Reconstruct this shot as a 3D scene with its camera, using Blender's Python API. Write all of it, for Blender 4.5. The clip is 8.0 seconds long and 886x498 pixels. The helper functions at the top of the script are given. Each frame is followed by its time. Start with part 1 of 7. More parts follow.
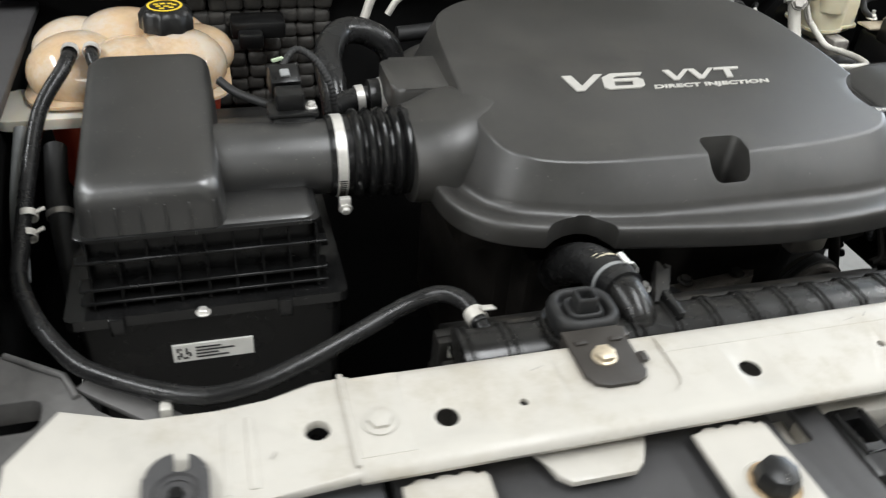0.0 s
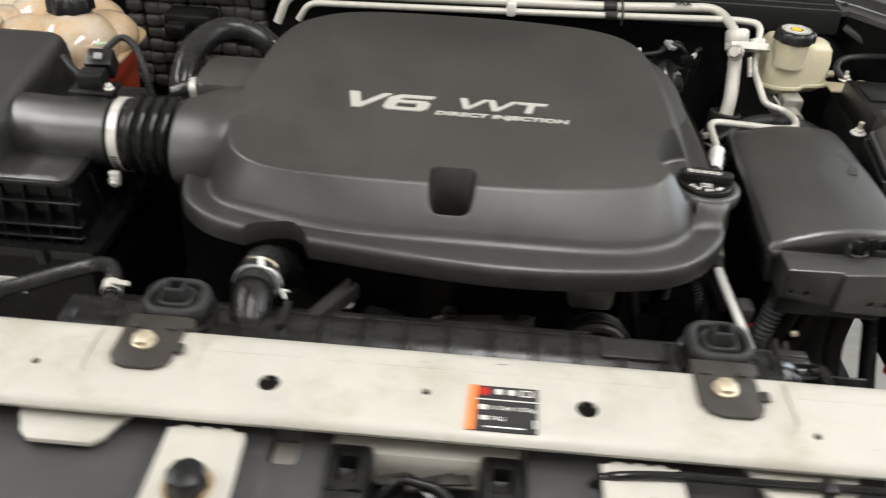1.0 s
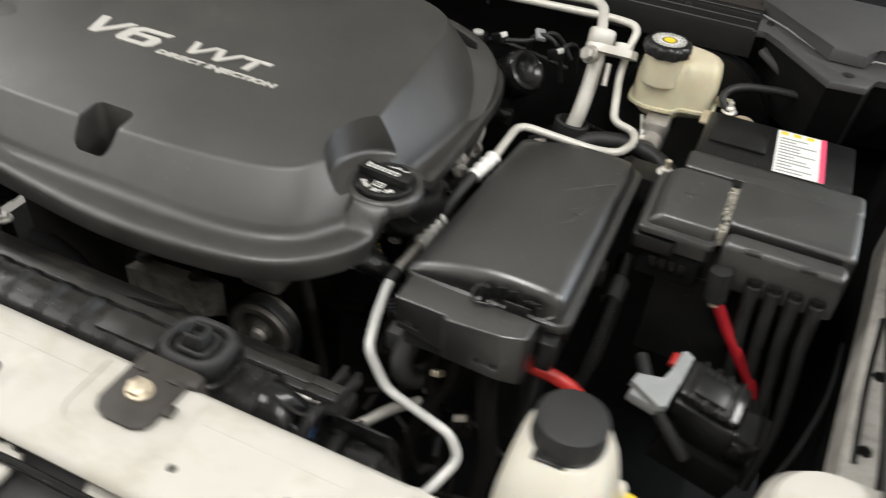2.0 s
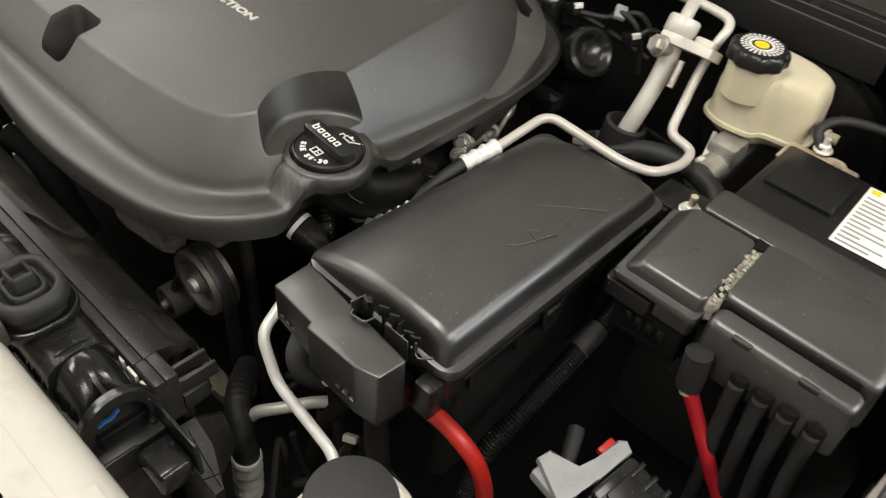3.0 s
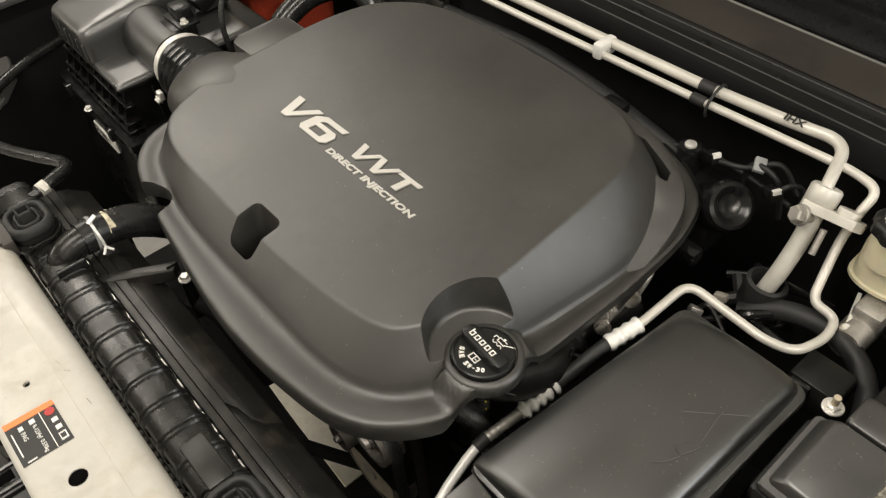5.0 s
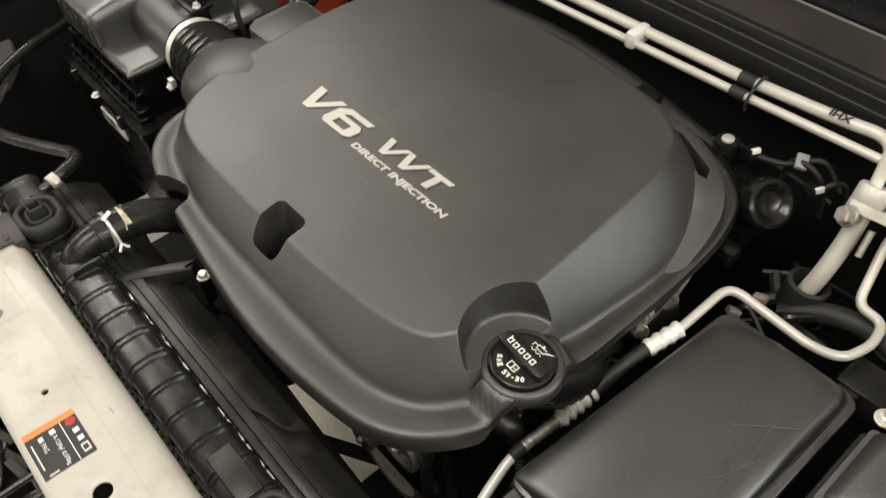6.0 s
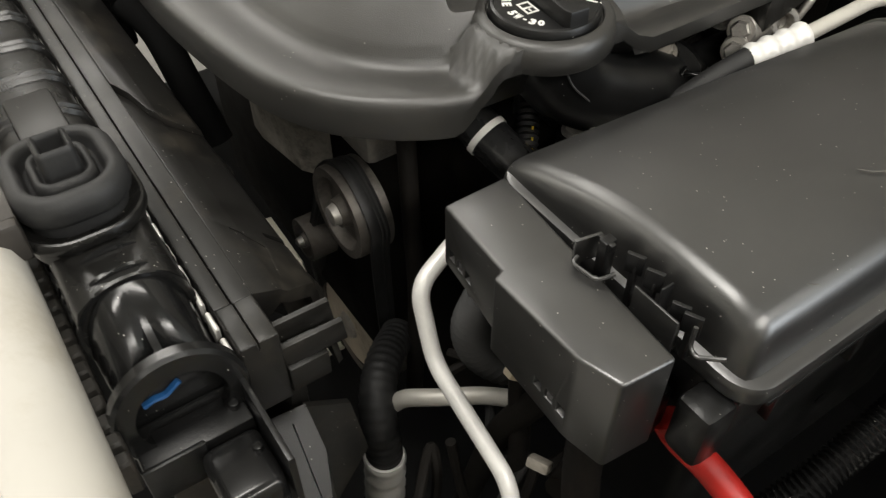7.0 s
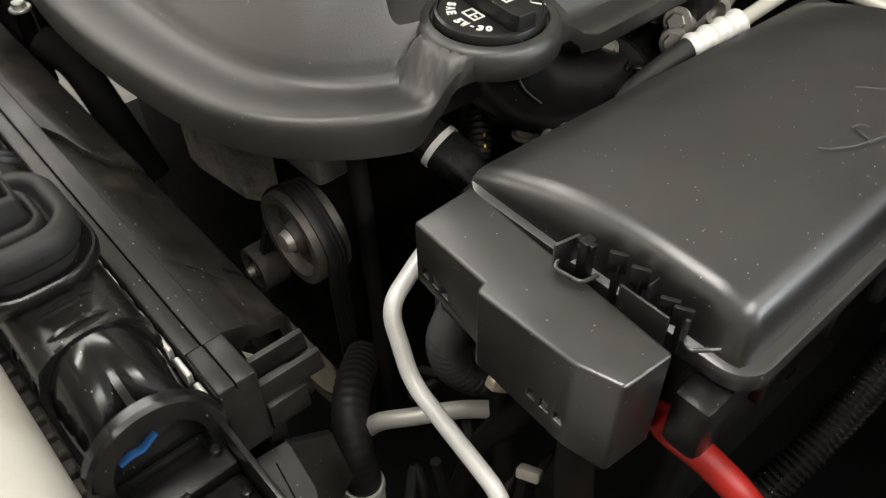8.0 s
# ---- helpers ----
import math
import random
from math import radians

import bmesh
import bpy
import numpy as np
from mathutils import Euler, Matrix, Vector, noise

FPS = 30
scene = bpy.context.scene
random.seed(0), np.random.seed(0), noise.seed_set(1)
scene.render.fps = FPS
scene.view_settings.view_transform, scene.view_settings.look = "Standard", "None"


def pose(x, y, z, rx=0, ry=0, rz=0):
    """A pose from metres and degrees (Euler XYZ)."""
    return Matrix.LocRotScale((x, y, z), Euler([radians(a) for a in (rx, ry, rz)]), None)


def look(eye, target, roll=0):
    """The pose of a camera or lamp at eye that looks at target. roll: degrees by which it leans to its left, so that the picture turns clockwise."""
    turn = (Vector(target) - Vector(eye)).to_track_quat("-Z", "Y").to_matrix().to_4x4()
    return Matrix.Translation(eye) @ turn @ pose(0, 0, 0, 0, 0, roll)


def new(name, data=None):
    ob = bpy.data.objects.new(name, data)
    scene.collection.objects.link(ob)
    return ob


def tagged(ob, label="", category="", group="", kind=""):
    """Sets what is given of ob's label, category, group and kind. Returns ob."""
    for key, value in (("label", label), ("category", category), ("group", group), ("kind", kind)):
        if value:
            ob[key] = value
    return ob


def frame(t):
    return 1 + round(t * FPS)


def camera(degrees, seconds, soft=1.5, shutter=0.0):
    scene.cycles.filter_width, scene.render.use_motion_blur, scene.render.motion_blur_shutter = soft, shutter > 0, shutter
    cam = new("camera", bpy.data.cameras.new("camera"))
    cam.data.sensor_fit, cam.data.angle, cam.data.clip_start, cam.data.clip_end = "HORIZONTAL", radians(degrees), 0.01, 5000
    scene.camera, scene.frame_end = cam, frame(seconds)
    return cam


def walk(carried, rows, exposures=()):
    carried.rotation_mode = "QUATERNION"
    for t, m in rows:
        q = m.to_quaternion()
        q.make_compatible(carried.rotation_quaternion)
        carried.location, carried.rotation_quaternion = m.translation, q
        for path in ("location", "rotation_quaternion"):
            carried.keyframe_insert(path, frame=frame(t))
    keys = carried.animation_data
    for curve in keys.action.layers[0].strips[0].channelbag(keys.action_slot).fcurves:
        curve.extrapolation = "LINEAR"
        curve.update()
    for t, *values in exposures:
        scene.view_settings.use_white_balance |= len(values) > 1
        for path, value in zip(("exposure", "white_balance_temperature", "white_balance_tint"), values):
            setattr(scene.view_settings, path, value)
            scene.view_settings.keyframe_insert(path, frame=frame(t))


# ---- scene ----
cam = camera(57.5, 8.0, soft=1.2, shutter=0.4)
PATH = [
    (0, (-0.614, -0.549, 1.490), (-0.114, 0.993, 0.318), 4.7),
    (0.3, (-0.453, -0.588, 1.499), (-0.127, 0.996, 0.323), 4.3),
    (0.5, (-0.319, -0.626, 1.523), (-0.144, 0.974, 0.337), 2.8),
    (1, (0.014, -0.642, 1.537), (-0.040, 0.976, 0.363), 3.4),
    (1.4, (0.301, -0.542, 1.542), (0.042, 1.034, 0.337), 3.7),
    (1.5, (0.359, -0.510, 1.544), (0.058, 1.047, 0.324), 4.5),
    (2, (0.673, -0.397, 1.544), (0.116, 1.039, 0.269), 5.3),
    (2.2, (0.779, -0.345, 1.548), (0.125, 1.031, 0.254), 5.3),
    (3.3, (0.830, -0.086, 1.485), (-0.156, 0.931, 0.074), 5.4),
    (3.5, (0.803, -0.087, 1.513), (-0.224, 0.878, 0.094), 4.4),
    (3.7, (0.793, -0.090, 1.576), (-0.259, 0.825, 0.141), 3.2),
    (3.9, (0.794, -0.085, 1.623), (-0.286, 0.805, 0.194), 2.0),
    (4, (0.796, -0.081, 1.639), (-0.306, 0.797, 0.220), 1.0),
    (4.5, (0.772, -0.057, 1.691), (-0.353, 0.786, 0.268), -2.4),
    (4.7, (0.757, -0.049, 1.710), (-0.367, 0.784, 0.282), -4.0),
    (5.8, (0.651, -0.053, 1.739), (-0.385, 0.771, 0.240), -4.8),
    (6, (0.656, -0.053, 1.724), (-0.398, 0.757, 0.229), -4.5),
    (6.2, (0.674, -0.043, 1.646), (-0.418, 0.754, 0.172), -5.0),
    (6.5, (0.670, -0.018, 1.450), (-0.415, 0.772, -0.033), -2.3),
    (6.8, (0.678, -0.017, 1.295), (-0.476, 0.751, -0.146), -2.4),
    (7, (0.671, -0.016, 1.26), (-0.478, 0.759, -0.182), -0.3),
    (7.5, (0.671, -0.007, 1.255), (-0.455, 0.819, -0.177), 1.2),
    (8, (0.651, -0.027, 1.254), (-0.414, 0.889, -0.169), -1.1),
]
EXPOSURES = [(0.0, 0.05, 5900, 10), (1.2, 0.02, 6200, 11), (2.2, 0.0, 6150, 11), (3.5, -0.06, 6750, 11), (4.5, -0.16, 6800, 11), (6.2, -0.15, 6700, 10), (6.9, 0.0, 6450, 10), (8.0, 0.0, 6450, 10)]
walk(cam, [(t, look(eye, target, roll)) for t, eye, target, roll in PATH], EXPOSURES)
# ---- body ----
# world, lamps
EXPOSURE = 0.0
world = bpy.data.worlds.new("world")
scene.world = world
world.use_nodes = True
world.node_tree.nodes["Background"].inputs[0].default_value = (0.9, 0.95, 1.0, 1)
world.node_tree.nodes["Background"].inputs[1].default_value = 0.05
scene.view_settings.exposure = EXPOSURE


def ceiling_lamp(x, y, sx, sy, watts, colour=(1.0, 0.96, 0.885), z=2.95):
    data = bpy.data.lights.new("ceiling_lamp", "AREA")
    data.shape, data.size, data.size_y, data.energy, data.color = "RECTANGLE", sx, sy, watts, colour
    ob = new("ceiling_lamp", data)
    ob.matrix_world = pose(x, y, z)
    return ob


# The strong front-left lamp stands in for an unseen daylight opening.
for lx, ly, power in ((-2.0, -0.7, 32.0), (0.2, -0.5, 36.0), (2.4, -0.7, 32.0), (-2.4, 0.7, 40.0), (2.4, 0.7, 52.0), (-4.6, -3.8, 105.0), (-1.4, -3.9, 16.0), (2.2, -3.9, 13.0)):
    ceiling_lamp(lx, ly, 0.3, 1.5, power)


def window_light(at, turn, wide, high, watts, colour):
    data = bpy.data.lights.new("window_light", "AREA")
    data.shape, data.size, data.size_y, data.energy, data.color = "RECTANGLE", wide, high, watts, colour
    ob = new("window_light", data)
    ob.matrix_world = pose(*at, *turn)
    return ob


# daylight in the side window
window_light((4.98, 3.1, 1.7), (90, 0, 90), 2.8, 1.6, 125.0, (0.92, 0.97, 1.0))


# materials
def mat(name, colour, rough=0.5, metal=0.0, vary=0.12, scale=40.0, bump=0.0, bump_scale=900.0, rough_vary=0.08,
        dirt=None, dirt_amount=0.0, dirt_scale=18.0, specks=0.0, coat=0.0, transmission=0.0, subsurface=0.0, spec=0.5, ior=1.45):
    m = bpy.data.materials.new(name)
    m.use_nodes = True
    nt = m.node_tree
    n, l = nt.nodes, nt.links
    b = n["Principled BSDF"]
    tc = n.new("ShaderNodeTexCoord")

    def tex(sc, detail=4.0, rough_=0.55):
        t = n.new("ShaderNodeTexNoise")
        t.inputs["Scale"].default_value, t.inputs["Detail"].default_value, t.inputs["Roughness"].default_value = sc, detail, rough_
        l.new(tc.outputs["Object"], t.inputs["Vector"])
        return t

    def ramp(src, a, c):
        r = n.new("ShaderNodeMapRange")
        r.interpolation_type = "SMOOTHSTEP"
        r.inputs["From Min"].default_value, r.inputs["From Max"].default_value = a, c
        l.new(src, r.inputs["Value"])
        return r.outputs["Result"]

    def mixed(fac, a, c, blend="MIX"):
        x = n.new("ShaderNodeMix")
        x.data_type, x.blend_type = "RGBA", blend
        if isinstance(fac, float):
            x.inputs[0].default_value = fac
        else:
            l.new(fac, x.inputs[0])
        for s, v in ((6, a), (7, c)):
            if isinstance(v, tuple):
                x.inputs[s].default_value = (*v, 1)
            else:
                l.new(v, x.inputs[s])
        return x.outputs[2]

    big, fine = tex(scale), tex(scale * 9, 3.0)
    dark = tuple(c * (1 - vary) for c in colour)
    light = tuple(min(1, c * (1 + vary)) for c in colour)
    col = mixed(ramp(big.outputs["Fac"], 0.3, 0.7), dark, light)
    col = mixed(ramp(fine.outputs["Fac"], 0.35, 0.65), col, mixed(0.5, col, light), "MIX")
    if dirt is not None:
        d = tex(dirt_scale, 8.0, 0.7)
        lo = 0.62 - 0.25 * dirt_amount
        f = n.new("ShaderNodeMath")
        f.operation = "MULTIPLY"
        f.inputs[1].default_value = min(1.0, dirt_amount)
        l.new(ramp(d.outputs["Fac"], lo, lo + 0.22), f.inputs[0])
        col = mixed(f.outputs[0], col, dirt)
    if specks > 0:
        v = n.new("ShaderNodeTexVoronoi")
        v.inputs["Scale"].default_value = 230.0
        l.new(tc.outputs["Object"], v.inputs["Vector"])
        gate = tex(70.0, 2.0)
        near = n.new("ShaderNodeMath")
        near.operation = "LESS_THAN"
        near.inputs[1].default_value = 0.085
        l.new(v.outputs["Distance"], near.inputs[0])
        allow = n.new("ShaderNodeMath")
        allow.operation = "GREATER_THAN"
        allow.inputs[1].default_value = 0.66 - 0.13 * specks
        l.new(gate.outputs["Fac"], allow.inputs[0])
        both = n.new("ShaderNodeMath")
        both.operation = "MULTIPLY"
        l.new(near.outputs[0], both.inputs[0]), l.new(allow.outputs[0], both.inputs[1])
        col = mixed(both.outputs[0], col, (0.45, 0.43, 0.39))
    l.new(col, b.inputs["Base Color"])
    rr = n.new("ShaderNodeMapRange")
    rr.inputs["To Min"].default_value, rr.inputs["To Max"].default_value = max(0.02, rough - rough_vary), min(1, rough + rough_vary)
    rr.interpolation_type = "SMOOTHSTEP"
    rr.inputs["From Min"].default_value, rr.inputs["From Max"].default_value = 0.2, 0.8
    l.new(big.outputs["Fac"], rr.inputs["Value"])
    l.new(rr.outputs["Result"], b.inputs["Roughness"])
    b.inputs["Metallic"].default_value = metal
    b.inputs["IOR"].default_value = ior
    b.inputs["Specular IOR Level"].default_value = spec
    b.inputs["Coat Weight"].default_value = coat
    b.inputs["Transmission Weight"].default_value = transmission
    if subsurface > 0:
        b.inputs["Subsurface Weight"].default_value = subsurface
        b.inputs["Subsurface Radius"].default_value = (0.03, 0.02, 0.01)
        b.inputs["Subsurface Scale"].default_value = 0.4
    if bump > 0:
        g = tex(bump_scale, 2.0)
        bp = n.new("ShaderNodeBump")
        bp.inputs["Strength"].default_value, bp.inputs["Distance"].default_value = bump, 0.0006
        l.new(g.outputs["Fac"], bp.inputs["Height"])
        l.new(bp.outputs["Normal"], b.inputs["Normal"])
    return m


COVER = mat("cover_plastic", (0.022, 0.0211, 0.0192), 0.4, vary=0.28, scale=7, bump=0.3, bump_scale=1500, rough_vary=0.06, spec=0.85, ior=1.55, dirt=(0.042, 0.039, 0.034), dirt_amount=0.5, dirt_scale=8, specks=0.35)
# Unseen liner's colour, set pale so that it brightens reflections on the cover.
REFLECTOR = mat("pale_reflector_liner", (0.72, 0.71, 0.67), 0.9, vary=0.1, scale=20, bump=0.5)
TANK = mat("dusty_tank_plastic", (0.0095, 0.0092, 0.0086), 0.27, vary=0.25, scale=25, bump=0.06, bump_scale=500, rough_vary=0.08, dirt=(0.036, 0.032, 0.027), dirt_amount=0.38, dirt_scale=24, specks=0.8)
LID = mat("lid_plastic", (0.012, 0.0117, 0.0111), 0.37, vary=0.14, scale=14, bump=0.1, bump_scale=1600, rough_vary=0.06, spec=1.0, ior=1.64, dirt=(0.05, 0.0475, 0.043), dirt_amount=0.25, dirt_scale=26, specks=1.0)
BLACK = mat("black_plastic", (0.006, 0.006, 0.006), 0.34, vary=0.2, scale=20, bump=0.15, dirt=(0.028, 0.026, 0.024), dirt_amount=0.25, dirt_scale=30, specks=0.35)
GLOSS = mat("glossy_black_plastic", (0.008, 0.008, 0.008), 0.2, vary=0.2, scale=30, rough_vary=0.08, dirt=(0.03, 0.028, 0.025), dirt_amount=0.28, dirt_scale=40, specks=0.7)
SHROUD = mat("shroud_plastic", (0.012, 0.0115, 0.0105), 0.38, vary=0.25, scale=16, bump=0.08, bump_scale=500, dirt=(0.055, 0.048, 0.038), dirt_amount=0.55, dirt_scale=14, specks=0.9)
FRAMEGREY = mat("worn_grey_bracket_plastic", (0.115, 0.112, 0.108), 0.5, vary=0.15, scale=9, bump=0.15, dirt=(0.05, 0.047, 0.043), dirt_amount=0.4)
GREYPL = mat("grey_panel_plastic", (0.056, 0.055, 0.056), 0.5, vary=0.1, scale=12, bump=0.2, dirt=(0.13, 0.12, 0.11), dirt_amount=0.25)
RUBBER = mat("rubber", (0.016, 0.016, 0.016), 0.55, vary=0.2, scale=35, bump=0.2, dirt=(0.045, 0.042, 0.038), dirt_amount=0.3, dirt_scale=35)
HOSE = mat("hose_rubber", (0.014, 0.014, 0.014), 0.26, vary=0.2, scale=30, bump=0.12, bump_scale=700, dirt=(0.04, 0.037, 0.034), dirt_amount=0.25)
WHITE = mat("white_body_paint", (0.47, 0.45, 0.405), 0.46, vary=0.05, scale=7, bump=0.05, bump_scale=120, dirt=(0.36, 0.325, 0.26), dirt_amount=0.62, dirt_scale=11, coat=0.08, rough_vary=0.14)
CREAM = mat("cream_bottle_plastic", (0.6, 0.55, 0.4), 0.35, vary=0.05, scale=16, dirt=(0.5, 0.42, 0.26), dirt_amount=0.25, subsurface=0.4)
MILK = mat("milky_bottle_plastic", (0.62, 0.59, 0.51), 0.4, vary=0.04, scale=14, dirt=(0.6, 0.55, 0.45), dirt_amount=0.2, subsurface=0.4)
AMBER = mat("amber_tank_plastic", (0.55, 0.4, 0.25), 0.16, vary=0.12, scale=14, subsurface=0.45, coat=0.5, dirt=(0.6, 0.54, 0.46), dirt_amount=0.8, dirt_scale=12)
COOLANT = mat("red_coolant_plastic", (0.4, 0.06, 0.03), 0.35, vary=0.15, scale=18, subsurface=0.4)
ALU = mat("white_aluminium_pipe", (0.56, 0.54, 0.49), 0.42, metal=0.25, vary=0.06, scale=30, dirt=(0.4, 0.37, 0.31), dirt_amount=0.22, dirt_scale=45)
CAST = mat("cast_aluminium", (0.42, 0.4, 0.37), 0.5, metal=0.8, vary=0.2, scale=45, bump=0.4, bump_scale=500, dirt=(0.08, 0.07, 0.06), dirt_amount=0.5, dirt_scale=35)
ZINC = mat("zinc_steel", (0.72, 0.7, 0.66), 0.36, metal=0.5, vary=0.1, scale=60, dirt=(0.25, 0.2, 0.15), dirt_amount=0.25, dirt_scale=60)
BRASS = mat("yellow_zinc_bolt", (0.6, 0.52, 0.39), 0.42, metal=0.6, vary=0.15, scale=60, dirt=(0.35, 0.24, 0.12), dirt_amount=0.4, dirt_scale=90)
BROWN = mat("dark_painted_steel", (0.034, 0.03, 0.026), 0.45, vary=0.2, scale=30, bump=0.1, dirt=(0.1, 0.085, 0.06), dirt_amount=0.3)
DARKMETAL = mat("dark_engine_metal", (0.025, 0.023, 0.02), 0.6, metal=0.2, vary=0.3, scale=30, bump=0.4, bump_scale=300, dirt=(0.06, 0.045, 0.032), dirt_amount=0.5)
# Near-black colour that stands in for the bay's deep shade.
SHADE_BLACK = mat("shade_black", (0.005, 0.005, 0.005), 0.85, vary=0.3, scale=20, bump=0.2, bump_scale=200, spec=0.2)
SILVER = mat("silver_print", (0.5, 0.485, 0.45), 0.45, metal=0.2, vary=0.04, scale=60)
PRINT = mat("white_print", (0.75, 0.74, 0.7), 0.5, vary=0.04, scale=60)
LABEL = mat("white_label", (0.74, 0.73, 0.69), 0.45, vary=0.04, scale=50)
INK = mat("black_ink", (0.02, 0.02, 0.02), 0.5, vary=0.1)
RED = mat("red_cable", (0.36, 0.016, 0.012), 0.38, vary=0.15, scale=25)
DARKRED = mat("dark_red_cable", (0.32, 0.012, 0.018), 0.4, vary=0.15, scale=25)
ORANGE = mat("orange_label", (0.85, 0.22, 0.06), 0.45, vary=0.06, scale=40)
PINK = mat("pink_label", (0.8, 0.08, 0.16), 0.45, vary=0.06, scale=40)
YELLOW = mat("yellow_plastic", (0.78, 0.56, 0.03), 0.45, vary=0.08, scale=40)
BLUE = mat("blue_paint_mark", (0.012, 0.075, 0.22), 0.45, vary=0.15, scale=60)
GREYCONN = mat("grey_connector_plastic", (0.26, 0.268, 0.268), 0.5, vary=0.1, scale=40)
GLASS = mat("windscreen_black_edge", (0.008, 0.008, 0.009), 0.16, spec=0.35, vary=0.1, rough_vary=0.02)
SHIELD = mat("quilted_heat_shield", (0.055, 0.052, 0.047), 0.6, metal=0.3, vary=0.3, scale=40, bump=0.8, bump_scale=120, dirt=(0.05, 0.045, 0.04), dirt_amount=0.5)
# Grime darkened for the shade that the crowded bay casts below the cover.
SHADED_GRIME = mat("shaded_grime", (0.008, 0.007, 0.006), 0.7, vary=0.35, scale=30, bump=0.4, bump_scale=300, spec=0.15, dirt=(0.02, 0.015, 0.011), dirt_amount=0.4)
COWL = mat("cowl_black_plastic", (0.006, 0.006, 0.006), 0.6, vary=0.25, scale=10, bump=0.2, spec=0.2, dirt=(0.018, 0.016, 0.014), dirt_amount=0.3)
TORN = mat("torn_scraped_fibre", (0.3, 0.28, 0.235), 0.8, vary=0.5, scale=90, bump=0.4, dirt=(0.05, 0.047, 0.042), dirt_amount=0.5)
SCRATCH = mat("scraped_plastic", (0.1, 0.096, 0.088), 0.6, vary=0.2, scale=60)
DIRTYCAST = mat("dirty_cast_aluminium", (0.24, 0.22, 0.19), 0.6, metal=0.3, vary=0.35, scale=35, bump=0.3, bump_scale=300, dirt=(0.02, 0.017, 0.014), dirt_amount=0.6, dirt_scale=30)
TAG = mat("torn_printed_paper", (0.5, 0.46, 0.34), 0.7, vary=0.5, scale=120, dirt=(0.25, 0.12, 0.08), dirt_amount=0.5, dirt_scale=200)
PULLEY = mat("worn_pulley_steel", (0.11, 0.1, 0.088), 0.5, metal=0.35, vary=0.35, scale=25, dirt=(0.03, 0.024, 0.018), dirt_amount=0.55, dirt_scale=25)
TANFACE = mat("tan_pulley_face", (0.4, 0.35, 0.28), 0.6, vary=0.2, scale=20, dirt=(0.06, 0.048, 0.036), dirt_amount=0.45, dirt_scale=18)
# Box plastic with the shade of the lid's overhang put into its colour.
SHADED_BOX = mat("shaded_box_plastic", (0.004, 0.004, 0.004), 0.3, vary=0.25, scale=25, bump=0.1, spec=0.3, dirt=(0.01, 0.0095, 0.009), dirt_amount=0.3)
PALEMETAL = mat("bright_crimped_aluminium", (0.8, 0.79, 0.76), 0.4, metal=0.2, vary=0.06, scale=40, dirt=(0.45, 0.42, 0.38), dirt_amount=0.2, dirt_scale=60)
DIRTYPAINT = mat("dirty_white_paint", (0.42, 0.4, 0.365), 0.5, vary=0.15, scale=14, dirt=(0.1, 0.09, 0.08), dirt_amount=0.6, dirt_scale=22)
# Pale cream with the brightness of lit floor put into the colour.
LIT_CREAM = mat("lit_cream", (0.85, 0.8, 0.68), 0.5, vary=0.08, scale=10, dirt=(0.4, 0.34, 0.24), dirt_amount=0.3)
CONCRETE = mat("garage_concrete", (0.3, 0.29, 0.27), 0.75, vary=0.15, scale=2, bump=0.3, bump_scale=80)
WALLPAINT = mat("garage_wall_paint", (0.7, 0.69, 0.65), 0.7, vary=0.05, scale=2)


# building blocks
def finish(bm, angle=38):
    bmesh.ops.remove_doubles(bm, verts=bm.verts, dist=1e-6)
    bmesh.ops.recalc_face_normals(bm, faces=bm.faces)
    me = bpy.data.meshes.new("mesh")
    bm.to_mesh(me)
    bm.free()
    me.shade_smooth()
    me.set_sharp_from_angle(angle=radians(angle))
    return me


def thing(name, at, label, category, group="", kind=""):
    ob = new(name)
    ob.empty_display_size = 0.02
    ob.location = at
    return tagged(ob, label, category, group, kind)


def part(name, bm, material, parent=None, label="", angle=38):
    """Links a bmesh, given in world metres, as one mesh object under a thing or a part."""
    ob = new(name, finish(bm, angle) if isinstance(bm, bmesh.types.BMesh) else bm)
    ob.data.name = name
    ob.data.materials.append(material)
    if parent is not None:
        ob.parent = parent
        ob.matrix_parent_inverse = world_of(parent).inverted()
    if label:
        ob["label"] = label
    return ob


def world_of(ob):
    m = Matrix.Translation(ob.location)
    if ob.parent is not None:
        m = world_of(ob.parent) @ ob.matrix_parent_inverse @ m
    return m


def single(name, bm, material, label, category, group="", kind="", angle=38):
    return tagged(part(name, bm, material, None, "", angle), label, category, group, kind)


def moved(bm, m):
    bmesh.ops.transform(bm, matrix=m, verts=bm.verts)
    return bm


def joined(*bms):
    out = bmesh.new()
    for b in bms:
        me = bpy.data.meshes.new("tmp")
        b.to_mesh(me)
        b.free()
        out.from_mesh(me)
        bpy.data.meshes.remove(me)
    return out


def box(x0, x1, y0, y1, z0, z1, bevel=0.004, seg=2, taper=(1, 1)):
    bm = bmesh.new()
    bmesh.ops.create_cube(bm, size=1)
    for v in bm.verts:
        k = taper if v.co.z > 0 else (1, 1)
        v.co = Vector(((x0 + x1) / 2 + v.co.x * (x1 - x0) * k[0], (y0 + y1) / 2 + v.co.y * (y1 - y0) * k[1], (z0 + z1) / 2 + v.co.z * (z1 - z0)))
    if bevel > 0:
        bmesh.ops.bevel(bm, geom=bm.edges[:], offset=bevel, segments=seg, profile=0.5, affect="EDGES", clamp_overlap=True)
    return bm


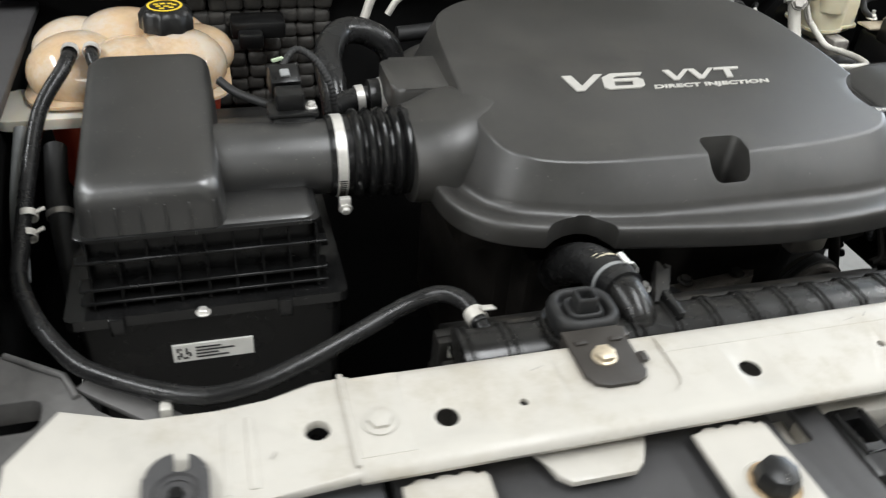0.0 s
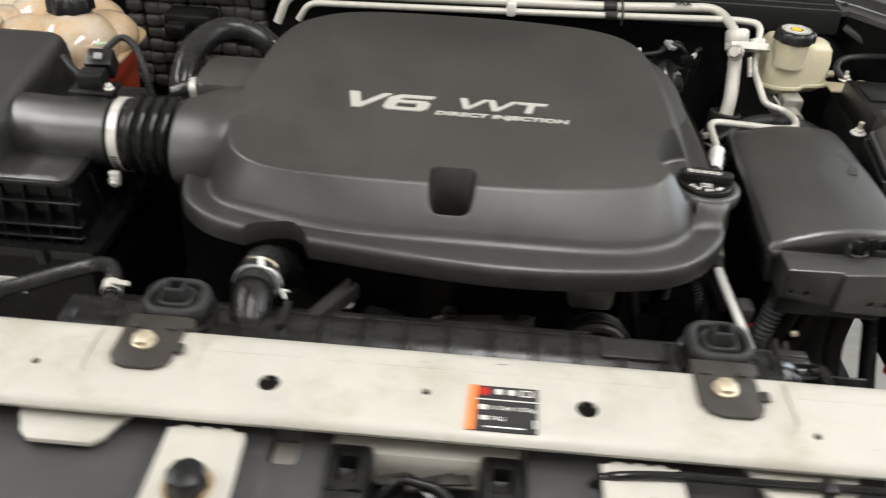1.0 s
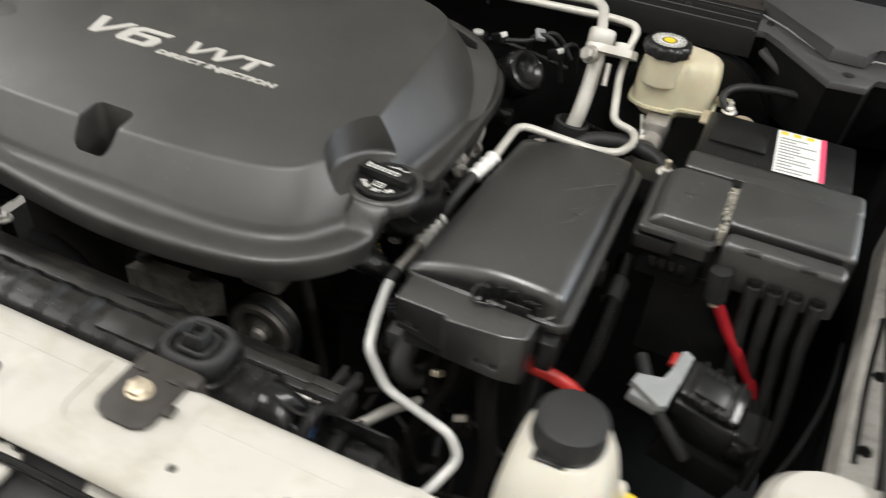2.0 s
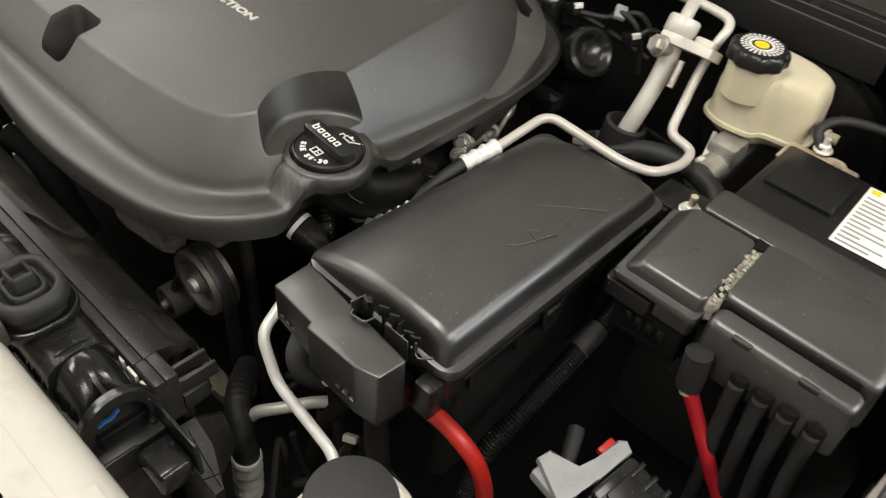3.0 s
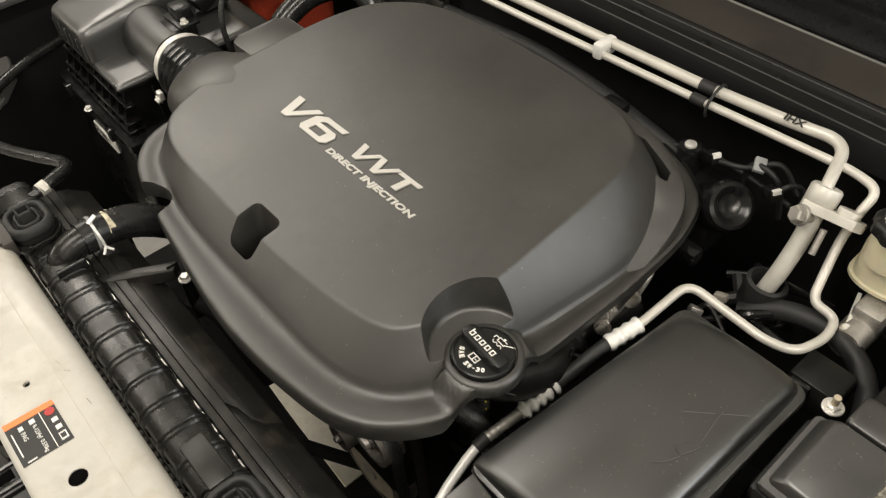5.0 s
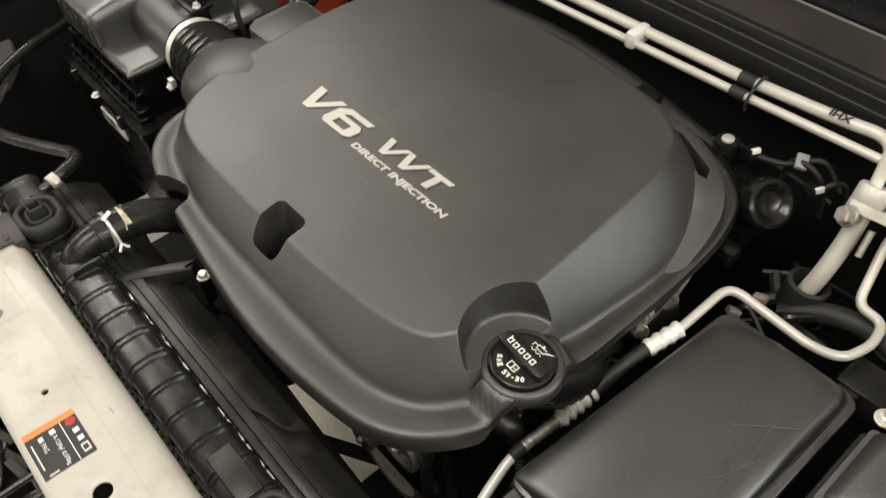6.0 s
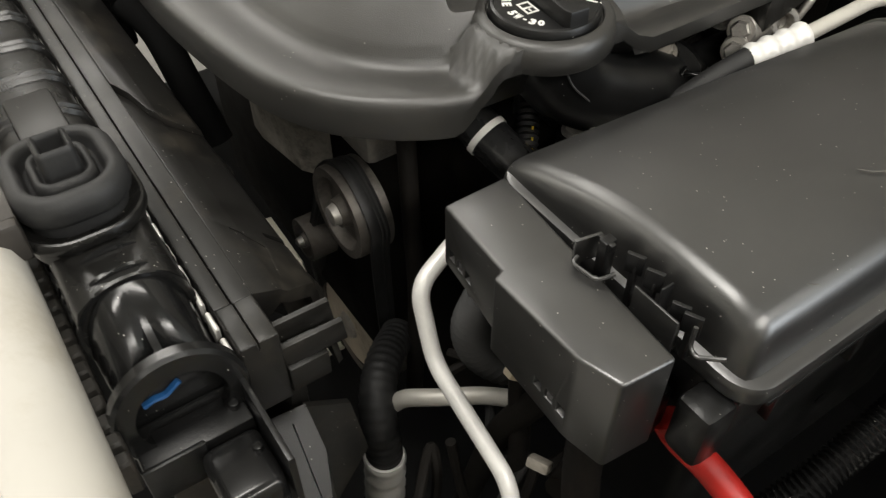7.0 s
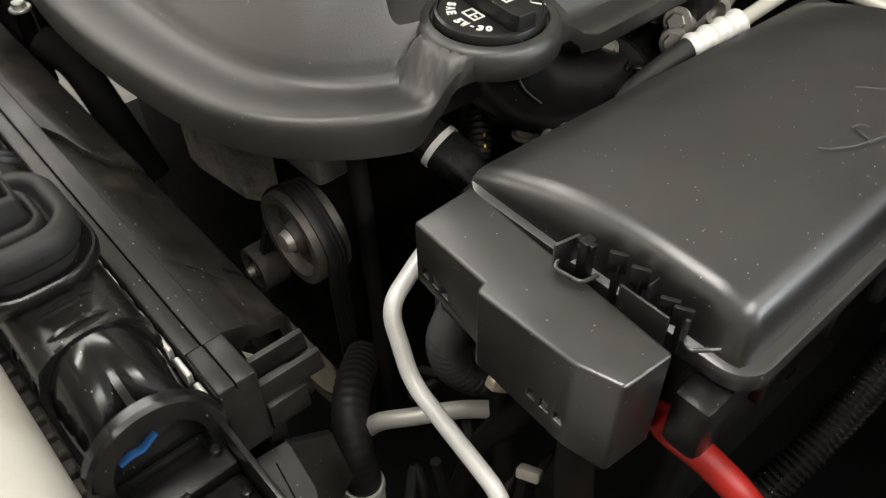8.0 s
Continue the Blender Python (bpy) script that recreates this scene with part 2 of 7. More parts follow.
def prism(outline, z0, z1, bevel=0.0, seg=2):
    """A plan outline raised from z0 to z1."""
    bm = bmesh.new()
    low = [bm.verts.new((x, y, z0)) for x, y in outline]
    high = [bm.verts.new((x, y, z1)) for x, y in outline]
    bm.faces.new(low[::-1])
    top = bm.faces.new(high)
    k = len(outline)
    for i in range(k):
        bm.faces.new((low[i], low[(i + 1) % k], high[(i + 1) % k], high[i]))
    if bevel > 0:
        bmesh.ops.bevel(bm, geom=list(top.edges), offset=bevel, segments=seg, profile=0.5, affect="EDGES", clamp_overlap=True)
    return bm


def rounded(x0, x1, y0, y1, r, k=5):
    """The outline of a rectangle with rounded corners."""
    pts = []
    for cx, cy, a in ((x1 - r, y0 + r, -90), (x1 - r, y1 - r, 0), (x0 + r, y1 - r, 90), (x0 + r, y0 + r, 180)):
        for i in range(k + 1):
            t = radians(a + 90 * i / k)
            pts.append((cx + r * math.cos(t), cy + r * math.sin(t)))
    return pts


def lathe(profile, at=(0, 0, 0), axis=(0, 0, 1), seg=32, start=0.0, wave=None):
    """Turns (radius, height) pairs round an axis through at. wave(angle) scales the radius."""
    bm = bmesh.new()
    rings = []
    for r, h in profile:
        if r < 1e-6:
            rings.append([bm.verts.new((0, 0, h))])
        else:
            ring = []
            for i in range(seg):
                a = start + 2 * math.pi * i / seg
                k = wave(a) if wave else 1.0
                ring.append(bm.verts.new((r * k * math.cos(a), r * k * math.sin(a), h)))
            rings.append(ring)
    for a, b in zip(rings, rings[1:]):
        if len(a) == 1 and len(b) == 1:
            continue
        for i in range(seg):
            j = (i + 1) % seg
            if len(a) == 1:
                bm.faces.new((a[0], b[i], b[j]))
            elif len(b) == 1:
                bm.faces.new((a[i], a[j], b[0]))
            else:
                bm.faces.new((a[i], a[j], b[j], b[i]))
    turn = Vector(axis).to_track_quat("Z", "Y").to_matrix().to_4x4()
    return moved(bm, Matrix.Translation(at) @ turn)


def bent(pts, fillet=0.03, k=7):
    """A path of straight runs with rounded bends."""
    pts = [Vector(p) for p in pts]
    out = [pts[0]]
    for a, b, c in zip(pts, pts[1:], pts[2:]):
        d = min(fillet, (a - b).length * 0.49, (c - b).length * 0.49)
        p, q = b + (a - b).normalized() * d, b + (c - b).normalized() * d
        for i in range(k + 1):
            t = i / k
            out.append(p * (1 - t) ** 2 + b * 2 * t * (1 - t) + q * t * t)
    out.append(pts[-1])
    return out


def flowing(pts, k=8):
    """A soft path through the points."""
    p = [Vector(q) for q in pts]
    p = [2 * p[0] - p[1]] + p + [2 * p[-1] - p[-2]]
    out = []
    for a, b, c, d in zip(p, p[1:], p[2:], p[3:]):
        for i in range(k):
            t = i / k
            out.append(0.5 * (2 * b + (c - a) * t + (2 * a - 5 * b + 4 * c - d) * t * t + (3 * b - a - 3 * c + d) * t ** 3))
    out.append(p[-2])
    return out


def even(path, step):
    """The same path, resampled at even steps."""
    out, left = [path[0]], step
    for a, b in zip(path, path[1:]):
        d = (b - a).length
        while d >= left > 0 and d > 0:
            a = a + (b - a) * (left / d)
            out.append(a.copy())
            d, left = (b - a).length, step
        left -= d
    out.append(path[-1])
    return out


def tube(path, radius, seg=14, wave=None, cap=True, flat=None):
    """Sweeps a circle along a path. wave(metres run): scales the radius. flat: (width, height) of an oval section."""
    bm = bmesh.new()
    path = [Vector(p) for p in path]
    n = len(path)
    t0 = (path[1] - path[0]).normalized()
    side = t0.cross(Vector((0, 0, 1)))
    if side.length < 0.05:
        side = t0.cross(Vector((0, 1, 0)))
    side.normalize()
    rings, run = [], 0.0
    for i, p in enumerate(path):
        t = (path[min(i + 1, n - 1)] - path[max(i - 1, 0)]).normalized()
        side = (side - t * side.dot(t)).normalized()
        up = side.cross(t)
        if i:
            run += (p - path[i - 1]).length
        r = radius * (wave(run) if wave else 1.0)
        w, h = (r, r) if flat is None else (flat[0] / 2, flat[1] / 2)
        rings.append([bm.verts.new(p + side * w * math.cos(2 * math.pi * j / seg) + up * h * math.sin(2 * math.pi * j / seg)) for j in range(seg)])
    for a, b in zip(rings, rings[1:]):
        for j in range(seg):
            bm.faces.new((a[j], a[(j + 1) % seg], b[(j + 1) % seg], b[j]))
    if cap:
        bm.faces.new(rings[0][::-1])
        bm.faces.new(rings[-1])
    return bm


def corrugated(pts, radius, pitch=0.008, depth=0.12, seg=16):
    path = even(flowing(pts), pitch / 4)
    return tube(path, radius, seg, wave=lambda s: 1 + depth * (0.5 + 0.5 * math.copysign(min(1, abs(math.sin(2 * math.pi * s / pitch)) * 1.8), math.sin(2 * math.pi * s / pitch))) - depth)


def loft(loops, caps=True):
    """Skins a row of closed loops that have the same number of points."""
    bm = bmesh.new()
    rings = [[bm.verts.new(p) for p in loop] for loop in loops]
    k = len(rings[0])
    for a, b in zip(rings, rings[1:]):
        for j in range(k):
            bm.faces.new((a[j], a[(j + 1) % k], b[(j + 1) % k], b[j]))
    if caps:
        bm.faces.new(rings[0][::-1])
        bm.faces.new(rings[-1])
    return bm


def bolt(x, y, z, r, h, axis=(0, 0, 1), washer=1.45):
    """A hexagon head on its washer."""
    head = lathe([(0, h), (r * 0.8, h), (r, h * 0.86), (r, h * 0.25), (0, h * 0.25)], (x, y, z), axis, 6)
    wash = lathe([(0, 0), (r * washer, 0), (r * washer, h * 0.22), (r * washer * 0.93, h * 0.3), (0, h * 0.3)], (x, y, z), axis, 24)
    return joined(head, wash)


def ring_band(at, axis, radius, width, thick=0.0015, seg=48):
    h = width / 2
    return lathe([(radius, -h), (radius + thick, -h), (radius + thick, h), (radius, h), (radius, -h)], at, axis, seg)


def carved(ob, cutters, operation="DIFFERENCE", bevel=0.0, seg=2, angle=40):
    """Cuts the bmeshes out of a mesh object for good."""
    temps = []
    for c in cutters:
        t = new("cutter", finish(c))
        temps.append(t)
        m = ob.modifiers.new("cut", "BOOLEAN")
        m.operation, m.solver, m.object = operation, "EXACT", t
    if bevel > 0:
        m = ob.modifiers.new("bevel", "BEVEL")
        m.width, m.segments, m.limit_method, m.angle_limit = bevel, seg, "ANGLE", radians(angle)
    bpy.context.view_layer.update()
    dg = bpy.context.evaluated_depsgraph_get()
    me = bpy.data.meshes.new_from_object(ob.evaluated_get(dg))
    ob.modifiers.clear()
    old = ob.data
    ob.data = me
    bpy.data.meshes.remove(old)
    for t in temps:
        d = t.data
        bpy.data.objects.remove(t)
        bpy.data.meshes.remove(d)
    me.shade_smooth()
    me.set_sharp_from_angle(angle=radians(34))
    return ob


def lettering(text, size, extrude=0.0008, shear=0.0, stretch=1.0, bold=0.0):
    """A mesh of the built-in font, its baseline's start at the origin."""
    cu = bpy.data.curves.new("text", "FONT")
    cu.body, cu.size, cu.extrude, cu.shear, cu.offset = text, size, extrude, shear, bold
    cu.resolution_u = 3
    ob = new("text", cu)
    bpy.context.view_layer.update()
    me = bpy.data.meshes.new_from_object(ob.evaluated_get(bpy.context.evaluated_depsgraph_get()))
    bpy.data.objects.remove(ob)
    bpy.data.curves.remove(cu)
    bm = bmesh.new()
    bm.from_mesh(me)
    bpy.data.meshes.remove(me)
    for v in bm.verts:
        v.co.x *= stretch
    return bm


def fitted(bm, x0, x1, y0, y1):
    """Fits flat lettering into a rectangle."""
    xs, ys = [v.co.x for v in bm.verts], [v.co.y for v in bm.verts]
    for v in bm.verts:
        v.co.x = x0 + (v.co.x - min(xs)) / (max(xs) - min(xs)) * (x1 - x0)
        v.co.y = y0 + (v.co.y - min(ys)) / (max(ys) - min(ys)) * (y1 - y0)
    return bm


# the garage round the car
def slab(name, x0, x1, y0, y1, z0, z1, material, label, category):
    return single(name, box(x0, x1, y0, y1, z0, z1, 0), material, label, category, kind="structure")


slab("floor", -6, 5, -5, 5, -0.1, 0, CONCRETE, "grey concrete garage floor", "floor")
slab("ceiling", -6, 5, -5, 5, 3.0, 3.1, WALLPAINT, "pale painted garage ceiling", "ceiling")
slab("wall_north", -6, 5, 5, 5.1, 0, 3.0, WALLPAINT, "pale painted garage wall", "wall")
slab("wall_south", -6, 5, -5.1, -5, 0, 3.0, WALLPAINT, "pale painted garage wall", "wall")
# east wall round the side window
slab("wall_east", 5, 5.1, -5, 1.7, 0, 3.0, WALLPAINT, "pale painted garage wall", "wall")
slab("wall_east", 5, 5.1, 4.5, 5, 0, 3.0, WALLPAINT, "pale painted garage wall", "wall")
slab("wall_east", 5, 5.1, 1.7, 4.5, 2.5, 3.0, WALLPAINT, "pale painted garage wall above the window", "wall")
slab("wall_east", 5, 5.1, 1.7, 4.5, 0, 0.9, WALLPAINT, "pale painted garage wall below the window", "wall")
slab("wall_west", -6.1, -6, -5, 5, 0, 3.0, WALLPAINT, "pale painted garage wall", "wall")


# body shell round the engine bay
def body_shell():
    # Firewall coloured as dark as the shade at the bay's rear.
    single("firewall", box(-0.95, 0.95, 0.88, 0.90, 0.2, 1.03, 0.002), SHADE_BLACK, "firewall at the rear of the engine bay, coloured shade-black", "firewall", kind="structure")
    lid = thing("cowl_panel", (0, 0.9, 1.04), "black plastic cowl panel below the windscreen", "cowl", kind="structure")
    prof = [(0.832, 1.02), (0.836, 1.055), (0.84, 1.062), (0.846, 1.063), (0.878, 1.063), (0.882, 1.066), (0.888, 1.072), (0.97, 1.076), (0.975, 1.072), (0.976, 1.05), (0.976, 1.02)]
    part("panel", loft([[(x, y, z) for y, z in prof] for x in (-0.95, -0.5, 0, 0.35, 0.66)]), COWL, lid)
    band = [(0.8905, 1.0735), (0.968, 1.0772), (0.968, 1.0762), (0.8905, 1.0725)]
    part("band", loft([[(x, y, z) for y, z in band] for x in (-0.95, 0, 0.66)]), mat("faded_brown_rubber", (0.03, 0.0262, 0.0225), 0.55, vary=0.25, scale=8, bump=0.2, spec=0.4), lid, "faded brownish rubber band")
    for y, z in ((0.8405, 1.0615), (0.8655, 1.0633), (0.8845, 1.0695)):
        part("ridge", tube([(-0.95, y, z), (0.0, y, z), (0.655, y, z)], 0.0012, 8), LID, lid)
    part("gutter", box(-0.95, 0.66, 0.976, 1.0, 1.03, 1.055, 0.002), SHADE_BLACK, lid)
    for i in range(12):
        part("stud", lathe([(0, 0), (0.006, 0), (0.005, 0.003), (0, 0.003)], (-0.7 + i * 0.125, 0.872, 1.063), seg=12), BLACK, lid)
    part("trim", tube([(-0.95, 1.004, 1.062), (0, 1.004, 1.062), (0.95, 1.004, 1.062)], 0.0035, 8), GLOSS, lid, "shiny grey edge of the glass")
    single("windscreen", box(-0.95, 0.95, 0, 0.6, -0.006, 0, 0.001), GLASS, "black glossy lower edge of the windscreen", "windscreen", kind="structure").matrix_basis = pose(0, 1.006, 1.064, 24, 0, 0)
    corner = thing("hinge_bracket", (0.75, 0.8, 1.05), "dark grey folded bracket beside the cowl", "bracket")
    low = [(0.655, 0.838), (0.674, 0.842), (0.70, 0.812), (0.77, 0.724), (0.818, 0.73), (0.83, 0.765), (0.9, 0.775)]
    high = [(0.9, 0.83), (0.825, 0.826), (0.81, 0.79), (0.764, 0.79), (0.70, 0.872), (0.655, 0.91)]
    flange = part("flange", prism(low + high, 1.052, 1.062, 0.003), GREYPL, corner)
    carved(flange, [lathe([(0, -0.05), (0.009, -0.05), (0.009, 0.05), (0, 0.05)], (0.793, 0.758, 1.06), seg=20)], bevel=0.001)
    part("top_sheet", prism([(0.655, 0.908), (0.70, 0.87), (0.764, 0.788), (0.81, 0.788), (0.825, 0.824), (0.95, 0.824), (0.95, 1.0), (0.655, 1.0)], 1.064, 1.082, 0.004), GREYPL, corner)
    part("apron", loft([[(x, y + d, z) for x, y in low + [(q, r + 0.01) for q, r in low[::-1]]] for z, d in ((0.93, 0.06), (1.053, 0.004))]), SHADE_BLACK, corner)
    part("lug", moved(box(-0.03, 0.03, -0.008, 0.008, -0.006, 0.006, 0.004), pose(0.7, 0.835, 1.02, 0, 25, -20)), GREYPL, corner)
    # Added, unseen sheet: closes the open bay below and keeps it dark.
    single("undertray", box(-0.95, 0.95, -0.2, 0.9, 0.2, 0.21, 0.001), SHADE_BLACK, "added near-black sheet that closes the bay below the engine", "undertray", kind="structure")
    # Fender sides coloured near black for the bay's shade.
    for s, name in ((-1, "inner_fender"), (1, "inner_fender")):
        ob = thing(name, (s * 0.93, 0.4, 0.5), "inner fender beside the engine bay, its side panel coloured shade-black", "fender", kind="structure")
        part("side_panel", box(min(s * 0.9, s * 0.92), max(s * 0.9, s * 0.92), -0.05, 0.9, 0.4, 0.985, 0.004), SHADE_BLACK, ob)
        part("top_flange", box(min(s * 0.88, s * 1.02), max(s * 0.88, s * 1.02), 0.02, 0.98, 0.985, 1.0, 0.004), GREYPL, ob, "dark grey painted flange")


# Bonnet is out of view; its pale liner is added to reflect light.
def open_bonnet():
    ob = thing("bonnet", (0, 1.02, 1.12), "raised white painted bonnet above the engine bay", "bonnet", kind="structure")
    turn = pose(0, 1.03, 1.13, -72, 0, 0)
    part("skin", moved(box(-0.8, 0.8, -1.1, 0.0, 0.02, 0.035, 0.006), turn), WHITE, ob)
    part("liner", moved(box(-0.7, 0.7, -1.0, -0.08, 0.0, 0.018, 0.006), turn), REFLECTOR, ob, "unseen pale grey liner, toned for its reflections")


open_bonnet()


body_shell()


def radiator_support():
    ob = thing("radiator_support", (0, -0.1, 0.9), "white painted steel radiator support beam with holes", "beam", kind="structure")
    prof = [(-0.035, 0.944), (-0.0355, 0.957), (-0.0385, 0.967), (-0.045, 0.9745), (-0.054, 0.979), (-0.063, 0.98), (-0.14, 0.98), (-0.148, 0.9788), (-0.153, 0.9755), (-0.155, 0.9715), (-0.154, 0.967), (-0.150, 0.963),
            (-0.146, 0.9645), (-0.15, 0.97), (-0.147, 0.9745), (-0.14, 0.976), (-0.063, 0.976), (-0.05, 0.9715), (-0.0425, 0.964), (-0.0395, 0.955), (-0.039, 0.944)]
    xs = [-0.535 + 1.07 * i / 24 for i in range(25)]
    beam = part("beam", loft([[(x, y, z) for y, z in prof] for x in xs]), WHITE, ob)
    cuts = []
    for x in (-0.455, -0.161, 0.14, 0.452):
        cuts.append(lathe([(0, -0.05), (0.0105, -0.05), (0.0105, 0.05), (0, 0.05)], (x, -0.108, 0.98), seg=24))
        cuts.append(lathe([(0, -0.0022), (0.016, -0.0022), (0.026, 0.004), (0, 0.004)], (x + 0.004, -0.111, 0.98), seg=28))
    for x, y in ((-0.386, -0.107), (-0.012, -0.105), (0.35, -0.12)):
        cuts.append(lathe([(0, -0.05), (0.0042, -0.05), (0.0042, 0.05), (0, 0.05)], (x, y, 0.98), seg=12))
    for x in (-0.285, 0.285):
        cuts.append(prism(rounded(x - 0.058, x + 0.052, -0.124, -0.02, 0.024), 0.9768, 1.0))
    carved(beam, cuts, bevel=0.002, seg=3)
    # overlapped ends
    for s in (-1, 1):
        plan = [(0.528, -0.1525), (0.60, -0.1575), (0.66, -0.166), (0.71, -0.185), (0.80, -0.2), (0.80, -0.085), (0.765, -0.035), (0.735, -0.048), (0.70, -0.064), (0.64, -0.066), (0.60, -0.058), (0.56, -0.044), (0.528, -0.042)]
        plan = [(s * x, y) for x, y in (plan if s > 0 else plan[::-1])]
        end = part("end_plate", prism(plan, 0.968, 0.9775, 0.004), WHITE, ob)
        holes = [lathe([(0, -0.05), (0.0105, -0.05), (0.0105, 0.05), (0, 0.05)], (s * 0.563, -0.1, 0.98), seg=24),
                 lathe([(0, -0.05), (0.004, -0.05), (0.004, 0.05), (0, 0.05)], (s * 0.758, -0.13, 0.98), seg=12)]
        carved(end, holes, bevel=0.001)
        part("emboss", box(*sorted((s * 0.612, s * 0.62)), -0.148, -0.075, 0.975, 0.9787, 0.0012, 2), WHITE, ob)
        part("emboss", box(*sorted((s * 0.634, s * 0.639)), -0.15, -0.078, 0.975, 0.9783, 0.0008, 2), WHITE, ob)
        part("overlap_plate", box(*sorted((s * 0.488, s * 0.5335)), -0.1385, -0.05, 0.9775, 0.9806, 0.0005, 2), WHITE, ob)
        part("weld_bolt", bolt(s * 0.512, -0.104, 0.981, 0.0105, 0.006), WHITE, ob, "bolt painted over in white")
    part("crease", box(-0.235, 0.225, -0.0738, -0.0728, 0.9795, 0.9803, 0.0002, 1), WHITE, ob)
    part("crease", box(0.345, 0.5, -0.0738, -0.0728, 0.9795, 0.9803, 0.0002, 1), WHITE, ob)
    for x, y, a, l in ((-0.01, -0.13, 20, 0.006), (0.002, -0.062, 40, 0.012), (-0.02, -0.066, 10, 0.02), (0.22, -0.09, 70, 0.005), (-0.36, -0.07, 15, 0.02), (-0.13, -0.1, 0, 0.006), (0.06, -0.06, 5, 0.016), (-0.6, -0.12, 60, 0.012), (0.4, -0.13, 30, 0.008)):
        part("scuff", moved(box(-l / 3, l / 3, -0.0006, 0.0006, -0.0004, 0.00025, 0), pose(x, y, 0.98, 0, 0, a)), DIRTYPAINT, ob, "grey scuff in the paint")
    part("seam_ridge", box(-0.5385, -0.534, -0.145, -0.043, 0.976, 0.9812, 0.001), WHITE, ob)
    return ob


radiator_support()


def air_deflector():
    ob = thing("air_deflector", (0, -0.3, 0.9), "dark grey plastic air deflector behind the grille", "panel")
    for x0, x1 in ((-0.508, -0.094), (0.086, 0.56)):
        panel = part("panel", box(x0, x1, -0.5, -0.132, 0.936, 0.944, 0.003), GREYPL, ob)
        if x0 < 0:
            carved(panel, [prism(rounded(-0.151, -0.124, -0.174, -0.1, 0.006), 0.9, 1.0)], bevel=0.001)
        for i in range(2):
            part("push_pin", lathe([(0, 0.0), (0.012, 0), (0.011, 0.003), (0.004, 0.0035), (0, 0.002)], (x0 + 0.11 + i * 0.16, -0.24, 0.944), seg=20), GREYPL, ob)
    part("side_panel", box(-0.95, -0.516, -0.5, -0.134, 0.935, 0.948, 0.004), mat("pale_grey_panel", (0.13, 0.133, 0.14), 0.45, vary=0.05), ob, "pale grey plastic panel")
    part("side_pin", lathe([(0, 0), (0.012, 0), (0.012, 0.004), (0, 0.004)], (-0.64, -0.19, 0.947), seg=6), BLACK, ob)
    part("tongue", box(-0.152, -0.122, -0.19, -0.13, 0.915, 0.922, 0.002), WHITE, ob, "white steel tongue")
    return ob


air_deflector()


def grille_tab(x, lean, w=0.036):
    ob = thing("grille_bracket", (x, -0.2, 0.93), "white steel grille bracket with a black plastic bolt", "bracket", "grille brackets")
    k = w / 0.042
    top = [(x + k * a, b - 0.013) for a, b in ((0.042, -0.146), (0.037, -0.14), (0.031, -0.146), (0.026, -0.1385), (0.016, -0.138), (0.011, -0.1445), (0.005, -0.1385), (-0.006, -0.138), (-0.011, -0.1445), (-0.017, -0.1385), (-0.028, -0.138), (-0.034, -0.1445), (-0.042, -0.142))]
    low = [(x + lean * 0.8 - w * 1.05, -0.22), (x + lean * 1.2 - w * 1.1, -0.275), (x + lean * 1.2 + w * 1.05, -0.275), (x + lean * 0.8 + w, -0.22)]
    part("plate", prism(top + low, 0.9545, 0.96, 0.0015), WHITE, ob)
    bx = x + lean * 0.75
    part("boss", lathe([(0, 0), (0.026, 0), (0.022, 0.003), (0, 0.003)], (bx, -0.22, 0.96), seg=28), WHITE, ob)
    part("rust_ring", lathe([(0, 0), (0.0225, 0), (0.0225, 0.0004), (0, 0.0004)], (bx, -0.22, 0.963), seg=28), mat("rust_stain", (0.3, 0.22, 0.13), 0.8, vary=0.4, scale=80), ob, "rust stain round the bolt")
    part("bolt_head", lathe([(0, 0), (0.0185, 0), (0.0185, 0.01), (0.016, 0.017), (0.009, 0.02), (0, 0.02)], (bx, -0.22, 0.9632), seg=8), BLACK, ob, "black plastic push bolt")
    return ob


for gx, gl in ((-0.468, -0.002), (-0.2075, 0.004), (0.1875, 0.002), (0.468, 0.002)):
    grille_tab(gx, gl)


def small_tab(s):
    ob = thing("support_tab", (s * 0.333, -0.17, 0.94), "small white steel tab below the support beam", "bracket", "support tabs")
    plan = [(s * x, y) for x, y in ((-0.391, -0.137), (-0.381, -0.155), (-0.376, -0.171), (-0.366, -0.18), (-0.308, -0.18), (-0.298, -0.172), (-0.292, -0.156), (-0.28, -0.137))]
    plate = part("plate", prism(plan if s < 0 else plan[::-1], 0.952, 0.9575, 0.002), WHITE, ob)
    carved(plate, [lathe([(0, -0.05), (0.0035, -0.05), (0.0035, 0.05), (0, 0.05)], (s * 0.335, -0.164, 0.955), seg=12)])


for side in (-1, 1):
    small_tab(side)


def release_cable():
    ob = thing("release_cable", (0.3, -0.17, 0.96), "thin black bonnet release cable along the beam", "cable")
    part("sheath", tube(flowing([(0.142, -0.164, 0.925), (0.146, -0.168, 0.945), (0.16, -0.1705, 0.9615), (0.22, -0.1665, 0.9638), (0.3, -0.166, 0.9638), (0.4, -0.164, 0.9638), (0.47, -0.1675, 0.964), (0.53, -0.174, 0.958), (0.58, -0.18, 0.94)]), 0.0042, 12), GLOSS, ob)
    part("clip", box(0.345, 0.356, -0.174, -0.1575, 0.9575, 0.9695, 0.002), BLACK, ob)


release_cable()


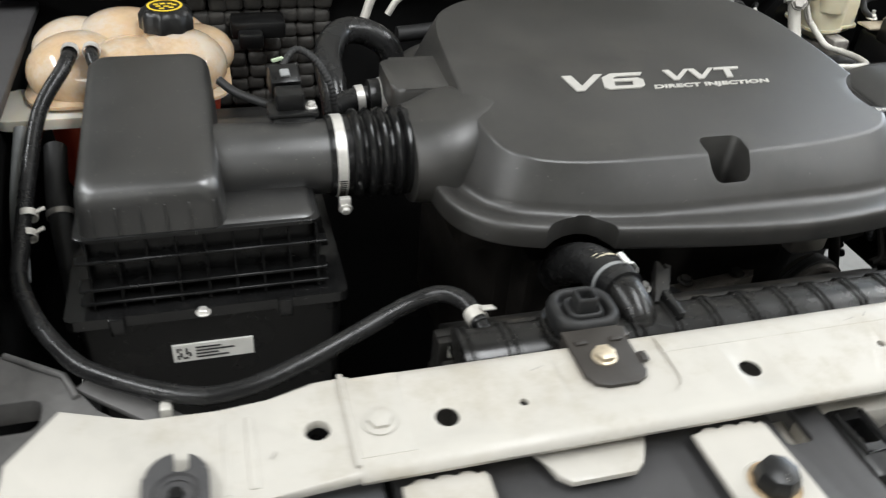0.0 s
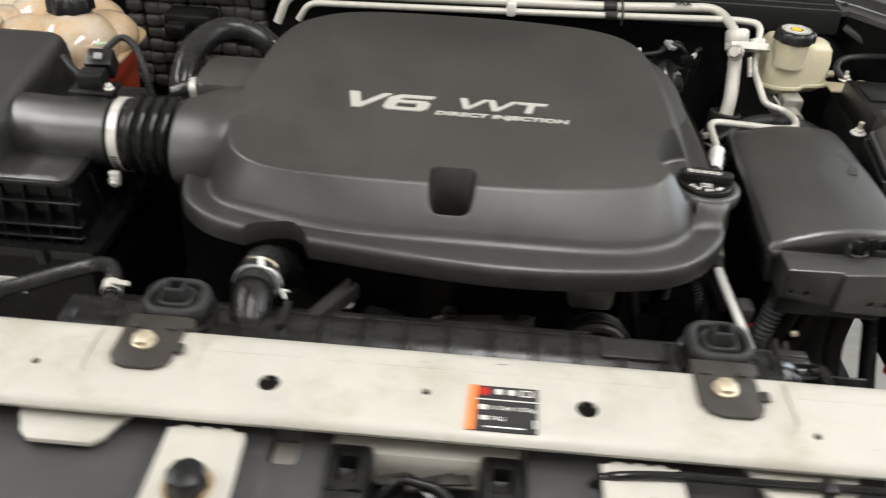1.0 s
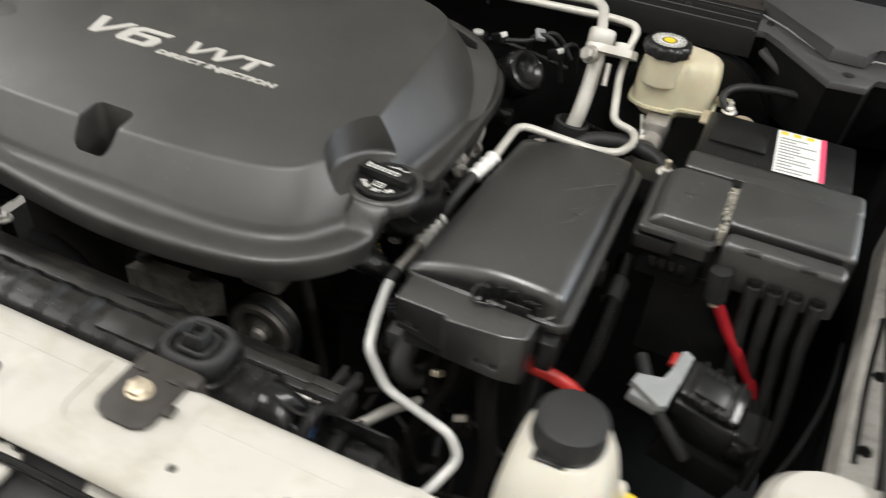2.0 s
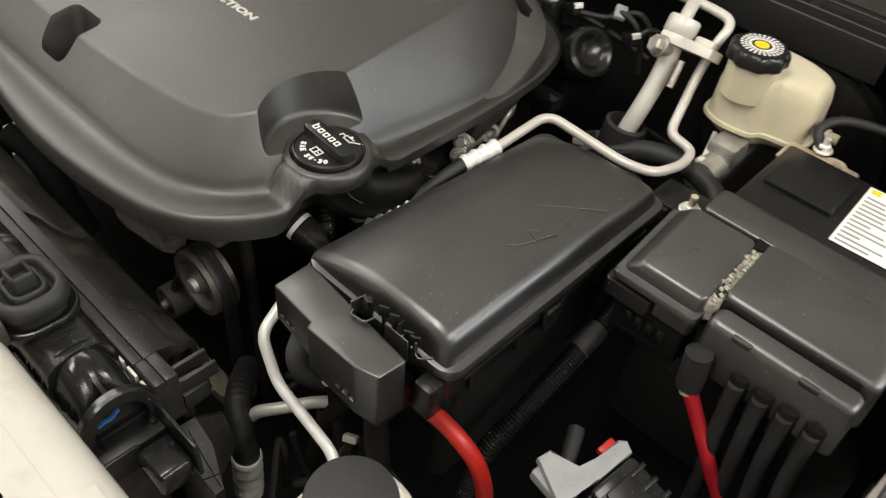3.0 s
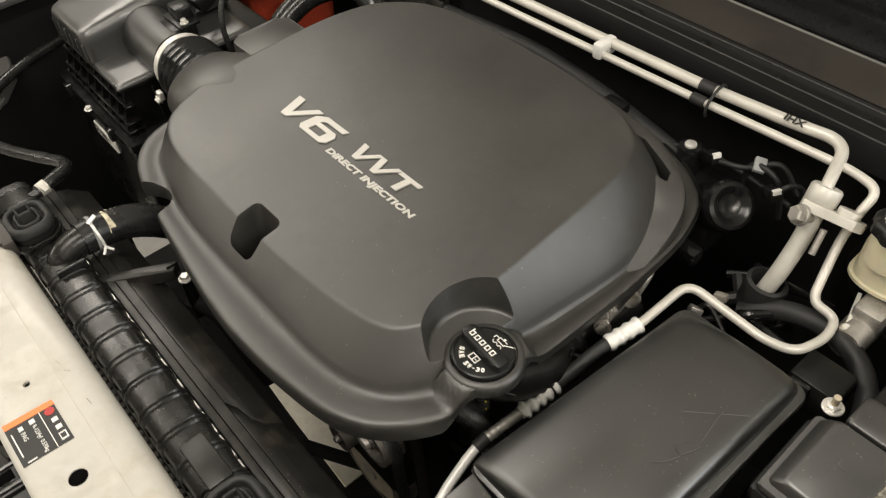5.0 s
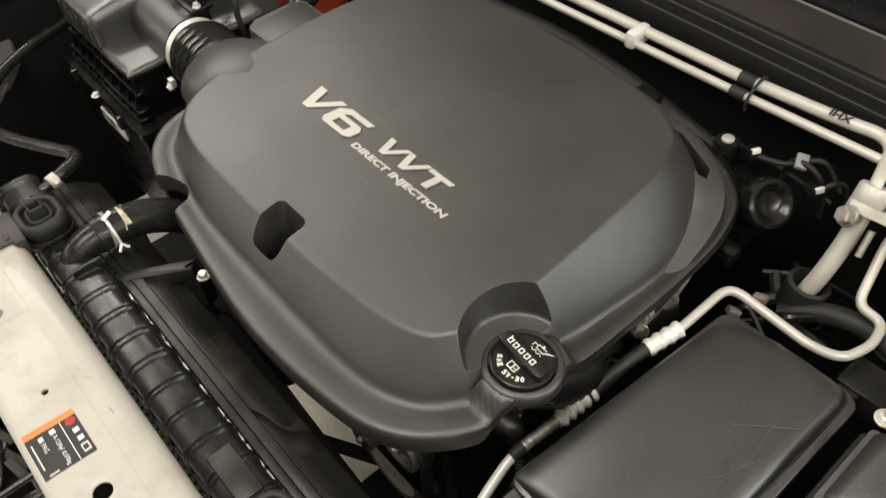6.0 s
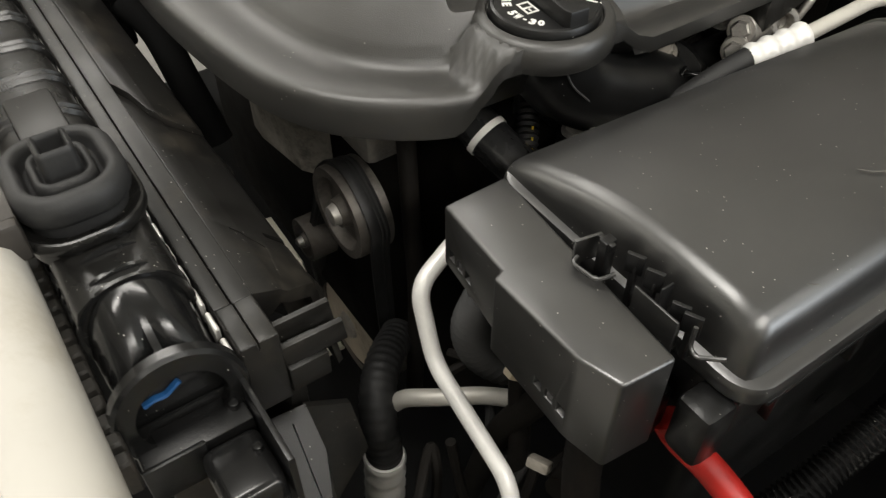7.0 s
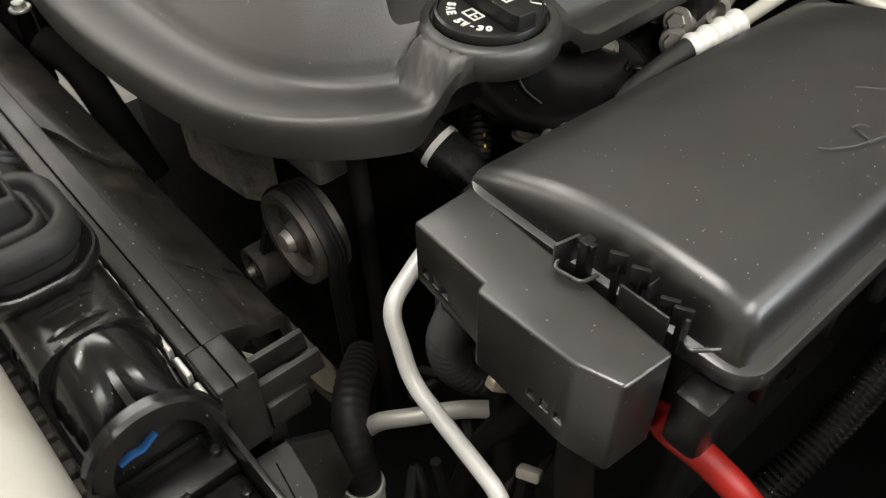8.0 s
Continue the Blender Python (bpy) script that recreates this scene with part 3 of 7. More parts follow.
def bonnet_latch():
    ob = thing("bonnet_latch", (0, -0.19, 0.9), "black steel bonnet latch below the beam", "latch")
    part("back_plate", box(-0.11, 0.08, -0.152, -0.132, 0.9, 0.942, 0.003), WHITE, ob, "white latch carrier")
    for x in (-0.076, 0.064):
        ear = part("ear", box(x - 0.021, x + 0.021, -0.225, -0.146, 0.905, 0.948, 0.006), BLACK, ob)
        carved(ear, [box(x - 0.009, x + 0.009, -0.19, -0.162, 0.93, 0.97, 0.002)])
        part("ear_rim", tube([(x - 0.014, -0.155, 0.948), (x - 0.014, -0.2, 0.948), (x + 0.014, -0.2, 0.948), (x + 0.014, -0.155, 0.948)], 0.0035, 8), GLOSS, ob)
        part("ear_bolt", bolt(x, -0.176, 0.93, 0.006, 0.006), DARKMETAL, ob)
    part("catch_plate", box(-0.07, 0.042, -0.26, -0.165, 0.89, 0.92, 0.006), SHADE_BLACK, ob)
    part("hook", tube(bent([(-0.05, -0.19, 0.92), (-0.03, -0.175, 0.94), (0.01, -0.182, 0.938), (0.03, -0.2, 0.92)], 0.01), 0.004, 10), BLACK, ob)
    for k, (x, y, a) in enumerate(((-0.035, -0.168, 20), (-0.008, -0.178, -30), (0.022, -0.17, 12), (0.0, -0.196, 70), (-0.03, -0.215, -15), (0.03, -0.206, 40))):
        part("link", moved(box(-0.016, 0.016, -0.0055, 0.0055, -0.002, 0.002, 0.0015), pose(x, y, 0.928 + 0.004 * (k % 3), 12 * (k % 2), 8, a)), GLOSS if k % 2 else DARKMETAL, ob)
    part("spring", corrugated([(-0.045, -0.205, 0.922), (0, -0.21, 0.924), (0.03, -0.205, 0.922)], 0.006, 0.005, 0.4, 10), SHADE_BLACK, ob)
    part("lever", moved(box(-0.025, 0.025, -0.006, 0.006, -0.003, 0.003, 0.002), pose(0.0, -0.17, 0.93, 0, 10, 25)), DARKMETAL, ob)


bonnet_latch()


def rubber_stop():
    ob = thing("bonnet_stop", (-0.672, -0.16, 0.97), "dark grey moulded bonnet stop on the beam", "bumper")
    body = part("body", prism(rounded(-0.697, -0.649, -0.25, -0.107, 0.023, 8), 0.974, 0.988, 0.005), GREYPL, ob)
    carved(body, [prism(rounded(-0.675, -0.663, -0.128, -0.09, 0.004), 0.9, 1.1), lathe([(0, -0.003), (0.017, -0.003), (0.019, 0.004), (0, 0.004)], (-0.673, -0.146, 0.988), seg=28)], bevel=0.001)
    part("stud", lathe([(0, 0), (0.006, 0), (0.005, 0.003), (0, 0.004)], (-0.673, -0.146, 0.985), seg=18), BLACK, ob)
    part("ring", lathe([(0.012, 0), (0.014, 0), (0.014, 0.0015), (0.012, 0.0015), (0.012, 0)], (-0.673, -0.146, 0.985), seg=28), GREYPL, ob)


rubber_stop()


# engine cover
def around(points, n):
    """A soft closed line through the points, n points per span."""
    k = len(points)
    out = []
    for i in range(k):
        a, b, c, d = (Vector(points[(i + j - 1) % k]) for j in range(4))
        for s in range(n):
            t = s / n
            out.append(0.5 * (2 * b + (c - a) * t + (2 * a - 5 * b + 4 * c - d) * t * t + (3 * b - a - 3 * c + d) * t ** 3))
    return out


def top_height(y):
    return 1.022 + 0.036 * (1 - max(0.0, (0.62 - y) / 0.42) ** 2) - 0.5 * max(0.0, y - 0.64) ** 2


RIM = ((0.05, 0.111), (0.2, 0.1205), (0.281, 0.145), (0.332, 0.199), (0.3505, 0.262), (0.358, 0.35), (0.358, 0.53), (0.345, 0.64), (0.305, 0.71), (0.2, 0.755),
       (0, 0.765), (-0.2, 0.75), (-0.31, 0.69), (-0.35, 0.58), (-0.36, 0.45), (-0.368, 0.33), (-0.362, 0.235), (-0.327, 0.183), (-0.265, 0.155), (-0.15, 0.134))
FOOT = ((0.05, 0.164), (0.186, 0.167), (0.258, 0.187), (0.298, 0.229), (0.315, 0.281), (0.319, 0.36), (0.33, 0.52), (0.312, 0.62), (0.275, 0.68), (0.18, 0.715),
        (0, 0.725), (-0.19, 0.71), (-0.292, 0.65), (-0.33, 0.57), (-0.343, 0.45), (-0.345, 0.33), (-0.327, 0.254), (-0.3, 0.212), (-0.246, 0.19), (-0.138, 0.168))
CREST = ((0.05, 0.203), (0.165, 0.212), (0.232, 0.226), (0.263, 0.252), (0.277, 0.295), (0.283, 0.37), (0.275, 0.52), (0.262, 0.60), (0.225, 0.65), (0.15, 0.678),
         (0, 0.69), (-0.18, 0.68), (-0.262, 0.63), (-0.293, 0.56), (-0.305, 0.45), (-0.31, 0.33), (-0.298, 0.26), (-0.272, 0.225), (-0.22, 0.208), (-0.13, 0.203))


def engine_cover():
    ob = thing("engine_cover", (0, 0.43, 0.9), "dark grey moulded plastic engine cover with silver lettering", "engine cover")
    n = 10
    rim, foot, crest = around(RIM, n), around(FOOT, n), around(CREST, n)
    mid = Vector((-0.01, 0.45))

    def ring(a, b, t, z):
        out = []
        for p, q in zip(a, b):
            v = p.lerp(q, t)
            out.append((v.x, v.y, z(v) if callable(z) else z))
        return out

    hub = Vector((0.3235, 0.297))

    def near(v, r0, r1):
        s = min(1.0, max(0.0, (r1 - (v - hub).length) / (r1 - r0)))
        return s * s * (3 - 2 * s)

    def edged(t, z):
        """One line of the rim: it rises to the filler's floor and its skirt shortens there."""
        out = []
        for p, q in zip(rim, foot):
            v = p.lerp(q, t)
            if z < 0.957:
                up = max(near(v, 0.052, 0.082) * 0.036, 0.018 * min(1.0, max(0.0, (v.y - 0.3) / 0.05)) * (1.0 if v.x > 0.2 else 0.0))
                out.append((v.x, v.y, z + up * (1.0 if z < 0.943 else 0.93)))
            else:
                out.append((v.x, v.y, z + (0.9945 - z) * near(v, 0.047, 0.066)))
        return out

    loops = [edged(t, z) for t, z in ((0.2, 0.94), (0.03, 0.94), (0.008, 0.941), (0.0, 0.944), (0.004, 0.954), (0.012, 0.9595), (0.03, 0.9638), (0.055, 0.9665), (0.09, 0.9682), (0.14, 0.9692), (0.25, 0.9694), (0.4, 0.9688), (0.56, 0.9672), (0.72, 0.9658), (0.86, 0.966), (0.94, 0.9682), (1.0, 0.9722))]
    for t in (0.05, 0.1, 0.3, 0.5, 0.7, 0.88, 0.93, 0.965):
        loops.append([(v.x, v.y, 0.973 + (top_height(w.y) - 0.973) * t ** 0.84) for v, w in ((p.lerp(q, t), q) for p, q in zip(foot, crest))])
    loops.append(ring(crest, crest, 0, lambda v: top_height(v.y) - 0.0007))
    for t in (0.008, 0.016, 0.03, 0.06, 0.14, 0.28, 0.45, 0.62, 0.8, 0.95):
        c = [p.lerp(mid, t) for p in crest]
        loops.append([(v.x, v.y, top_height(v.y) + 0.0) for v in c])
    shell = part("shell", loft(loops), COVER, ob)
    # neck towards the air filter
    def oval(x, y0, y1, z0, z1, p=0.42, k=32):
        out = []
        for i in range(k):
            a = 2 * math.pi * i / k
            c, s = math.cos(a), math.sin(a)
            out.append((x, (y0 + y1) / 2 + (y1 - y0) / 2 * math.copysign(abs(c) ** p, c), (z0 + z1) / 2 + (z1 - z0) / 2 * math.copysign(abs(s) ** p, s)))
        return out

    neck = loft([oval(-0.387, 0.268, 0.42, 0.915, 1.032, 1.0), oval(-0.372, 0.266, 0.422, 0.914, 1.036, 0.95), oval(-0.34, 0.262, 0.435, 0.912, 1.042, 0.75), oval(-0.305, 0.27, 0.435, 0.91, 1.0445, 0.75), oval(-0.275, 0.29, 0.42, 0.91, 1.043, 0.8), oval(-0.25, 0.3, 0.41, 0.91, 1.034, 0.85), oval(-0.22, 0.31, 0.4, 0.92, 1.0, 0.9)])
    part("neck", neck, COVER, ob)
    part("rear_ledge", prism(rounded(-0.392, -0.24, 0.40, 0.505, 0.016), 1.0, 1.036, 0.006), COVER, ob)
    carved(shell, [
        lathe([(0, 0), (0.0545, 0), (0.0568, 0.0006), (0.0588, 0.0026), (0.0602, 0.0062), (0.0665, 0.05), (0.072, 0.09), (0, 0.09)], (0.3155, 0.299, 0.9955), seg=96),
        prism([(0.178, 0.704), (0.2, 0.69), (0.25, 0.668), (0.284, 0.652), (0.29, 0.662), (0.262, 0.683), (0.21, 0.703)], 0.962, 1.06),
        loft([[(x, y, z) for x, y in rounded(-0.039 + i, 0.023 - i, 0.171 + i, 0.236 - i, 0.011, 5)] for z, i in ((0.92, 0.012), (0.985, 0.008), (1.012, 0.003), (1.1, -0.006))]),
        prism([(-0.29, 0.06), (-0.279, 0.13), (-0.27, 0.144), (-0.257, 0.157), (-0.244, 0.1675), (-0.229, 0.1745), (-0.213, 0.177), (-0.199, 0.1745), (-0.188, 0.165), (-0.18, 0.15), (-0.173, 0.13), (-0.166, 0.06)][::-1], 0.85, 1.06),
    ], bevel=0.005, seg=4, angle=44)
    part("boss", lathe([(0.036, -0.022), (0.037, -0.0215), (0.0445, -0.0205), (0.0462, -0.018), (0.0468, -0.012), (0.0465, -0.0075), (0.0456, -0.0038), (0.0441, -0.0014), (0.0421, 0.0), (0.0382, 0.0003), (0.0374, -0.0004), (0.0371, -0.002), (0.0371, -0.01), (0.036, -0.022)], (0.3235, 0.297, 0.9968), seg=72), COVER, ob)
    # raised outer strip along the rear edge
    edge = flowing([(-0.2, 0.722, 0.99), (-0.12, 0.724, 1.015), (0.0, 0.722, 1.024), (0.1, 0.716, 1.026), (0.2, 0.704, 1.025), (0.25, 0.693, 1.021), (0.298, 0.67, 1.012), (0.328, 0.637, 1.0), (0.341, 0.595, 0.987), (0.346, 0.545, 0.971), (0.348, 0.5, 0.958)])
    prof = [(-0.05, -0.03), (-0.05, -0.004), (-0.047, -0.001), (-0.03, 0.0), (-0.002, -0.0005), (0.002, -0.0025), (0.004, -0.007), (0.0045, -0.034), (0.0, -0.038)]
    loops = []
    for i, p in enumerate(edge):
        d = (edge[min(i + 1, len(edge) - 1)] - edge[max(i - 1, 0)]).normalized()
        out = Vector((-d.y, d.x, 0)).normalized()
        w = 0.55 + 0.45 * min(1.0, i / 12, (len(edge) - 1 - i) / 12)
        loops.append([tuple(p + out * (a * w) + Vector((0, 0, b))) for a, b in prof])
    strip = part("rear_strip", loft(loops), COVER, ob)
    carved(strip, [prism([(0.198, 0.681), (0.22, 0.667), (0.28, 0.647), (0.292, 0.65), (0.286, 0.664), (0.225, 0.684)], 0.9, 1.1)], bevel=0.0015)

    def raised(bm):
        for v in bm.verts:
            v.co.z += top_height(v.co.y) + 0.0004
        return bm

    def glyphs(outlines, shear=0.2, high=0.0018):
        """Raised characters from plan outlines one unit high, set side by side."""
        return joined(*[prism([(x + dx + shear * y, y) for x, y in line], 0, high) for dx, line in outlines])

    vee = [(0.36, 0), (0.6, 0), (1.24, 1), (0.99, 1), (0.55, 0.3), (0.3, 1), (0, 1)]
    six = [(0.14, 0), (1.08, 0), (1.24, 0.14), (1.24, 0.5), (1.1, 0.64), (0.34, 0.64), (0.34, 0.7), (0.46, 0.8), (1.2, 0.8), (1.28, 1.0), (0.28, 1.0), (0, 0.76), (0, 0.322), (0.34, 0.322), (0.34, 0.46), (0.9, 0.46), (0.9, 0.18), (0.34, 0.18), (0.34, 0.318), (0, 0.318), (0, 0.14)]
    tee = [(0.42, 0), (0.72, 0), (0.72, 0.78), (1.14, 0.78), (1.2, 1), (0, 1), (-0.04, 0.78), (0.42, 0.78)]
    part("lettering", raised(fitted(glyphs([(0, vee), (1.2, six)]), -0.163, -0.042, 0.349, 0.388)), SILVER, ob, "silver raised characters V6")
    part("lettering", raised(fitted(glyphs([(0, vee), (1.16, vee), (2.42, tee)]), -0.009, 0.113, 0.363, 0.390)), SILVER, ob, "silver raised characters VVT")
    part("lettering", raised(fitted(lettering("DIRECT INJECTION", 0.02, 0.0007, 0.15, 1.3, 0.0008), -0.041, 0.141, 0.343, 0.355)), SILVER, ob, "small silver raised words")
    return ob


engine_cover()


def oil_cap():
    ob = thing("oil_filler_cap", (0.3235, 0.297, 0.985), "black oil filler cap with white print in the engine cover", "oil cap")
    part("disc", lathe([(0, 0), (0.0355, 0), (0.0359, 0.002), (0.0359, 0.0095), (0.035, 0.0113), (0.0333, 0.012), (0.0324, 0.0108), (0, 0.0108)], (0.3235, 0.297, 0.99), seg=64), BLACK, ob)
    turn = pose(0.3235, 0.297, 1.001, 0, 0, -5) @ Matrix.Diagonal((0.935, 0.935, 1.2, 1))
    up = turn @ pose(0, 0, 0.0095)
    bar = prism([(-0.036, -0.0055), (-0.03, -0.0075), (0.03, -0.0075), (0.036, -0.0055), (0.036, 0.0085), (0.03, 0.0125), (-0.03, 0.0125), (-0.036, 0.0085)], 0.0, 0.0095, 0.0016, 2)
    part("grip", moved(bar, turn), BLACK, ob)
    word = []
    for i, ch in enumerate("SAE 5W-30"):
        if ch != " ":
            a = -90 + (i - 4) * 12.5
            glyph = fitted(lettering(ch, 0.01, 0.0002, 0.0, 1.0, 0.0005), -0.0012 if ch == "-" else -0.0022, 0.0012 if ch == "-" else 0.0022, -0.0006 if ch == "-" else -0.0032, 0.0006 if ch == "-" else 0.0032)
            word.append(moved(glyph, pose(0.0262 * math.cos(radians(a)), 0.0262 * math.sin(radians(a)), 0, 0, 0, a + 90)))
    part("print_word", moved(joined(*word), turn), PRINT, ob, "small white print SAE 5W-30")
    strokes = [(-0.026 + 0.0095 * i + dx, w, y0, h) for i in range(5) for dx, w, y0, h in ((0.0, 0.0014, -0.002, 0.007 if i else 0.0095), (0.005, 0.0014, -0.002, 0.007), (0.0014, 0.0036, -0.002, 0.0013), (0.0014, 0.0036, 0.0037, 0.0013))]
    part("print_bar", moved(joined(*[box(x, x + w, y, y + h, 0, 0.0004, 0) for x, w, y, h in strokes]), up), PRINT, ob, "white print drawn as bars")
    can = joined(box(-0.004, 0.009, 0.0225, 0.0235, 0, 0.0005, 0), box(-0.004, 0.009, 0.028, 0.029, 0, 0.0005, 0), box(-0.004, -0.003, 0.0225, 0.029, 0, 0.0005, 0), moved(box(0, 0.014, -0.0006, 0.0006, 0, 0.0005, 0), pose(0.008, 0.024, 0, 0, 0, 35)),
                 box(-0.01, -0.004, 0.0265, 0.0275, 0, 0.0005, 0), box(-0.01, -0.009, 0.0225, 0.0275, 0, 0.0005, 0), box(0.001, 0.004, 0.029, 0.0315, 0, 0.0005, 0), *[moved(box(-0.002, 0.002, -0.0005, 0.0005, 0, 0.0005, 0), pose(-0.006 + i * 0.0035, 0.019, 0, 0, 0, 45 if i % 2 else -45)) for i in range(5)])
    part("print_symbol", moved(can, turn), PRINT, ob, "white oil can symbol")
    book = joined(*[box(x0, x1, y0, y1, 0, 0.0005, 0) for x0, x1, y0, y1 in ((-0.007, -0.0058, -0.0188, -0.0095), (0.0058, 0.007, -0.0188, -0.0095), (-0.0058, 0.0058, -0.0188, -0.0176), (-0.0058, 0.0058, -0.0107, -0.0095), (-0.0007, 0.0007, -0.0176, -0.0107), (0.0018, 0.0048, -0.015, -0.014))])
    part("print_symbol", moved(book, turn), PRINT, ob, "white book symbol")


oil_cap()


def filler_tube():
    ob = thing("filler_neck", (0.33, 0.3, 0.9), "black plastic oil filler tube below the engine cover", "filler tube")
    part("tube", tube(flowing([(0.3235, 0.297, 0.986), (0.325, 0.302, 0.965), (0.33, 0.32, 0.94), (0.338, 0.35, 0.922), (0.34, 0.385, 0.908), (0.325, 0.42, 0.89)]), 0.031, 32), BLACK, ob)
    part("seam", tube(flowing([(0.3555, 0.289, 0.975), (0.3575, 0.297, 0.958), (0.361, 0.31, 0.943)]), 0.0008, 6), GREYPL, ob)
    part("foot", lathe([(0.026, -0.01), (0.04, -0.01), (0.041, 0.004), (0.034, 0.01), (0.026, 0.01), (0.026, -0.01)], (0.328, 0.415, 0.892), (-0.35, 0.8, -0.45), 32), BLACK, ob)


filler_tube()


# radiator
def radiator():
    ob = thing("radiator", (0, 0, 0.7), "black plastic radiator top tank with ribs", "radiator")
    xs = [-0.41 + 0.766 * i / 420 for i in range(421)]

    def section(x):
        u = (x + 0.41) / 0.0455 % 1.0
        rib = 1.0 + (0.07 if (u < 0.09 or 0.17 < u < 0.26) and x < 0.31 else 0.0)
        half, base = 0.029 * rib, 0.915
        top = 0.955 + (rib - 1) * 0.035
        return [(x, 0.002 - half, base), (x, 0.002 - half, top - 0.017), (x, 0.002 - half * 0.9, top - 0.008), (x, 0.002 - half * 0.6, top - 0.0015), (x, 0.002, top),
                (x, 0.002 + half * 0.6, top - 0.0015), (x, 0.002 + half * 0.9, top - 0.008), (x, 0.002 + half, top - 0.017), (x, 0.002 + half, base)]

    part("top_tank", loft([section(x) for x in xs]), TANK, ob)
    crimps = joined(*[box(-0.41 + i * 0.0125, -0.41 + i * 0.0125 + 0.009, -0.038, -0.03, 0.90, 0.926, 0.0015, 1) for i in range(68)])
    part("crimped_edge", crimps, DARKMETAL, ob)
    part("core", box(-0.42, 0.4, -0.022, 0.026, 0.45, 0.91, 0.003), DARKMETAL, ob)
    # closed right end
    def lobed(x, t):
        half, top = 0.029 - 0.003 * t, 0.955 - 0.004 * t - 0.036 * t ** 2.2
        out = [(x, 0.002 - half, 0.89)]
        for q in range(25):
            v = -1 + q / 12
            z = 0.915 + (top - 0.915) * (1 - abs(v) ** 2.6) ** 0.6 - 0.011 * t * math.exp(-(v / 0.2) ** 2)
            out.append((x, 0.002 + half * v, z))
        return out + [(x, 0.002 + half, 0.89)]

    part("end_dome", loft([lobed(0.3555 + 0.046 * q / 12, q / 12) for q in range(13)]), GLOSS, ob)
    web = [(0.372, 0.915), (0.372, 0.944), (0.388, 0.937), (0.402, 0.94), (0.402, 0.915)]
    part("end_web", loft([[(x, y, z) for x, z in web] for y in (0.0, 0.004)]), GLOSS, ob)
    part("end_ring", lathe([(0.024, -0.005), (0.034, -0.005), (0.036, -0.003), (0.036, 0.003), (0.034, 0.005), (0.024, 0.005), (0.024, -0.005)], (0.409, 0.001, 0.913), (1, 0, 0.12), 48), GLOSS, ob)
    part("end_plate", box(0.398, 0.403, -0.026, 0.028, 0.89, 0.928, 0.002), GLOSS, ob)
    part("end_floor_edge", box(0.4265, 0.43, -0.03, 0.003, 0.872, 0.9015, 0.0012), BLACK, ob)
    part("end_bracket", box(0.40, 0.4275, -0.029, 0.03, 0.872, 0.8985, 0.002), BLACK, ob)
    part("end_saddle", box(0.4285, 0.468, -0.003, 0.0295, 0.868, 0.8965, 0.006, 3), GLOSS, ob)
    part("end_flange", prism([(0.404, 0.0305), (0.47, 0.0305), (0.47, 0.034), (0.404, 0.034)], 0.872, 0.915, 0.0012), BLACK, ob)
    for x in (0.416, 0.444):
        part("end_stud", lathe([(0, 0), (0.003, 0), (0.0025, 0.004), (0, 0.0045)], (x, 0.024, 0.8985 - (0.003 if x > 0.43 else 0)), seg=10), GLOSS, ob)
    part("end_step", box(0.4045, 0.4065, -0.022, 0.024, 0.898, 0.905, 0.0006), GLOSS, ob)
    dab = [Vector((0.4042, -0.0155, 0.918)), Vector((0.4045, -0.0095, 0.92)), Vector((0.4045, -0.004, 0.9195)), Vector((0.4042, 0.001, 0.9225)), Vector((0.404, 0.0045, 0.9245))]
    part("paint_mark", tube(flowing(dab), 0.002, 8, flat=(0.0045, 0.003)), BLUE, ob, "blue paint dab")
    for y, m in ((-0.035, CAST), (0.0335, ZINC)):
        for i in range(39):
            part("crimp_tooth", box(-0.41 + i * 0.021, -0.41 + i * 0.021 + 0.015, y - 0.0016, y + 0.0016, 0.905, 0.9205, 0.0008, 1), m, ob)
    part("pad", box(0.165, 0.235, -0.012, 0.018, 0.95, 0.9585, 0.003), SHROUD, ob)
    for x in (0.321, 0.3295, 0.347, 0.3555):
        part("tank_rib", lathe([(0.0288, -0.0012), (0.0312, -0.0012), (0.0312, 0.0012), (0.0288, 0.0012), (0.0288, -0.0012)], (x, 0.002, 0.9265), (1, 0, 0), 48), GLOSS, ob)
    part("outlet_neck", tube(flowing([(-0.213, 0.0, 0.928), (-0.214, 0.01, 0.947), (-0.216, 0.03, 0.958), (-0.218, 0.055, 0.959)]), 0.0215, 22), TANK, ob)
    part("neck_rib", box(-0.178, -0.17, -0.01, 0.03, 0.945, 0.965, 0.002), GLOSS, ob)
    return ob


radiator()


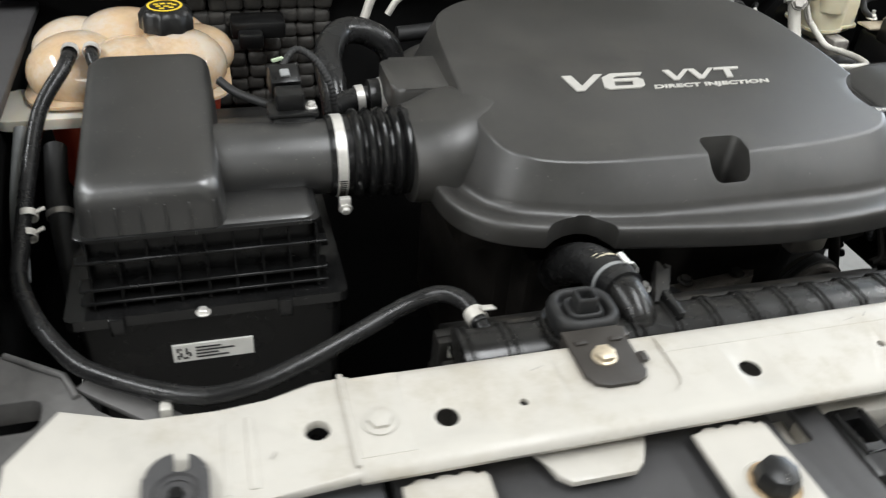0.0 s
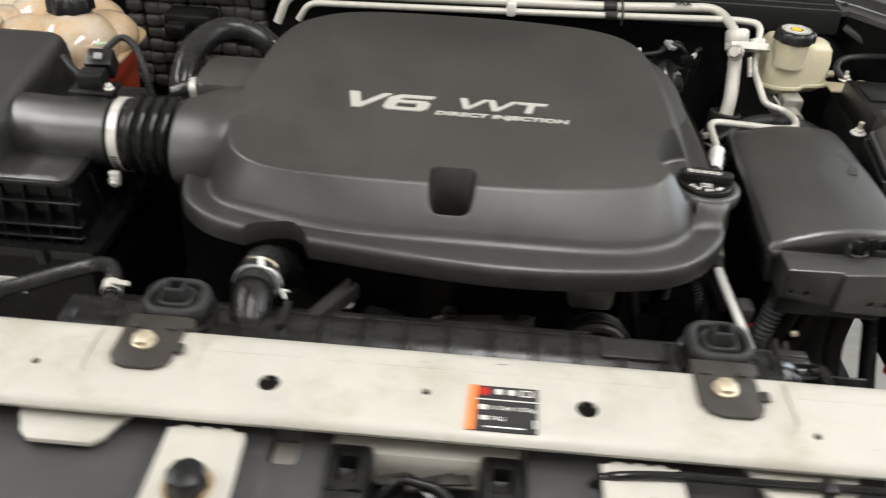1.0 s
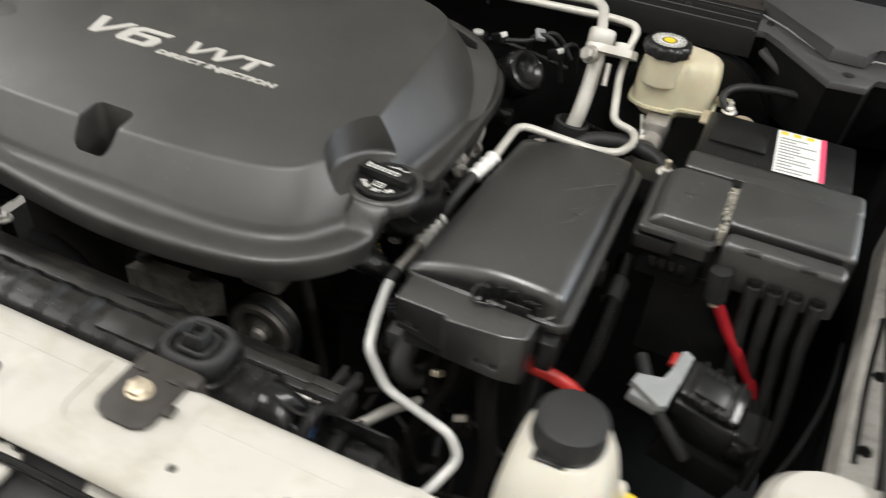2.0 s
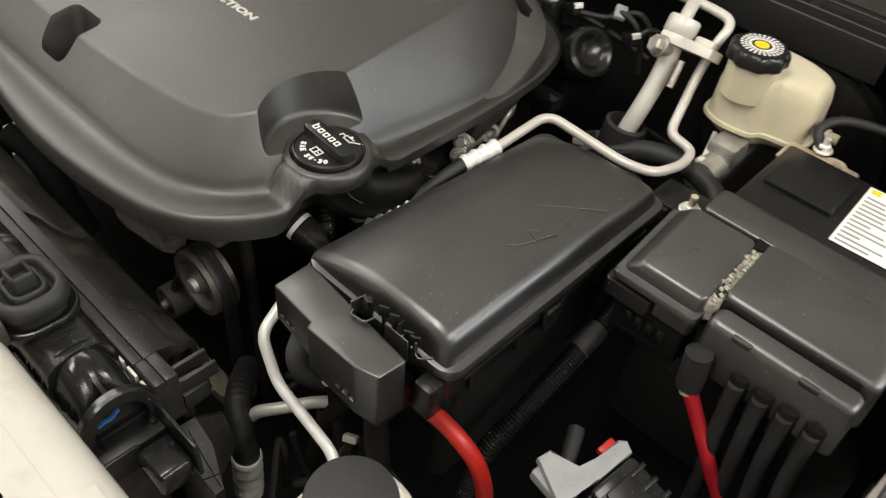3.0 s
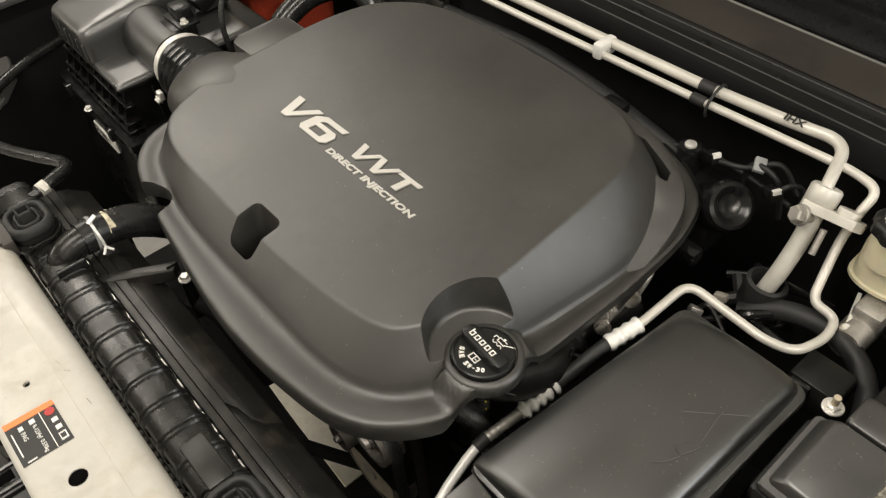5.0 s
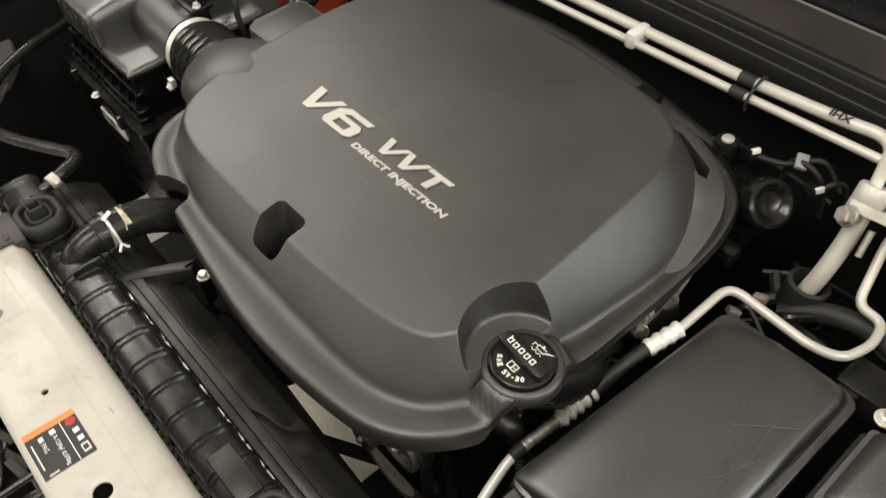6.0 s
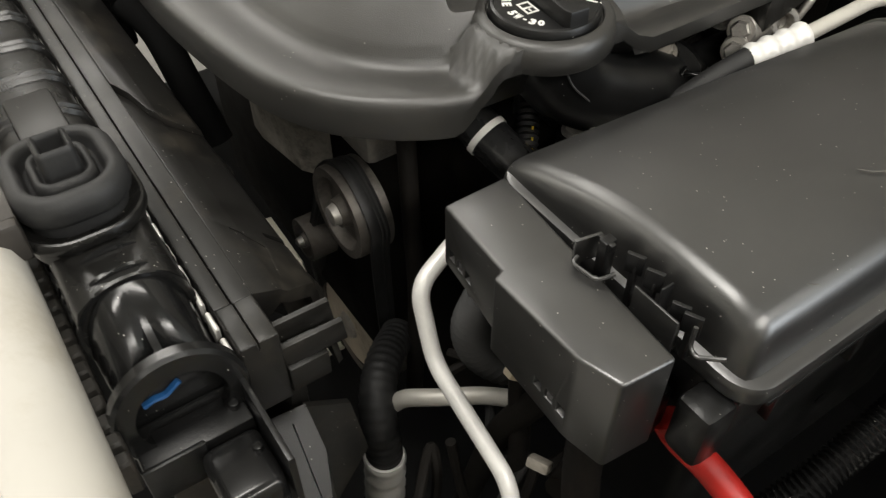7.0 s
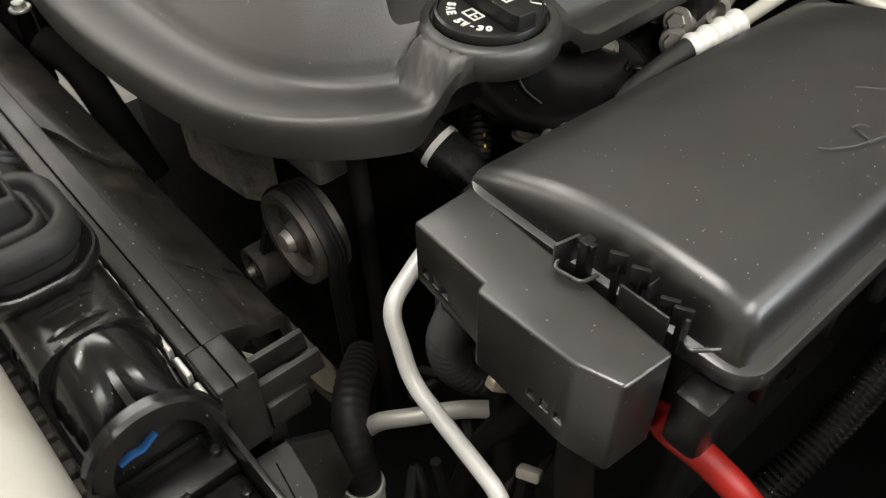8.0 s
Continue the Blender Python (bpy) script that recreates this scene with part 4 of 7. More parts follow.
def radiator_mount(x):
    ob = thing("radiator_mount", (x, 0, 0.955), "dark rubber radiator mount under a bolted steel bracket", "mount", "radiator mounts")
    def stack(hx, hy, r, rows):
        """Rounded-oblong body of rings: (height, inset) from the outside in."""
        return loft([[(p, q, z) for p, q in rounded(x - hx + i, x + hx - i, -hy + i, hy - i, max(0.0012, r - i), 8)] for z, i in rows])

    part("seat", stack(0.0385, 0.035, 0.028, ((0.944, 0.004), (0.951, 0.004), (0.9545, 0.001), (0.956, 0.0), (0.9605, 0.0), (0.962, 0.0008), (0.9625, 0.002), (0.9615, 0.004), (0.96, 0.006))), TANK, ob)
    part("pad_neck", stack(0.03, 0.0265, 0.021, ((0.955, 0.0), (0.972, 0.0))), RUBBER, ob)
    part("rubber_pad", stack(0.0345, 0.031, 0.0245, ((0.9685, 0.0035), (0.97, 0.001), (0.973, 0.0), (0.978, 0.0), (0.982, 0.001), (0.985, 0.003), (0.9864, 0.0055), (0.9864, 0.008), (0.9852, 0.0098), (0.982, 0.0108), (0.976, 0.0115), (0.975, 0.0125))), RUBBER, ob, angle=60)
    part("rubber_boss", stack(0.019, 0.0168, 0.011, ((0.974, 0.0), (0.981, 0.0003), (0.984, 0.0014), (0.985, 0.003), (0.9845, 0.0046), (0.982, 0.0052), (0.981, 0.006))), RUBBER, ob, angle=60)
    part("pin", stack(0.011, 0.0101, 0.004, ((0.98, 0.0), (0.9965, 0.0002), (0.999, 0.0009), (0.9998, 0.0021), (0.999, 0.0032), (0.9965, 0.0037), (0.989, 0.0042))), RUBBER, ob, angle=60)
    plate = [(x - 0.036, -0.03), (x - 0.036, -0.09), (x - 0.03, -0.1), (x - 0.018, -0.105), (x + 0.01, -0.105), (x + 0.02, -0.1), (x + 0.024, -0.092), (x + 0.024, -0.03)]
    part("bracket", prism(plate[::-1], 0.978, 0.9815, 0.001), BROWN, ob, "dark brown painted steel bracket")
    part("bracket_step", box(x - 0.036, x + 0.03, -0.046, -0.03, 0.955, 0.981, 0.003), BROWN, ob)
    for d in (-0.024, 0.012):
        part("clip", box(x + d - 0.006, x + d + 0.006, -0.052, -0.046, 0.968, 0.984, 0.001), BROWN, ob)
    part("bolt", bolt(x - 0.009, -0.07, 0.9815, 0.0105, 0.008, washer=1.15), BRASS, ob, "yellowish zinc bolt")
    part("bolt_tag", box(x + 0.024, x + 0.032, -0.082, -0.07, 0.979, 0.983, 0.001), BROWN, ob)
    return ob


for mx in (-0.285, 0.285):
    radiator_mount(mx)


def fan_shroud():
    ob = thing("fan_shroud", (0, 0.07, 0.7), "black plastic fan shroud behind the radiator", "fan shroud")
    part("top_rail", box(-0.42, 0.372, 0.0365, 0.0462, 0.885, 0.924, 0.0012), SHROUD, ob)
    part("second_rail", box(-0.42, 0.372, 0.047, 0.0595, 0.87, 0.9235, 0.0012), SHROUD, ob)
    prof = [(0.0598, 0.885), (0.0598, 0.9165), (0.0615, 0.9175), (0.078, 0.911), (0.0795, 0.909), (0.101, 0.892), (0.104, 0.888), (0.118, 0.79), (0.113, 0.79), (0.0985, 0.882), (0.077, 0.9)]
    panel = part("sloping_panel", loft([[(x, y, z) for y, z in prof] for x in (-0.4, -0.2, 0.0, 0.19)]), SHROUD, ob)
    carved(panel, [prism([(0.118, 0.055), (0.122, 0.062), (0.135, 0.069), (0.158, 0.074), (0.17, 0.082), (0.172, 0.1), (0.176, 0.125), (0.2, 0.125), (0.2, 0.055)], 0.75, 0.95)], bevel=0.0008)
    low = part("lower_panel", loft([[(x, y + 0.001, z - 0.0075) for y, z in prof] for x in (0.1, 0.2, 0.28, 0.36)]), SHROUD, ob)
    carved(low, [prism([(0.296, 0.0745), (0.298, 0.0745), (0.316, 0.089), (0.315, 0.0895)], 0.8, 0.95), prism([(0.298, 0.094), (0.303, 0.094), (0.314, 0.112), (0.308, 0.112)], 0.8, 0.95),
                 prism([(0.335, 0.13), (0.372, 0.06), (0.38, 0.06), (0.38, 0.13)], 0.75, 0.95)], bevel=0.0008)
    for x in (-0.31, -0.1, 0.18, 0.325):
        part("gusset", loft([[(xx, y, z) for y, z in ((0.079, 0.9), (0.103, 0.882), (0.117, 0.85), (0.117, 0.8), (0.098, 0.8))] for xx in (x, x + 0.004)]), SHROUD, ob)
    part("lower_wall", box(-0.42, 0.40, 0.058, 0.07, 0.45, 0.87, 0.003), SHROUD, ob)
    block = part("end_block", box(0.374, 0.407, 0.0365, 0.0585, 0.868, 0.9265, 0.0012), SHROUD, ob)
    carved(block, [box(0.36, 0.42, 0.0462, 0.0472, 0.92, 0.94, 0)], bevel=0.0004)
    part("end_fin", moved(box(-0.002, 0.002, 0, 0.037, -0.008, 0.009, 0.0008), pose(0.384, 0.06, 0.898, 6, 0, -6)), SHROUD, ob)
    part("end_fin", moved(box(-0.002, 0.002, 0, 0.038, -0.008, 0.009, 0.0008), pose(0.398, 0.06, 0.894, 6, 0, -6)), SHROUD, ob)
    part("fin_web", box(0.375, 0.405, 0.06, 0.085, 0.868, 0.888, 0.001), SHROUD, ob)
    post = part("side_post", loft([[(x, y, z - 0.25 * (x - 0.41)) for x, y in ((0.408, 0.0365), (0.44, 0.0355), (0.478, 0.0355), (0.478, 0.044), (0.44, 0.06), (0.41, 0.063))] for z in (0.55, 0.86)]), BLACK, ob)
    carved(post, [moved(box(-0.03, 0.03, -0.0005, 0.0005, -0.01, 0.01, 0), pose(0.446, 0.047, 0.851, 0, 14, -8)), moved(box(-0.009, 0.009, -0.0005, 0.0005, -0.01, 0.01, 0), pose(0.463, 0.042, 0.847, 0, 0, 75))])
    part("post_web", loft([[(x, y, z) for y, z in ((0.062, 0.86), (0.09, 0.84), (0.098, 0.78), (0.06, 0.72))] for x in (0.408, 0.412)]), SHROUD, ob)
    lug = part("lug", prism([(-0.178, 0.03), (-0.16, 0.03), (-0.11, 0.115), (-0.125, 0.128), (-0.16, 0.06)], 0.905, 0.925, 0.002), SHROUD, ob, "black arm with a two-pronged end")
    carved(lug, [box(-0.122, -0.117, 0.11, 0.14, 0.9, 0.94, 0)])


fan_shroud()


def radiator_hose():
    ob = thing("radiator_hose", (-0.2, 0.1, 0.95), "black rubber radiator hose with a spring clamp", "hose")
    part("rubber", tube(flowing([(-0.207, 0.04, 0.966), (-0.21, 0.075, 0.962), (-0.213, 0.12, 0.945), (-0.21, 0.17, 0.905), (-0.2, 0.21, 0.86)]), 0.0245, 24), HOSE, ob)
    part("clamp", ring_band((-0.2085, 0.0585, 0.964), (0, 1, -0.12), 0.0248, 0.005, 0.0012), GREYCONN, ob, "pale grey spring clamp")
    part("clamp_strap", tube([(-0.2, 0.0605, 0.9895), (-0.19, 0.061, 0.9868), (-0.1825, 0.0615, 0.978), (-0.18, 0.062, 0.967), (-0.1815, 0.0625, 0.956)], 0.002, 8, flat=(0.0038, 0.0012)), PALEMETAL, ob, "white strap of the clamp")
    for y, dy in ((0.058, -0.006), (0.0665, 0.006)):
        part("clamp_ear", tube([(-0.1805, 0.0622, 0.957), (-0.1775, y, 0.952), (-0.175, y + dy * 0.5, 0.95)], 0.002, 8), PALEMETAL, ob)
    part("clamp_tab", moved(box(-0.003, 0.003, -0.004, 0.011, -0.0012, 0.0012, 0.0005), pose(-0.2, 0.061, 0.992, 15, 5, 20)), PALEMETAL, ob)
    tag = tube(flowing([(-0.2095, 0.072, 0.9625), (-0.211, 0.083, 0.959), (-0.2125, 0.096, 0.955)]), 0.0252, 24, cap=False)
    bmesh.ops.delete(tag, geom=[v for v in tag.verts if v.co.z < 0.968 or v.co.x < -0.225 + 0.01 * math.sin(v.co.y * 900)], context="VERTS")
    part("paper_tag", tag, TAG, ob, "torn printed tag")
    ob.location += Vector((-0.01, 0.0, -0.006))


radiator_hose()


# air intake side
def air_filter_box():
    ob = thing("air_filter_box", (-0.65, 0.35, 0.7), "black plastic air filter box with a domed lid", "air filter box")

    def plan(x0, x1, y0, y1, r, z, zr=None):
        return [(x, y, z + (0 if zr is None else (zr - z) * (y - y0) / (y1 - y0))) for x, y in rounded(x0, x1, y0, y1, r, 6)]

    lid = [plan(-0.776, -0.617, 0.236, 0.52, 0.014, 0.956, 0.97), plan(-0.7735, -0.6195, 0.2345, 0.52, 0.015, 0.99, 1.02), plan(-0.772, -0.621, 0.2345, 0.519, 0.017, 1.004, 1.036), plan(-0.769, -0.624, 0.237, 0.517, 0.019, 1.0125, 1.0455),
           plan(-0.764, -0.629, 0.242, 0.513, 0.02, 1.0172, 1.0505), plan(-0.757, -0.636, 0.25, 0.507, 0.02, 1.0195, 1.053), plan(-0.74, -0.652, 0.275, 0.49, 0.018, 1.0235, 1.055)]
    part("lid", loft(lid), LID, ob)
    for i in range(6):
        x = -0.758 + i * 0.0256
        part("lid_rib", box(x - 0.0011, x + 0.0011, 0.2325, 0.238, 0.96, 0.996, 0.0005, 1), LID, ob)
    part("lid_shoulder", loft([plan(-0.64, -0.517, 0.238, 0.5, 0.01, 0.95), plan(-0.64, -0.518, 0.2385, 0.5, 0.011, 0.958), plan(-0.635, -0.521, 0.2415, 0.497, 0.014, 0.9612), plan(-0.63, -0.526, 0.247, 0.49, 0.018, 0.9625)]), LID, ob)
    part("lid_flange", loft([plan(-0.783, -0.512, 0.234, 0.535, 0.012, 0.9525), plan(-0.783, -0.512, 0.234, 0.535, 0.012, 0.957), plan(-0.781, -0.514, 0.236, 0.533, 0.012, 0.9585)]), BLACK, ob)
    body = [plan(-0.777, -0.516, 0.244, 0.535, 0.012, 0.953), plan(-0.777, -0.516, 0.244, 0.54, 0.012, 0.862)]
    part("body", loft(body), SHADED_BOX, ob)
    part("body_rim", loft([plan(-0.806, -0.484, 0.208, 0.545, 0.01, 0.852), plan(-0.806, -0.484, 0.208, 0.545, 0.01, 0.866)]), GLOSS, ob)
    part("lower_tray", loft([plan(-0.79, -0.5, 0.215, 0.54, 0.012, 0.60), plan(-0.798, -0.492, 0.213, 0.54, 0.012, 0.852)]), SHADED_BOX, ob)
    for z, y in ((0.925, 0.2348), (0.893, 0.2265), (0.877, 0.2225)):
        part("long_rib", box(-0.786, -0.506, y - 0.001, 0.25, z - 0.002, z + 0.002, 0.0012, 1), SHADED_BOX, ob)
    for i in range(9):
        x = -0.772 + i * 0.0318
        rib = moved(box(-0.0012, 0.0012, 0.0, 0.016, -0.042, 0.042, 0.0006, 1), pose(x, 0.2315, 0.911, -14.5, 0, 0))
        part("upright_rib", rib, SHADED_BOX, ob)
    for i in range(5):
        y = 0.29 + i * 0.05
        part("side_rib", moved(box(-0.004, 0.004, -0.0013, 0.0013, -0.032, 0.032, 0.0006, 1), pose(-0.507, y, 0.91, 0, -12, 0)), SHADED_BOX, ob)
    part("screw", bolt(-0.655, 0.205, 0.862, 0.006, 0.006), ZINC, ob, "silver screw")
    for x in (-0.75, -0.56):
        part("clip", box(x - 0.008, x + 0.008, 0.199, 0.212, 0.845, 0.87, 0.002), GLOSS, ob)
    # printed tag
    tag = part("label", box(-0.697, -0.602, 0.2105, 0.2135, 0.783, 0.81, 0.0005, 1), LABEL, ob, "white printed part label")
    part("label_code", joined(*[box(-0.692 + (i % 5) * 0.0034, -0.6895 + (i % 5) * 0.0034, 0.2098, 0.2105, 0.788 + (i // 5) * 0.0036, 0.7906 + (i // 5) * 0.0036, 0) for i in (0, 2, 3, 5, 6, 9, 11, 13, 14, 15, 18, 20, 21, 23)]), INK, tag)
    part("label_print", joined(*[box(-0.67, -0.67 + w, 0.2098, 0.2105, z, z + 0.002, 0) for w, z in ((0.03, 0.803), (0.045, 0.798), (0.026, 0.793), (0.038, 0.788))]), INK, tag)
    # outlet duct
    def loop(x, cy, cz, r, k=28):
        return [(x, cy + r * math.cos(2 * math.pi * i / k), cz + r * math.sin(2 * math.pi * i / k)) for i in range(k)]

    duct = [loop(-0.65, 0.352, 0.972, 0.05), loop(-0.615, 0.35, 0.973, 0.05), loop(-0.6, 0.348, 0.975, 0.0485), loop(-0.55, 0.346, 0.976, 0.047), loop(-0.47, 0.345, 0.977, 0.047)]
    part("outlet_duct", loft(duct), LID, ob)
    part("duct_web", box(-0.6, -0.49, 0.342, 0.35, 0.925, 0.96, 0.002), LID, ob)
    part("sensor_base", box(-0.552, -0.498, 0.352, 0.395, 0.99, 1.024, 0.004), BLACK, ob)
    return ob


air_filter_box()


def airflow_sensor():
    ob = thing("airflow_sensor", (-0.526, 0.38, 1.02), "black airflow sensor plugged into the intake duct", "sensor")
    part("flange", box(-0.556, -0.494, 0.362, 0.402, 1.022, 1.03, 0.003), BLACK, ob)
    part("body", box(-0.545, -0.51, 0.37, 0.4, 1.028, 1.052, 0.004), BLACK, ob)
    plug = part("plug", moved(box(-0.019, 0.019, -0.016, 0.016, -0.016, 0.016, 0.004), pose(-0.53, 0.425, 1.045, 25, 0, 5)), BLACK, ob)
    part("lock_tab", moved(box(-0.006, 0.006, -0.008, 0.004, 0.015, 0.02, 0.002), pose(-0.53, 0.425, 1.045, 25, 0, 5)), GREYCONN, plug)
    part("screw", bolt(-0.502, 0.376, 1.03, 0.005, 0.008), ZINC, ob)
    part("wire_tie", moved(box(-0.008, 0.008, -0.002, 0.002, -0.002, 0.002, 0.0005), pose(-0.535, 0.445, 1.066, 0, 0, 30)), mat("pale_green_tape", (0.5, 0.6, 0.42), 0.6), ob)
    part("loom", corrugated([(-0.53, 0.442, 1.058), (-0.51, 0.46, 1.072), (-0.487, 0.45, 1.062), (-0.47, 0.43, 1.035), (-0.465, 0.425, 1.0), (-0.46, 0.43, 0.95)], 0.0055, 0.005, 0.15, 10), RUBBER, ob)
    part("loom", tube(flowing([(-0.61, 0.47, 1.03), (-0.59, 0.452, 1.02), (-0.56, 0.43, 1.015), (-0.54, 0.42, 1.012)]), 0.006, 10), RUBBER, ob)


airflow_sensor()


def intake_hose():
    ob = thing("intake_hose", (-0.43, 0.345, 0.95), "black ribbed rubber intake hose", "hose")
    prof = [(0.0475, -0.047), (0.051, -0.046), (0.051, -0.02)]
    for i in range(4):
        h = -0.018 + i * 0.0165
        prof += [(0.05, h), (0.056, h + 0.003), (0.0585, h + 0.007), (0.056, h + 0.011), (0.05, h + 0.0145)]
    prof += [(0.056, 0.05), (0.056, 0.06), (0.05, 0.06)]
    part("bellows", lathe(prof, (-0.442, 0.3455, 0.9765), (1, 0, 0), 44), GLOSS, ob)
    band = part("clamp_band", ring_band((-0.475, 0.3455, 0.9765), (1, 0, 0), 0.0512, 0.0125, 0.0012), ZINC, ob, "silver worm drive hose clamp")
    slots = []
    for i in range(14):
        a = radians(188 + i * 4)
        slots.append(moved(box(-0.0045, 0.0045, -0.0008, 0.0008, -0.0006, 0.0006, 0), Matrix.Translation((-0.475, 0.3455 + 0.0526 * math.cos(a), 0.9765 + 0.0526 * math.sin(a))) @ Matrix.Rotation(a - math.pi / 2, 4, "X")))
    part("band_slots", joined(*slots), DARKMETAL, band)
    part("screw_housing", box(-0.482, -0.468, 0.283, 0.292, 0.934, 0.95, 0.002), ZINC, ob)
    part("screw_head", bolt(-0.475, 0.284, 0.936, 0.0058, 0.007, (0, -1, -0.4)), ZINC, ob)


intake_hose()


def coolant_reservoir():
    ob = thing("coolant_reservoir", (-0.72, 0.68, 0.85), "amber translucent coolant reservoir with a black cap", "coolant tank")
    blobs = [(-0.79, 0.66, 0.965, 0.075), (-0.72, 0.63, 0.97, 0.07), (-0.66, 0.65, 0.972, 0.072), (-0.63, 0.7, 0.97, 0.055), (-0.73, 0.72, 0.972, 0.08), (-0.8, 0.73, 0.968, 0.065), (-0.67, 0.735, 0.975, 0.06)]
    lumps = []
    for x, y, z, r in blobs:
        b = bmesh.new()
        bmesh.ops.create_uvsphere(b, u_segments=28, v_segments=18, radius=r)
        lumps.append(moved(b, Matrix.Translation((x, y, z)) @ Matrix.Diagonal((1, 1, 0.72, 1))))
    tank = part("tank", lumps[0], AMBER, ob)
    carved(tank, lumps[1:], "UNION", bevel=0.006, seg=3, angle=25)
    part("seam", prism(rounded(-0.865, -0.585, 0.575, 0.8, 0.05, 8), 0.945, 0.95, 0.001), AMBER, ob)
    part("lower_tank", loft([[(x, y, z) for x, y in rounded(-0.85 + i, -0.6 - i, 0.59 + i, 0.79 - i, 0.04, 6)] for z, i in ((0.945, 0.0), (0.9, 0.006), (0.80, 0.012))]), COOLANT, ob, "red coolant seen through the tank wall")
    part("white_collar", prism(rounded(-0.9, -0.74, 0.56, 0.66, 0.02), 0.925, 0.94, 0.003), MILK, ob)
    part("filler_neck", lathe([(0.032, -0.03), (0.032, 0.012), (0, 0.012)], (-0.667, 0.672, 1.02), seg=32), AMBER, ob)
    cap = part("cap", lathe([(0, 0.03), (0.026, 0.03), (0.031, 0.027), (0.036, 0.02), (0.037, 0.0), (0, 0.0)], (-0.667, 0.672, 1.022), seg=96, wave=lambda a: 1 + 0.045 * math.cos(9 * a)), BLACK, ob, "black ridged cap with yellow print")
    part("cap_print", lathe([(0.021, 0), (0.0245, 0), (0.0245, 0.0006), (0.021, 0.0006), (0.021, 0)], (-0.667, 0.672, 1.0523), seg=40), YELLOW, cap)
    part("cap_print", joined(*[box(-0.667 + x - 0.0035, -0.667 + x + 0.0035, 0.672 + y - 0.002, 0.672 + y + 0.002, 1.0522, 1.0529, 0) for x, y in ((-0.012, 0.005), (-0.003, 0.007), (0.007, 0.007), (0.013, 0.002), (-0.009, -0.003), (0.002, -0.004), (0.009, -0.009), (-0.004, -0.012))]), YELLOW, cap)
    for x in (-0.792, -0.765):
        part("hose_spigot", tube([(x, 0.62, 1.015), (x, 0.60, 1.018)], 0.008, 12), AMBER, ob)
        part("spring_clip", ring_band((x, 0.6, 1.018), (0, 1, 0), 0.0105, 0.012, 0.001, 20), ZINC, ob)
    ob.location += Vector((-0.006, -0.03, 0.018))
    return ob


coolant_reservoir()


def overflow_hoses():
    ob = thing("overflow_hose", (-0.7, 0.1, 0.85), "long black rubber overflow hose round the air filter box", "hose")
    pts = [(-0.798, 0.577, 1.036), (-0.805, 0.545, 1.026), (-0.836, 0.49, 0.99), (-0.848, 0.4, 0.945), (-0.85, 0.3, 0.912), (-0.845, 0.24, 0.905), (-0.82, 0.17, 0.905), (-0.782, 0.105, 0.905), (-0.75, 0.075, 0.905), (-0.7, 0.045, 0.905), (-0.655, 0.028, 0.905),
           (-0.61, 0.03, 0.908), (-0.56, 0.045, 0.914), (-0.5, 0.07, 0.922), (-0.44, 0.092, 0.934), (-0.405, 0.09, 0.945), (-0.385, 0.065, 0.95), (-0.378, 0.035, 0.945)]
    part("rubber", tube(even(flowing(pts), 0.0011), 0.0095, 14, wave=lambda s: 1 + 0.012 * math.sin(s / 0.0022 * math.pi)), HOSE, ob)
    part("clamp", ring_band((-0.38, 0.045, 0.947), (0.2, -1, -0.1), 0.0098, 0.014, 0.0012, 24), ALU, ob, "silver spring clamp")
    part("clamp_ear", moved(box(-0.009, 0.009, -0.004, 0.004, -0.001, 0.001, 0.0004), pose(-0.368, 0.045, 0.957, 0, 20, 20)), ALU, ob)
    for y, z in ((0.345, 0.926), (0.32, 0.914)):
        part("clamp", ring_band((-0.845, y, z), (0, 1, 0.4), 0.0098, 0.009, 0.0012, 24), ALU, ob)
        part("clamp_ear", moved(box(-0.007, 0.007, -0.003, 0.003, -0.001, 0.001, 0.0004), pose(-0.832, y, z + 0.006, 0, -20, 10)), ALU, ob)
    part("spigot", tube(bent([(-0.378, 0.045, 0.946), (-0.376, 0.02, 0.943), (-0.376, 0.005, 0.93)], 0.012), 0.008, 12), GLOSS, ob)
    part("clip", box(-0.697, -0.686, 0.02, 0.034, 0.887, 0.902, 0.003), ALU, ob)
    two = thing("vent_hose", (-0.765, 0.55, 0.98), "short black rubber vent hose on the coolant tank", "hose")
    part("rubber", tube(flowing([(-0.771, 0.577, 1.036), (-0.77, 0.555, 1.032), (-0.762, 0.535, 1.01), (-0.755, 0.53, 0.96)]), 0.0085, 14), HOSE, two)


overflow_hoses()


def breather_hose():
    ob = thing("breather_hose", (-0.42, 0.6, 0.95), "thick black rubber breather hose behind the intake", "hose")
    part("rubber", tube(flowing([(-0.45, 0.5, 0.955), (-0.452, 0.53, 0.985), (-0.45, 0.585, 1.01), (-0.425, 0.64, 1.02), (-0.385, 0.66, 1.015), (-0.345, 0.66, 0.99), (-0.33, 0.655, 0.94)]), 0.021, 20), HOSE, ob)
    part("elbow", tube(flowing([(-0.452, 0.485, 0.975), (-0.42, 0.488, 0.985), (-0.385, 0.488, 0.985)]), 0.0165, 18), HOSE, ob)
    part("clamp", ring_band((-0.42, 0.488, 0.985), (1, 0.05, 0.1), 0.0172, 0.011, 0.0012, 28), ZINC, ob, "silver hose clamp")
    part("elbow_end", tube([(-0.408, 0.488, 0.985), (-0.375, 0.488, 0.985)], 0.026, 22), HOSE, ob)
    part("clamp", ring_band((-0.388, 0.488, 0.985), (1, 0, 0), 0.0265, 0.01, 0.0012, 32), ZINC, ob, "silver hose clamp")


breather_hose()


